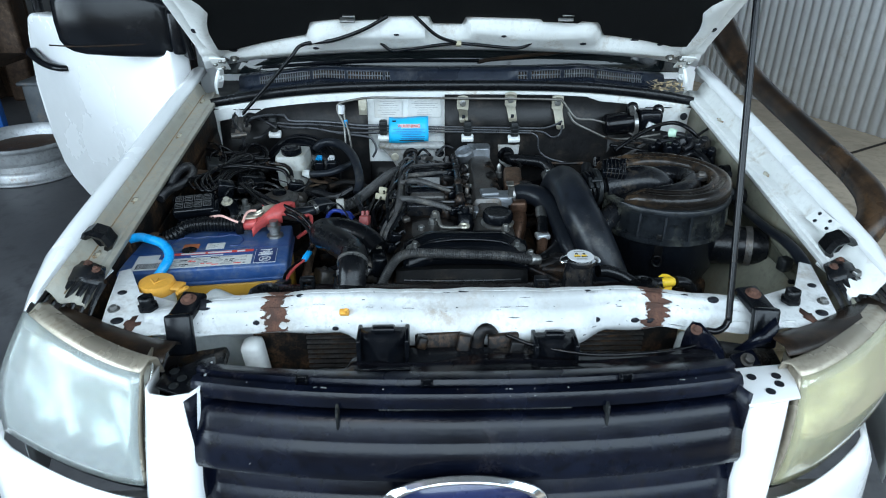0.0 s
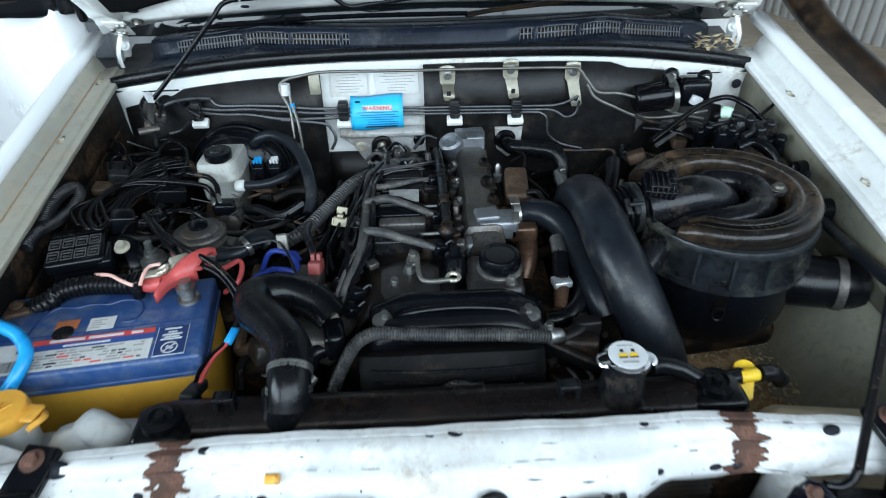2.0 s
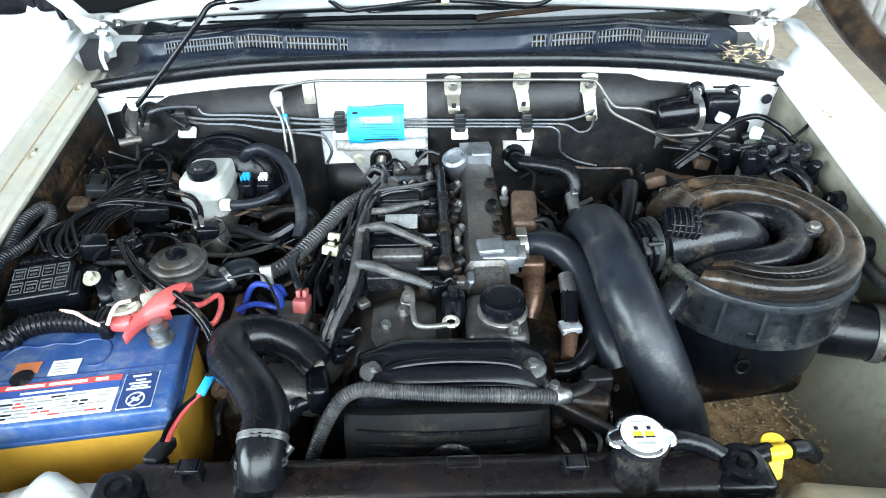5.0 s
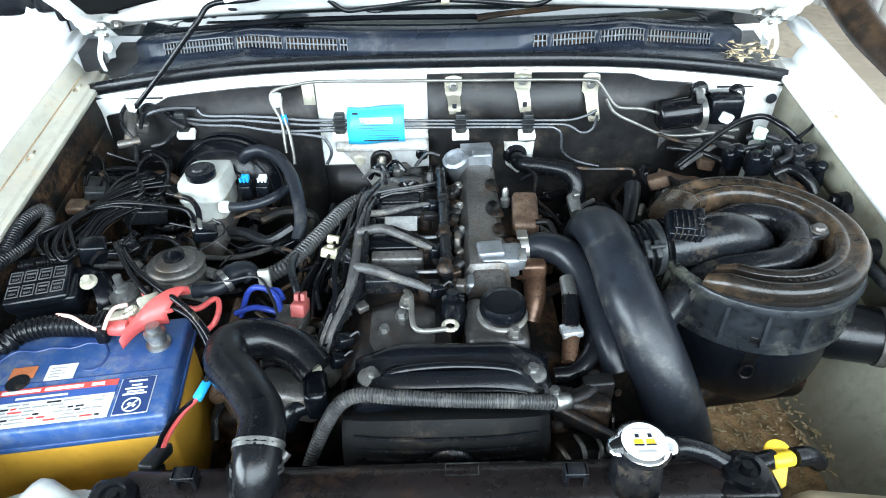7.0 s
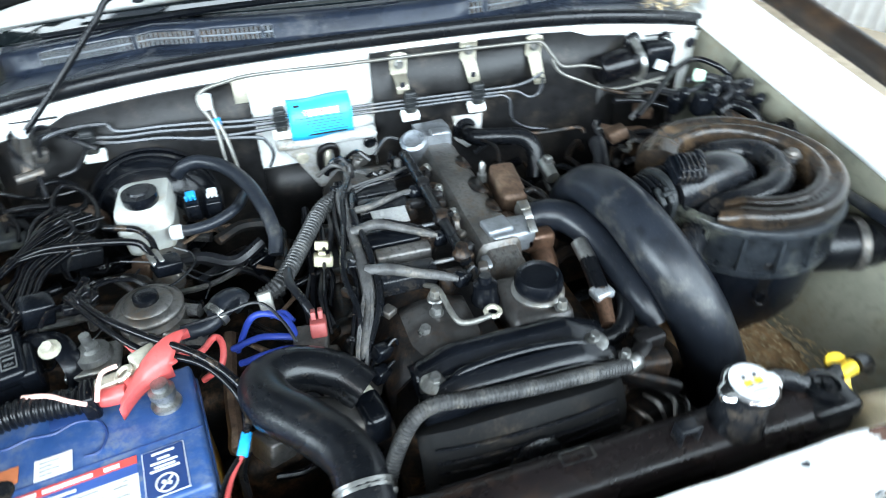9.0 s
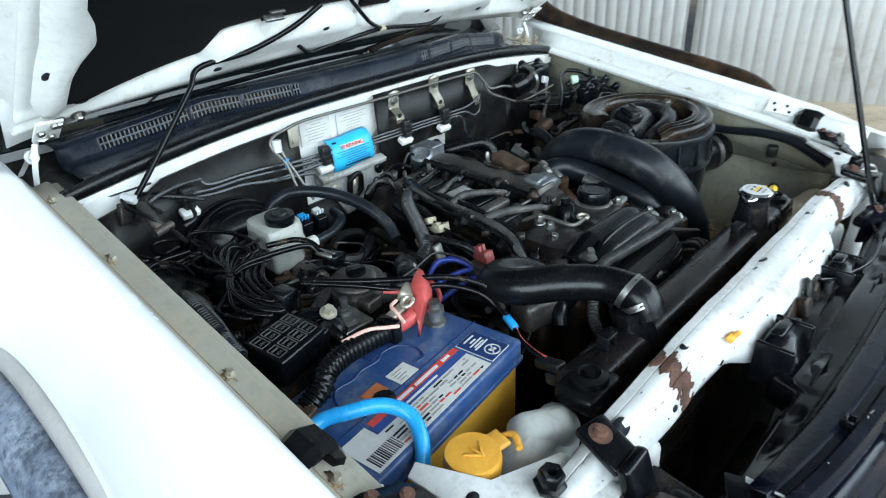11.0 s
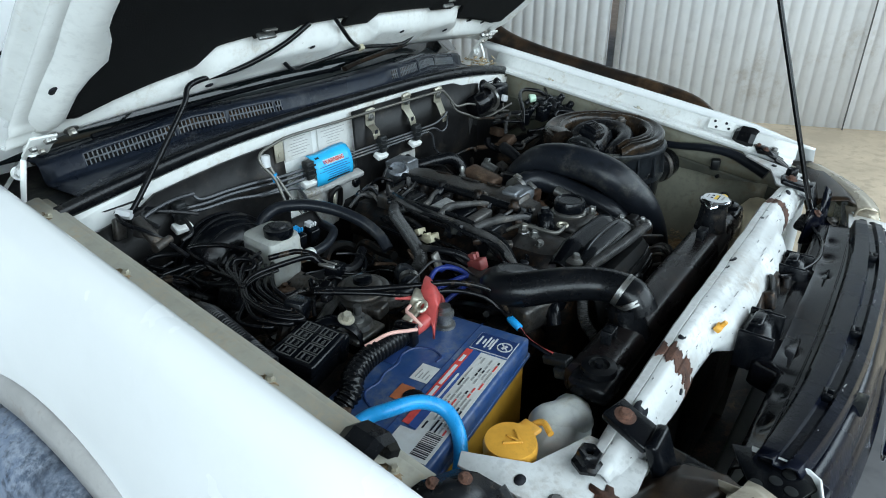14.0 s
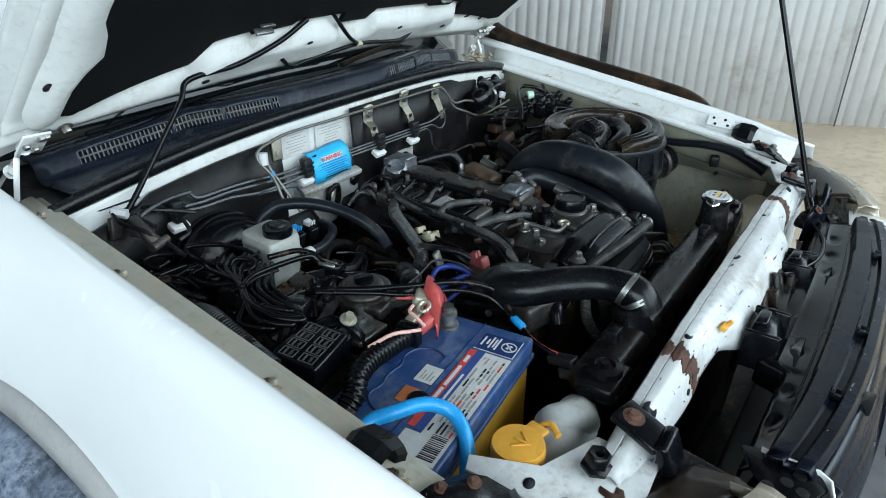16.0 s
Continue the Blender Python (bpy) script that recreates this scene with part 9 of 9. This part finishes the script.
solo("clear_clip", bm, M_PALEPIPE, "cloudy white plastic wiring clip", "clip")
vs = thing("vacuum_switch", V(-0.197, 1.148, 0.930), "grey vacuum switches with a pink plug", "switch")
bm = B()
box(bm, V(-0.192, 1.123, 0.965), (0.042, 0.05, 0.03), (5, 0, -10), 0.005)
box(bm, V(-0.180, 1.110, 0.950), (0.04, 0.03, 0.025), (5, 0, -10), 0.005)
part("switch_body", bm, M_ALUDULL, vs, "grey switch bodies")
bm = B()
box(bm, V(-0.179, 1.135, 0.985), (0.020, 0.032, 0.020), (-20, 0, -6), 0.003)
box(bm, V(-0.183, 1.142, 0.992), (0.006, 0.014, 0.022), (-20, 0, -6), 0.001)
box(bm, V(-0.174, 1.142, 0.992), (0.006, 0.014, 0.022), (-20, 0, -6), 0.001)
part("pink_plug", bm, M_PINK, vs, "faded pink plug")
part("plug_lead", tube(B(), [V(-0.182, 1.149, 0.990), V(-0.191, 1.172, 1.000), V(-0.202, 1.212, 1.000), V(-0.198, 1.260, 0.990), V(-0.183, 1.273, 0.985)], 0.006, 8, 7), M_CONDUIT, vs, "dusty sleeved lead")
part("white_wire", tube(B(), [V(-0.333, 1.177, 0.995), V(-0.288, 1.178, 1.000), V(-0.252, 1.181, 1.005), V(-0.234, 1.170, 1.003), V(-0.218, 1.143, 0.995), V(-0.209, 1.124, 0.980), V(-0.206, 1.118, 0.970)], 0.0022, 6, 7), M_CONDUIT, vs, "thin grey wire")

# loops of added black cable
lo = thing("cable_bundle", V(-0.598, 1.321, 0.960), "untidy bundle of added black cables", "cables")
runs = [
    [V(-0.429, 1.392, 1.035), V(-0.482, 1.368, 1.040), V(-0.527, 1.313, 1.042), V(-0.547, 1.280, 1.040), V(-0.579, 1.251, 1.036), V(-0.558, 1.214, 1.030), V(-0.550, 1.230, 1.028), V(-0.526, 1.287, 1.030), V(-0.518, 1.325, 1.034), V(-0.479, 1.369, 1.034)],
    [V(-0.446, 1.404, 1.035), V(-0.491, 1.376, 1.040), V(-0.525, 1.316, 1.042), V(-0.545, 1.280, 1.040), V(-0.561, 1.239, 1.036), V(-0.537, 1.200, 1.030), V(-0.529, 1.216, 1.028), V(-0.519, 1.278, 1.030), V(-0.510, 1.317, 1.034), V(-0.470, 1.364, 1.034)],
    [V(-0.463, 1.416, 1.035), V(-0.499, 1.383, 1.040), V(-0.523, 1.320, 1.042), V(-0.543, 1.280, 1.040), V(-0.543, 1.227, 1.036), V(-0.521, 1.197, 1.030), V(-0.513, 1.212, 1.028), V(-0.512, 1.269, 1.030), V(-0.502, 1.309, 1.034), V(-0.460, 1.358, 1.034)],
    [V(-0.481, 1.428, 1.035), V(-0.507, 1.391, 1.040), V(-0.521, 1.323, 1.042), V(-0.542, 1.279, 1.040), V(-0.536, 1.238, 1.036), V(-0.515, 1.207, 1.030), V(-0.506, 1.223, 1.028), V(-0.504, 1.260, 1.030), V(-0.495, 1.300, 1.034), V(-0.451, 1.352, 1.034)],
    [V(-0.499, 1.440, 1.035), V(-0.516, 1.398, 1.040), V(-0.518, 1.326, 1.042), V(-0.540, 1.279, 1.040), V(-0.531, 1.252, 1.036), V(-0.512, 1.223, 1.030), V(-0.503, 1.239, 1.028), V(-0.497, 1.251, 1.030), V(-0.487, 1.292, 1.034), V(-0.442, 1.347, 1.034)],
    [V(-0.527, 1.313, 1.042), V(-0.493, 1.331, 1.040), V(-0.444, 1.332, 1.036), V(-0.391, 1.326, 1.030), V(-0.376, 1.320, 1.020), V(-0.369, 1.307, 1.012)],
    [V(-0.526, 1.310, 1.042), V(-0.493, 1.321, 1.040), V(-0.451, 1.323, 1.034)],
    [V(-0.494, 1.412, 1.030), V(-0.503, 1.458, 1.036), V(-0.492, 1.491, 1.040), V(-0.456, 1.457, 1.040), V(-0.439, 1.413, 1.036), V(-0.443, 1.374, 1.030), V(-0.475, 1.382, 1.026)],
    [V(-0.428, 1.373, 1.030), V(-0.405, 1.364, 1.030), V(-0.385, 1.353, 1.030), V(-0.370, 1.335, 1.024), V(-0.365, 1.320, 1.012)],
    [V(-0.642, 1.534, 1.030), V(-0.594, 1.496, 1.040), V(-0.567, 1.460, 1.034), V(-0.561, 1.422, 1.020)],
    [V(-0.645, 1.505, 1.020), V(-0.603, 1.481, 1.030), V(-0.570, 1.448, 1.030), V(-0.543, 1.422, 1.020)],
    [V(-0.579, 1.477, 1.020), V(-0.547, 1.480, 1.020), V(-0.508, 1.474, 1.020)],
    [V(-0.588, 1.423, 1.020), V(-0.587, 1.448, 1.030), V(-0.565, 1.448, 1.034), V(-0.546, 1.424, 1.030), V(-0.541, 1.394, 1.020)],
    [V(-0.500, 1.376, 1.030), V(-0.489, 1.386, 1.040), V(-0.476, 1.388, 1.044), V(-0.463, 1.368, 1.042), V(-0.472, 1.357, 1.036), V(-0.491, 1.371, 1.034)],
]
for k, pts in enumerate(runs):
    part("cable", tube(B(), pts, 0.0028 + 0.0010 * (k % 3), 8, 8), M_CABLE, lo, "glossy black cable")
for p, mt, s in ((V(-0.369, 1.304, 1.012), M_STEEL, (0.010, 0.030, 0.008)), (V(-0.362, 1.307, 1.012), M_STEEL, (0.008, 0.030, 0.008)), (V(-0.354, 1.301, 1.000), M_PLASTIC, (0.036, 0.026, 0.022)), (V(-0.496, 1.233, 1.020), M_PLASTIC, (0.036, 0.030, 0.034)), (V(-0.575, 1.447, 1.000), M_GREYDUST, (0.060, 0.050, 0.020)), (V(-0.603, 1.403, 0.990), M_RUSTSTEEL, (0.040, 0.030, 0.016)), (V(-0.484, 1.388, 0.985), M_PLASTIC2, (0.070, 0.034, 0.030))):
    part("joint", box(B(), p, s, (10, 15, 25), 0.004), mt, lo, "taped joint")
tape = B()
rt = random.Random(8)
cen = [V(-0.441, 1.247, 1.030), V(-0.525, 1.310, 1.044), V(-0.448, 1.220, 1.022)]
for k in range(7):
    q = cen[0].lerp(cen[2], k / 6) + V(rt.uniform(-0.008, 0.008), rt.uniform(-0.006, 0.006), rt.uniform(-0.004, 0.008))
    box(tape, q, (rt.uniform(0.016, 0.028), rt.uniform(0.010, 0.018), rt.uniform(0.006, 0.012)), (rt.uniform(-40, 40), rt.uniform(-40, 40), rt.uniform(0, 90)), 0.002)
part("crumpled_tape", tape, M_CABLE, lo, "crumpled glossy black tape round a joint")
part("cable_tie", tube(B(), [cen[1] + V(0.006 * math.cos(g), 0, 0.006 * math.sin(g)) for g in np.linspace(0, 2 * math.pi, 9)], 0.0012, 5, 2), M_CABLE, lo, "thin black cable tie")
# a nest of thin added wires
rw = random.Random(63)
for k in range(12):
    c = V(rw.uniform(-0.57, -0.30), rw.uniform(1.20, 1.46), rw.uniform(0.975, 1.022))
    c.y = min(c.y, 1.31) if c.x > -0.44 else c.y
    h, pts = rw.uniform(0, 6.28), [c]
    turn = rw.choice((-1, 1)) * rw.uniform(0.25, 0.75)
    for j in range(rw.randint(4, 8)):
        h += turn + rw.uniform(-0.35, 0.35)
        q = pts[-1] + V(math.cos(h), math.sin(h), 0) * rw.uniform(0.018, 0.034)
        pts.append(V(min(max(q.x, -0.59), -0.24), min(max(q.y, 1.17), 1.31 if q.x > -0.44 else 1.48), min(max(q.z + rw.uniform(-0.012, 0.012), 0.965), 1.030)))
    part("thin_wire", tube(B(), pts, rw.choice((0.0013, 0.0017, 0.0022, 0.003)), 6, 6), rw.choice((M_CABLE, M_CABLE, M_CABLE, M_RUBBER, M_CONDUIT)), lo, "thin black wire")
# dark holes and plugs in the right-hand inner wing
for k, (y, z, r) in enumerate(((1.08, 0.93, 0.006), (1.02, 0.90, 0.007), (0.96, 0.925, 0.005), (0.93, 0.86, 0.008), (1.06, 0.84, 0.006), (0.99, 0.80, 0.009), (1.30, 1.02, 0.007), (1.40, 1.035, 0.006), (1.22, 1.0, 0.005), (0.88, 0.90, 0.006))):
    dz = rail(y) - z
    d = 0.643 - 0.008 * min(max(dz - 0.06, 0), 0.10) / 0.10 - 0.02 * min(max(dz - 0.16, 0), 0.10) / 0.10
    bm = lathe(B(), (CX + d - 0.004, y, z), (-1, 0, 0.12), [(r, -0.008), (r, 0.004), (r * 0.6, 0.006), (0.001, 0.006)], 12)
    part("wing_plug", bm, M_RUBBER if k % 3 else M_INK, wing_r, "black rubber plug in the inner wing")
solo("wing_conduit", tube(B(), [V(-0.604, 1.205, 1.038), V(-0.603, 1.255, 1.050), V(-0.600, 1.290, 1.050), V(-0.596, 1.310, 1.044), V(-0.586, 1.300, 1.037), V(-0.586, 1.272, 1.030), V(-0.593, 1.236, 1.030), V(-0.604, 1.190, 1.034), V(-0.608, 1.150, 1.030)], 0.010, 10, 8, ribs=0.0045), M_CONDUIT, "looped corrugated conduit beside the inner wing", "conduit")
solo("lower_conduit", tube(B(), [V(-0.683, 1.213, 0.980), V(-0.637, 1.228, 0.990), V(-0.595, 1.245, 0.990), V(-0.559, 1.254, 0.985)], 0.0095, 10, 8, ribs=0.0045), M_CONDUIT, "corrugated conduit behind the fuse box", "conduit")
# brake proportioning valve on the left inner wing
pv = thing("brake_valve", V(-0.552, 1.571, 1.020), "zinc brake valve on a folded bracket", "valve")
bm = B()
box(bm, V(-0.528, 1.546, 1.070), (0.036, 0.022, 0.022), (0, 20, 20), 0.004)
box(bm, V(-0.554, 1.577, 1.075), (0.022, 0.010, 0.036), (0, 10, 20), 0.003)
part("valve_bracket", bm, M_ALUDULL, pv, "folded zinc bracket")
bm = B()
cyl(bm, V(-0.532, 1.502, 1.055), V(-0.534, 1.555, 1.090), 0.010, 0.009, 12, 0.002)
cyl(bm, V(-0.547, 1.493, 1.060), V(-0.512, 1.507, 1.060), 0.007, seg=10)
part("valve_body", bm, M_ALUDULL, pv, "steel valve body")
for pts in ([V(-0.551, 1.583, 1.100), V(-0.555, 1.556, 1.090), V(-0.540, 1.519, 1.080), V(-0.521, 1.503, 1.060), V(-0.510, 1.467, 1.040)], [V(-0.515, 1.528, 1.075), V(-0.519, 1.566, 1.085), V(-0.499, 1.577, 1.085), V(-0.466, 1.550, 1.080), V(-0.438, 1.535, 1.070)], [V(-0.519, 1.551, 1.075), V(-0.530, 1.579, 1.085), V(-0.522, 1.597, 1.090), V(-0.495, 1.583, 1.088), V(-0.474, 1.575, 1.080)], [V(-0.494, 1.504, 1.050), V(-0.470, 1.511, 1.055), V(-0.458, 1.547, 1.065)]):
    part("valve_pipe", tube(B(), pts, 0.0035, 7, 7), M_CONDUIT, pv, "thin dark pipe")
part("joint_nut", cyl(B(), V(-0.549, 1.583, 1.100), V(-0.536, 1.564, 1.095), 0.008, seg=6), M_INKWHITE, pv, "white pipe joint")

# ---- chassis rails, added dark boxes and dirt deep in the bay ----
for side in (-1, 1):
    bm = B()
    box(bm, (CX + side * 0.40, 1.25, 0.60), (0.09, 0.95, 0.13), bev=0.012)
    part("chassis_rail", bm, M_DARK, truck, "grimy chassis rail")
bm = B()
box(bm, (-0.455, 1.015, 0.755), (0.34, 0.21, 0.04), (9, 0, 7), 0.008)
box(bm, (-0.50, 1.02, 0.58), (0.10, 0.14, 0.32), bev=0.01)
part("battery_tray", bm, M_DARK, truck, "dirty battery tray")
# plain near-black boxes added to fill the gaps under the parts
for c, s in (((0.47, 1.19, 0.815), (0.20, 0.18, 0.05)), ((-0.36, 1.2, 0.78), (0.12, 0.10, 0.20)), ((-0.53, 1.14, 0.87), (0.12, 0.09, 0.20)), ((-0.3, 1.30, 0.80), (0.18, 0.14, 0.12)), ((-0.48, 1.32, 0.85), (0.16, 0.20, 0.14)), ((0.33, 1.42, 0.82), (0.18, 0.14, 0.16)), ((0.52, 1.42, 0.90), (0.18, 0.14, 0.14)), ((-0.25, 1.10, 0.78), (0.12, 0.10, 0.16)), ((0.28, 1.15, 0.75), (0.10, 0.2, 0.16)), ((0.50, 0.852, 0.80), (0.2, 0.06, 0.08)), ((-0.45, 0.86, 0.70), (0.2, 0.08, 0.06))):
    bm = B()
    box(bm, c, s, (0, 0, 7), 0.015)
    part("filler_box", bm, M_DARK, truck, "plain grimy dark box added below the parts")
rows = []
rd = random.Random(3)
for x in np.linspace(0.36, 0.545, 9):
    rows.append([V(x, y, 0.775 + 0.10 * max(x - 0.58, 0) / 0.08 + 0.006 * rd.random()) for y in np.linspace(0.90, 1.30, 14)])
# the ledge is the wing's own painted metal, its lit look put into the colour
part("wing_ledge", loft(B(), [[V(x, y, 0.777 + 0.12 * max(x - 0.57, 0) / 0.08 + 0.004 * math.sin(y * 30 + x * 40)) for y in np.linspace(0.84, 1.32, 14)] for x in np.linspace(0.535, 0.668, 9)]), M_OLIVE, truck, "grey-green pressed ledge of the inner wing", solid=0.004)
dirt = part("dirt_ledge", loft(B(), rows), M_DIRT, truck, "ledge covered in dry brown dirt", solid=0.01)
bm = B()
for i in range(260):
    x, y = rd.uniform(0.42, 0.58), rd.uniform(0.98, 1.16)
    a = rd.uniform(0, math.pi)
    p = V(x, y, 0.786 + rd.random() * 0.006)
    d, e = V(math.cos(a), math.sin(a), rd.uniform(-0.3, 0.3)) * rd.uniform(0.003, 0.008), V(-math.sin(a), math.cos(a), rd.uniform(-0.2, 0.4)) * rd.uniform(0.0015, 0.003)
    bm.faces.new([bm.verts.new(q) for q in (p - d, p + e, p + d, p - e)])
lt = solo("leaf_litter", bm, M_LEAF, "dry leaf litter and chaff on the ledge", "leaf litter", kind="stuff", solid=0.0006)
# leaves in the right-hand hinge corner
bm = B()
for i in range(60):
    p = V(rd.uniform(0.57, 0.66), rd.uniform(1.63, 1.70), 1.135 + rd.random() * 0.02)
    a = rd.uniform(0, math.pi)
    d, e = V(math.cos(a), math.sin(a), rd.uniform(-0.5, 0.5)) * rd.uniform(0.006, 0.014), V(-math.sin(a), math.cos(a), rd.uniform(-0.3, 0.5)) * rd.uniform(0.002, 0.005)
    bm.faces.new([bm.verts.new(q) for q in (p - d, p + e, p + d, p - e)])
solo("hinge_leaves", bm, M_LEAF, "dry leaves gathered beside the hinge", "leaf litter", kind="stuff", solid=0.0006)

# ---- the shed behind the door ----
rim = thing("spare_rim", (-2.78, 4.15, 0.004), "bare silver truck rim lying on the floor", "wheel rim")
bm = lathe(B(), (-2.78, 4.15, 0.004), (0, 0, 1), [(0.295, 0.0), (0.330, 0.002), (0.337, 0.008), (0.336, 0.020), (0.316, 0.028), (0.311, 0.060), (0.306, 0.074), (0.292, 0.084), (0.290, 0.120), (0.302, 0.130), (0.309, 0.150), (0.309, 0.185), (0.317, 0.212), (0.334, 0.220), (0.341, 0.232), (0.340, 0.245), (0.331, 0.249), (0.318, 0.236), (0.302, 0.19), (0.284, 0.12), (0.20, 0.11), (0.08, 0.10)], 64)
part("rim_barrel", bm, M_WHEELSTEEL, rim, "silver rim barrel with rusty inside")
bm = lathe(B(), (-2.78, 4.15, 0.12), (0, 0, 1), [(0.284, 0.06), (0.272, 0.012), (0.10, 0.004)], 40)
part("rusty_inside", bm, M_RUSTSTEEL, rim, "rusty inner face")


def upright(x, y):
    t = thing("racking_upright", (x, y, 0.004), "blue punched steel racking upright", "racking", "racking uprights")
    part("post", box(B(), (x, y, 1.3), (0.10, 0.07, 2.59), bev=0.006), M_RACK, t, "blue post")
    for i in range(26):
        for dx in (-0.024, 0.024):
            part("slot", box(B(), (x + dx, y - 0.0352, 0.2 + i * 0.075 + (0.02 if dx > 0 else 0)), (0.012, 0.003, 0.028), bev=0), M_INK, t)
    return t


upright(-3.42, 4.9)
upright(-4.9, 4.9)
for z in (0.55, 1.15, 1.9):
    bm = box(B(), (-4.16, 5.15, z), (1.6, 0.55, 0.04), bev=0.006)
    solo("shelf_board", bm, M_SHELFJUNK, "dark shelf board on the racking", "shelf", "racking shelves")
for x, y, z, w, d, h in ((-3.05, 5.3, 0.004, 0.55, 0.42, 0.38), (-2.45, 5.5, 0.004, 0.5, 0.42, 0.30)):
    t = thing("storage_tub", (x, y, z), "grey plastic storage tub on the floor", "tub", "storage tubs")
    part("tub_body", box(B(), (x, y, z + h / 2), (w * 0.92, d * 0.92, h), bev=0.03), M_TUB, t, "grey tub")
    part("tub_lid", box(B(), (x, y, z + h), (w, d, 0.03), bev=0.012), M_TUB, t, "tub lid")
bm = B()
box(bm, (-3.5, 5.15, 1.37), (0.30, 0.12, 0.40), (0, 0, 0), 0.02)
tc2 = thing("tool_case", (-3.5, 5.15, 1.17), "teal power tool case standing on a shelf", "tool case")
part("case_shell", bm, M_TOOLBOX, tc2, "teal case shell")
for i in range(5):
    part("case_bar", box(B(), (-3.56, 5.088, 1.29 + i * 0.04), (0.04, 0.003, 0.02), (0, 0, 0), 0), M_INKWHITE, tc2)
rk = random.Random(9)
for i in range(18):
    x, y, z = -2.0 - rk.random() * 2.6, 5.6 + rk.random() * 0.9, 0.004
    h = rk.uniform(0.4, 1.7)
    w = rk.uniform(0.2, 0.5)
    bm = B()
    box(bm, (x, y, h / 2), (w, 0.35, h), (0, 0, rk.uniform(-15, 15)), 0.03)
    cyl(bm, (x, y - 0.1, h), (x + 0.05, y - 0.1, h + 0.12), 0.05, seg=10)
    solo("stacked_part", bm, rk.choice((M_SHELFJUNK, M_DARK, M_CAST, M_RUSTSTEEL)), "dark stacked workshop part against the wall", "workshop part", "stacked parts")

# ---- looped vacuum tubes beside the servo ----
for pts in ([V(-0.544, 1.489, 0.990), V(-0.501, 1.475, 1.000), V(-0.473, 1.485, 1.005), V(-0.478, 1.523, 1.010), V(-0.510, 1.554, 1.015), V(-0.538, 1.551, 1.015), V(-0.535, 1.513, 1.012), V(-0.509, 1.478, 1.010), V(-0.476, 1.470, 1.000), V(-0.441, 1.441, 0.985)],
            [V(-0.613, 1.467, 0.985), V(-0.612, 1.491, 1.000), V(-0.578, 1.491, 1.005), V(-0.530, 1.478, 1.008), V(-0.491, 1.474, 1.012), V(-0.463, 1.433, 1.010), V(-0.463, 1.399, 1.008), V(-0.493, 1.396, 1.006), V(-0.517, 1.425, 1.008), V(-0.514, 1.458, 1.010), V(-0.485, 1.461, 1.012)],
            [V(-0.670, 1.546, 1.000), V(-0.654, 1.578, 1.010), V(-0.620, 1.551, 1.008), V(-0.596, 1.511, 1.000), V(-0.589, 1.476, 0.985)]):
    solo("vacuum_tube", tube(B(), pts, 0.0044, 9, 7), M_RUBBER, "looped thin black vacuum tube by the servo", "tube", "looped vacuum tubes")

# ---- greasy pipework low in the bay ----
low = thing("lower_pipework", (-0.32, 1.28, 0.86), "greasy brown-stained pipes and hoses low in the bay", "pipework")
rp = random.Random(77)
ZONES = ((-0.52, -0.20, 1.18, 1.50, 0.88, 0.98, 34), (-0.30, -0.12, 1.02, 1.22, 0.86, 0.96, 14), (0.17, 0.42, 1.30, 1.55, 0.86, 0.98, 18), (0.14, 0.26, 0.98, 1.22, 0.84, 0.94, 10), (0.40, 0.62, 1.34, 1.56, 0.96, 1.04, 12), (-0.60, -0.46, 1.22, 1.55, 0.92, 1.03, 12))
for x0, x1, y0, y1, z0, z1, count in ZONES:
    for k in range(count):
        p = V(rp.uniform(x0, x1), rp.uniform(y0, y1), rp.uniform(z0, z1))
        pts = [p]
        h = rp.uniform(0, 2 * math.pi)
        for j in range(rp.randint(3, 5)):
            h += rp.uniform(-0.9, 0.9)
            q = pts[-1] + V(math.cos(h) * 0.045, math.sin(h) * 0.045, rp.uniform(-0.03, 0.02))
            pts.append(V(min(max(q.x, x0), x1), min(max(q.y, y0), y1), min(max(q.z, z0 - 0.05), z1)))
        part("hose_run", tube(B(), pts, rp.choice((0.003, 0.0045, 0.006, 0.009)), 7, 5), rp.choice((M_CABLE, M_RUBBER, M_DARK, M_DARK, M_CAST, M_RUSTSTEEL, M_CONDUIT, M_LOOM)), low, "")
    for k in range(count // 3):
        p = V(rp.uniform(x0, x1), rp.uniform(y0, y1), rp.uniform(z0 - 0.04, z1 - 0.03))
        w = rp.uniform(0.015, 0.04)
        bm = box(B(), p, (w, w * rp.uniform(0.6, 1.4), w * rp.uniform(0.5, 1.0)), (rp.uniform(-25, 25), rp.uniform(-25, 25), rp.uniform(0, 90)), 0.004)
        if rp.random() < 0.5:
            hexbolt(bm, p + V(0, 0, w * 0.4), (0, -0.3, 1), 0.006, 0.007, 1.4)
        part("greasy_fitting", bm, rp.choice((M_DARK, M_CAST, M_RUSTSTEEL, M_PLASTIC, M_ALUDULL)), low, "")
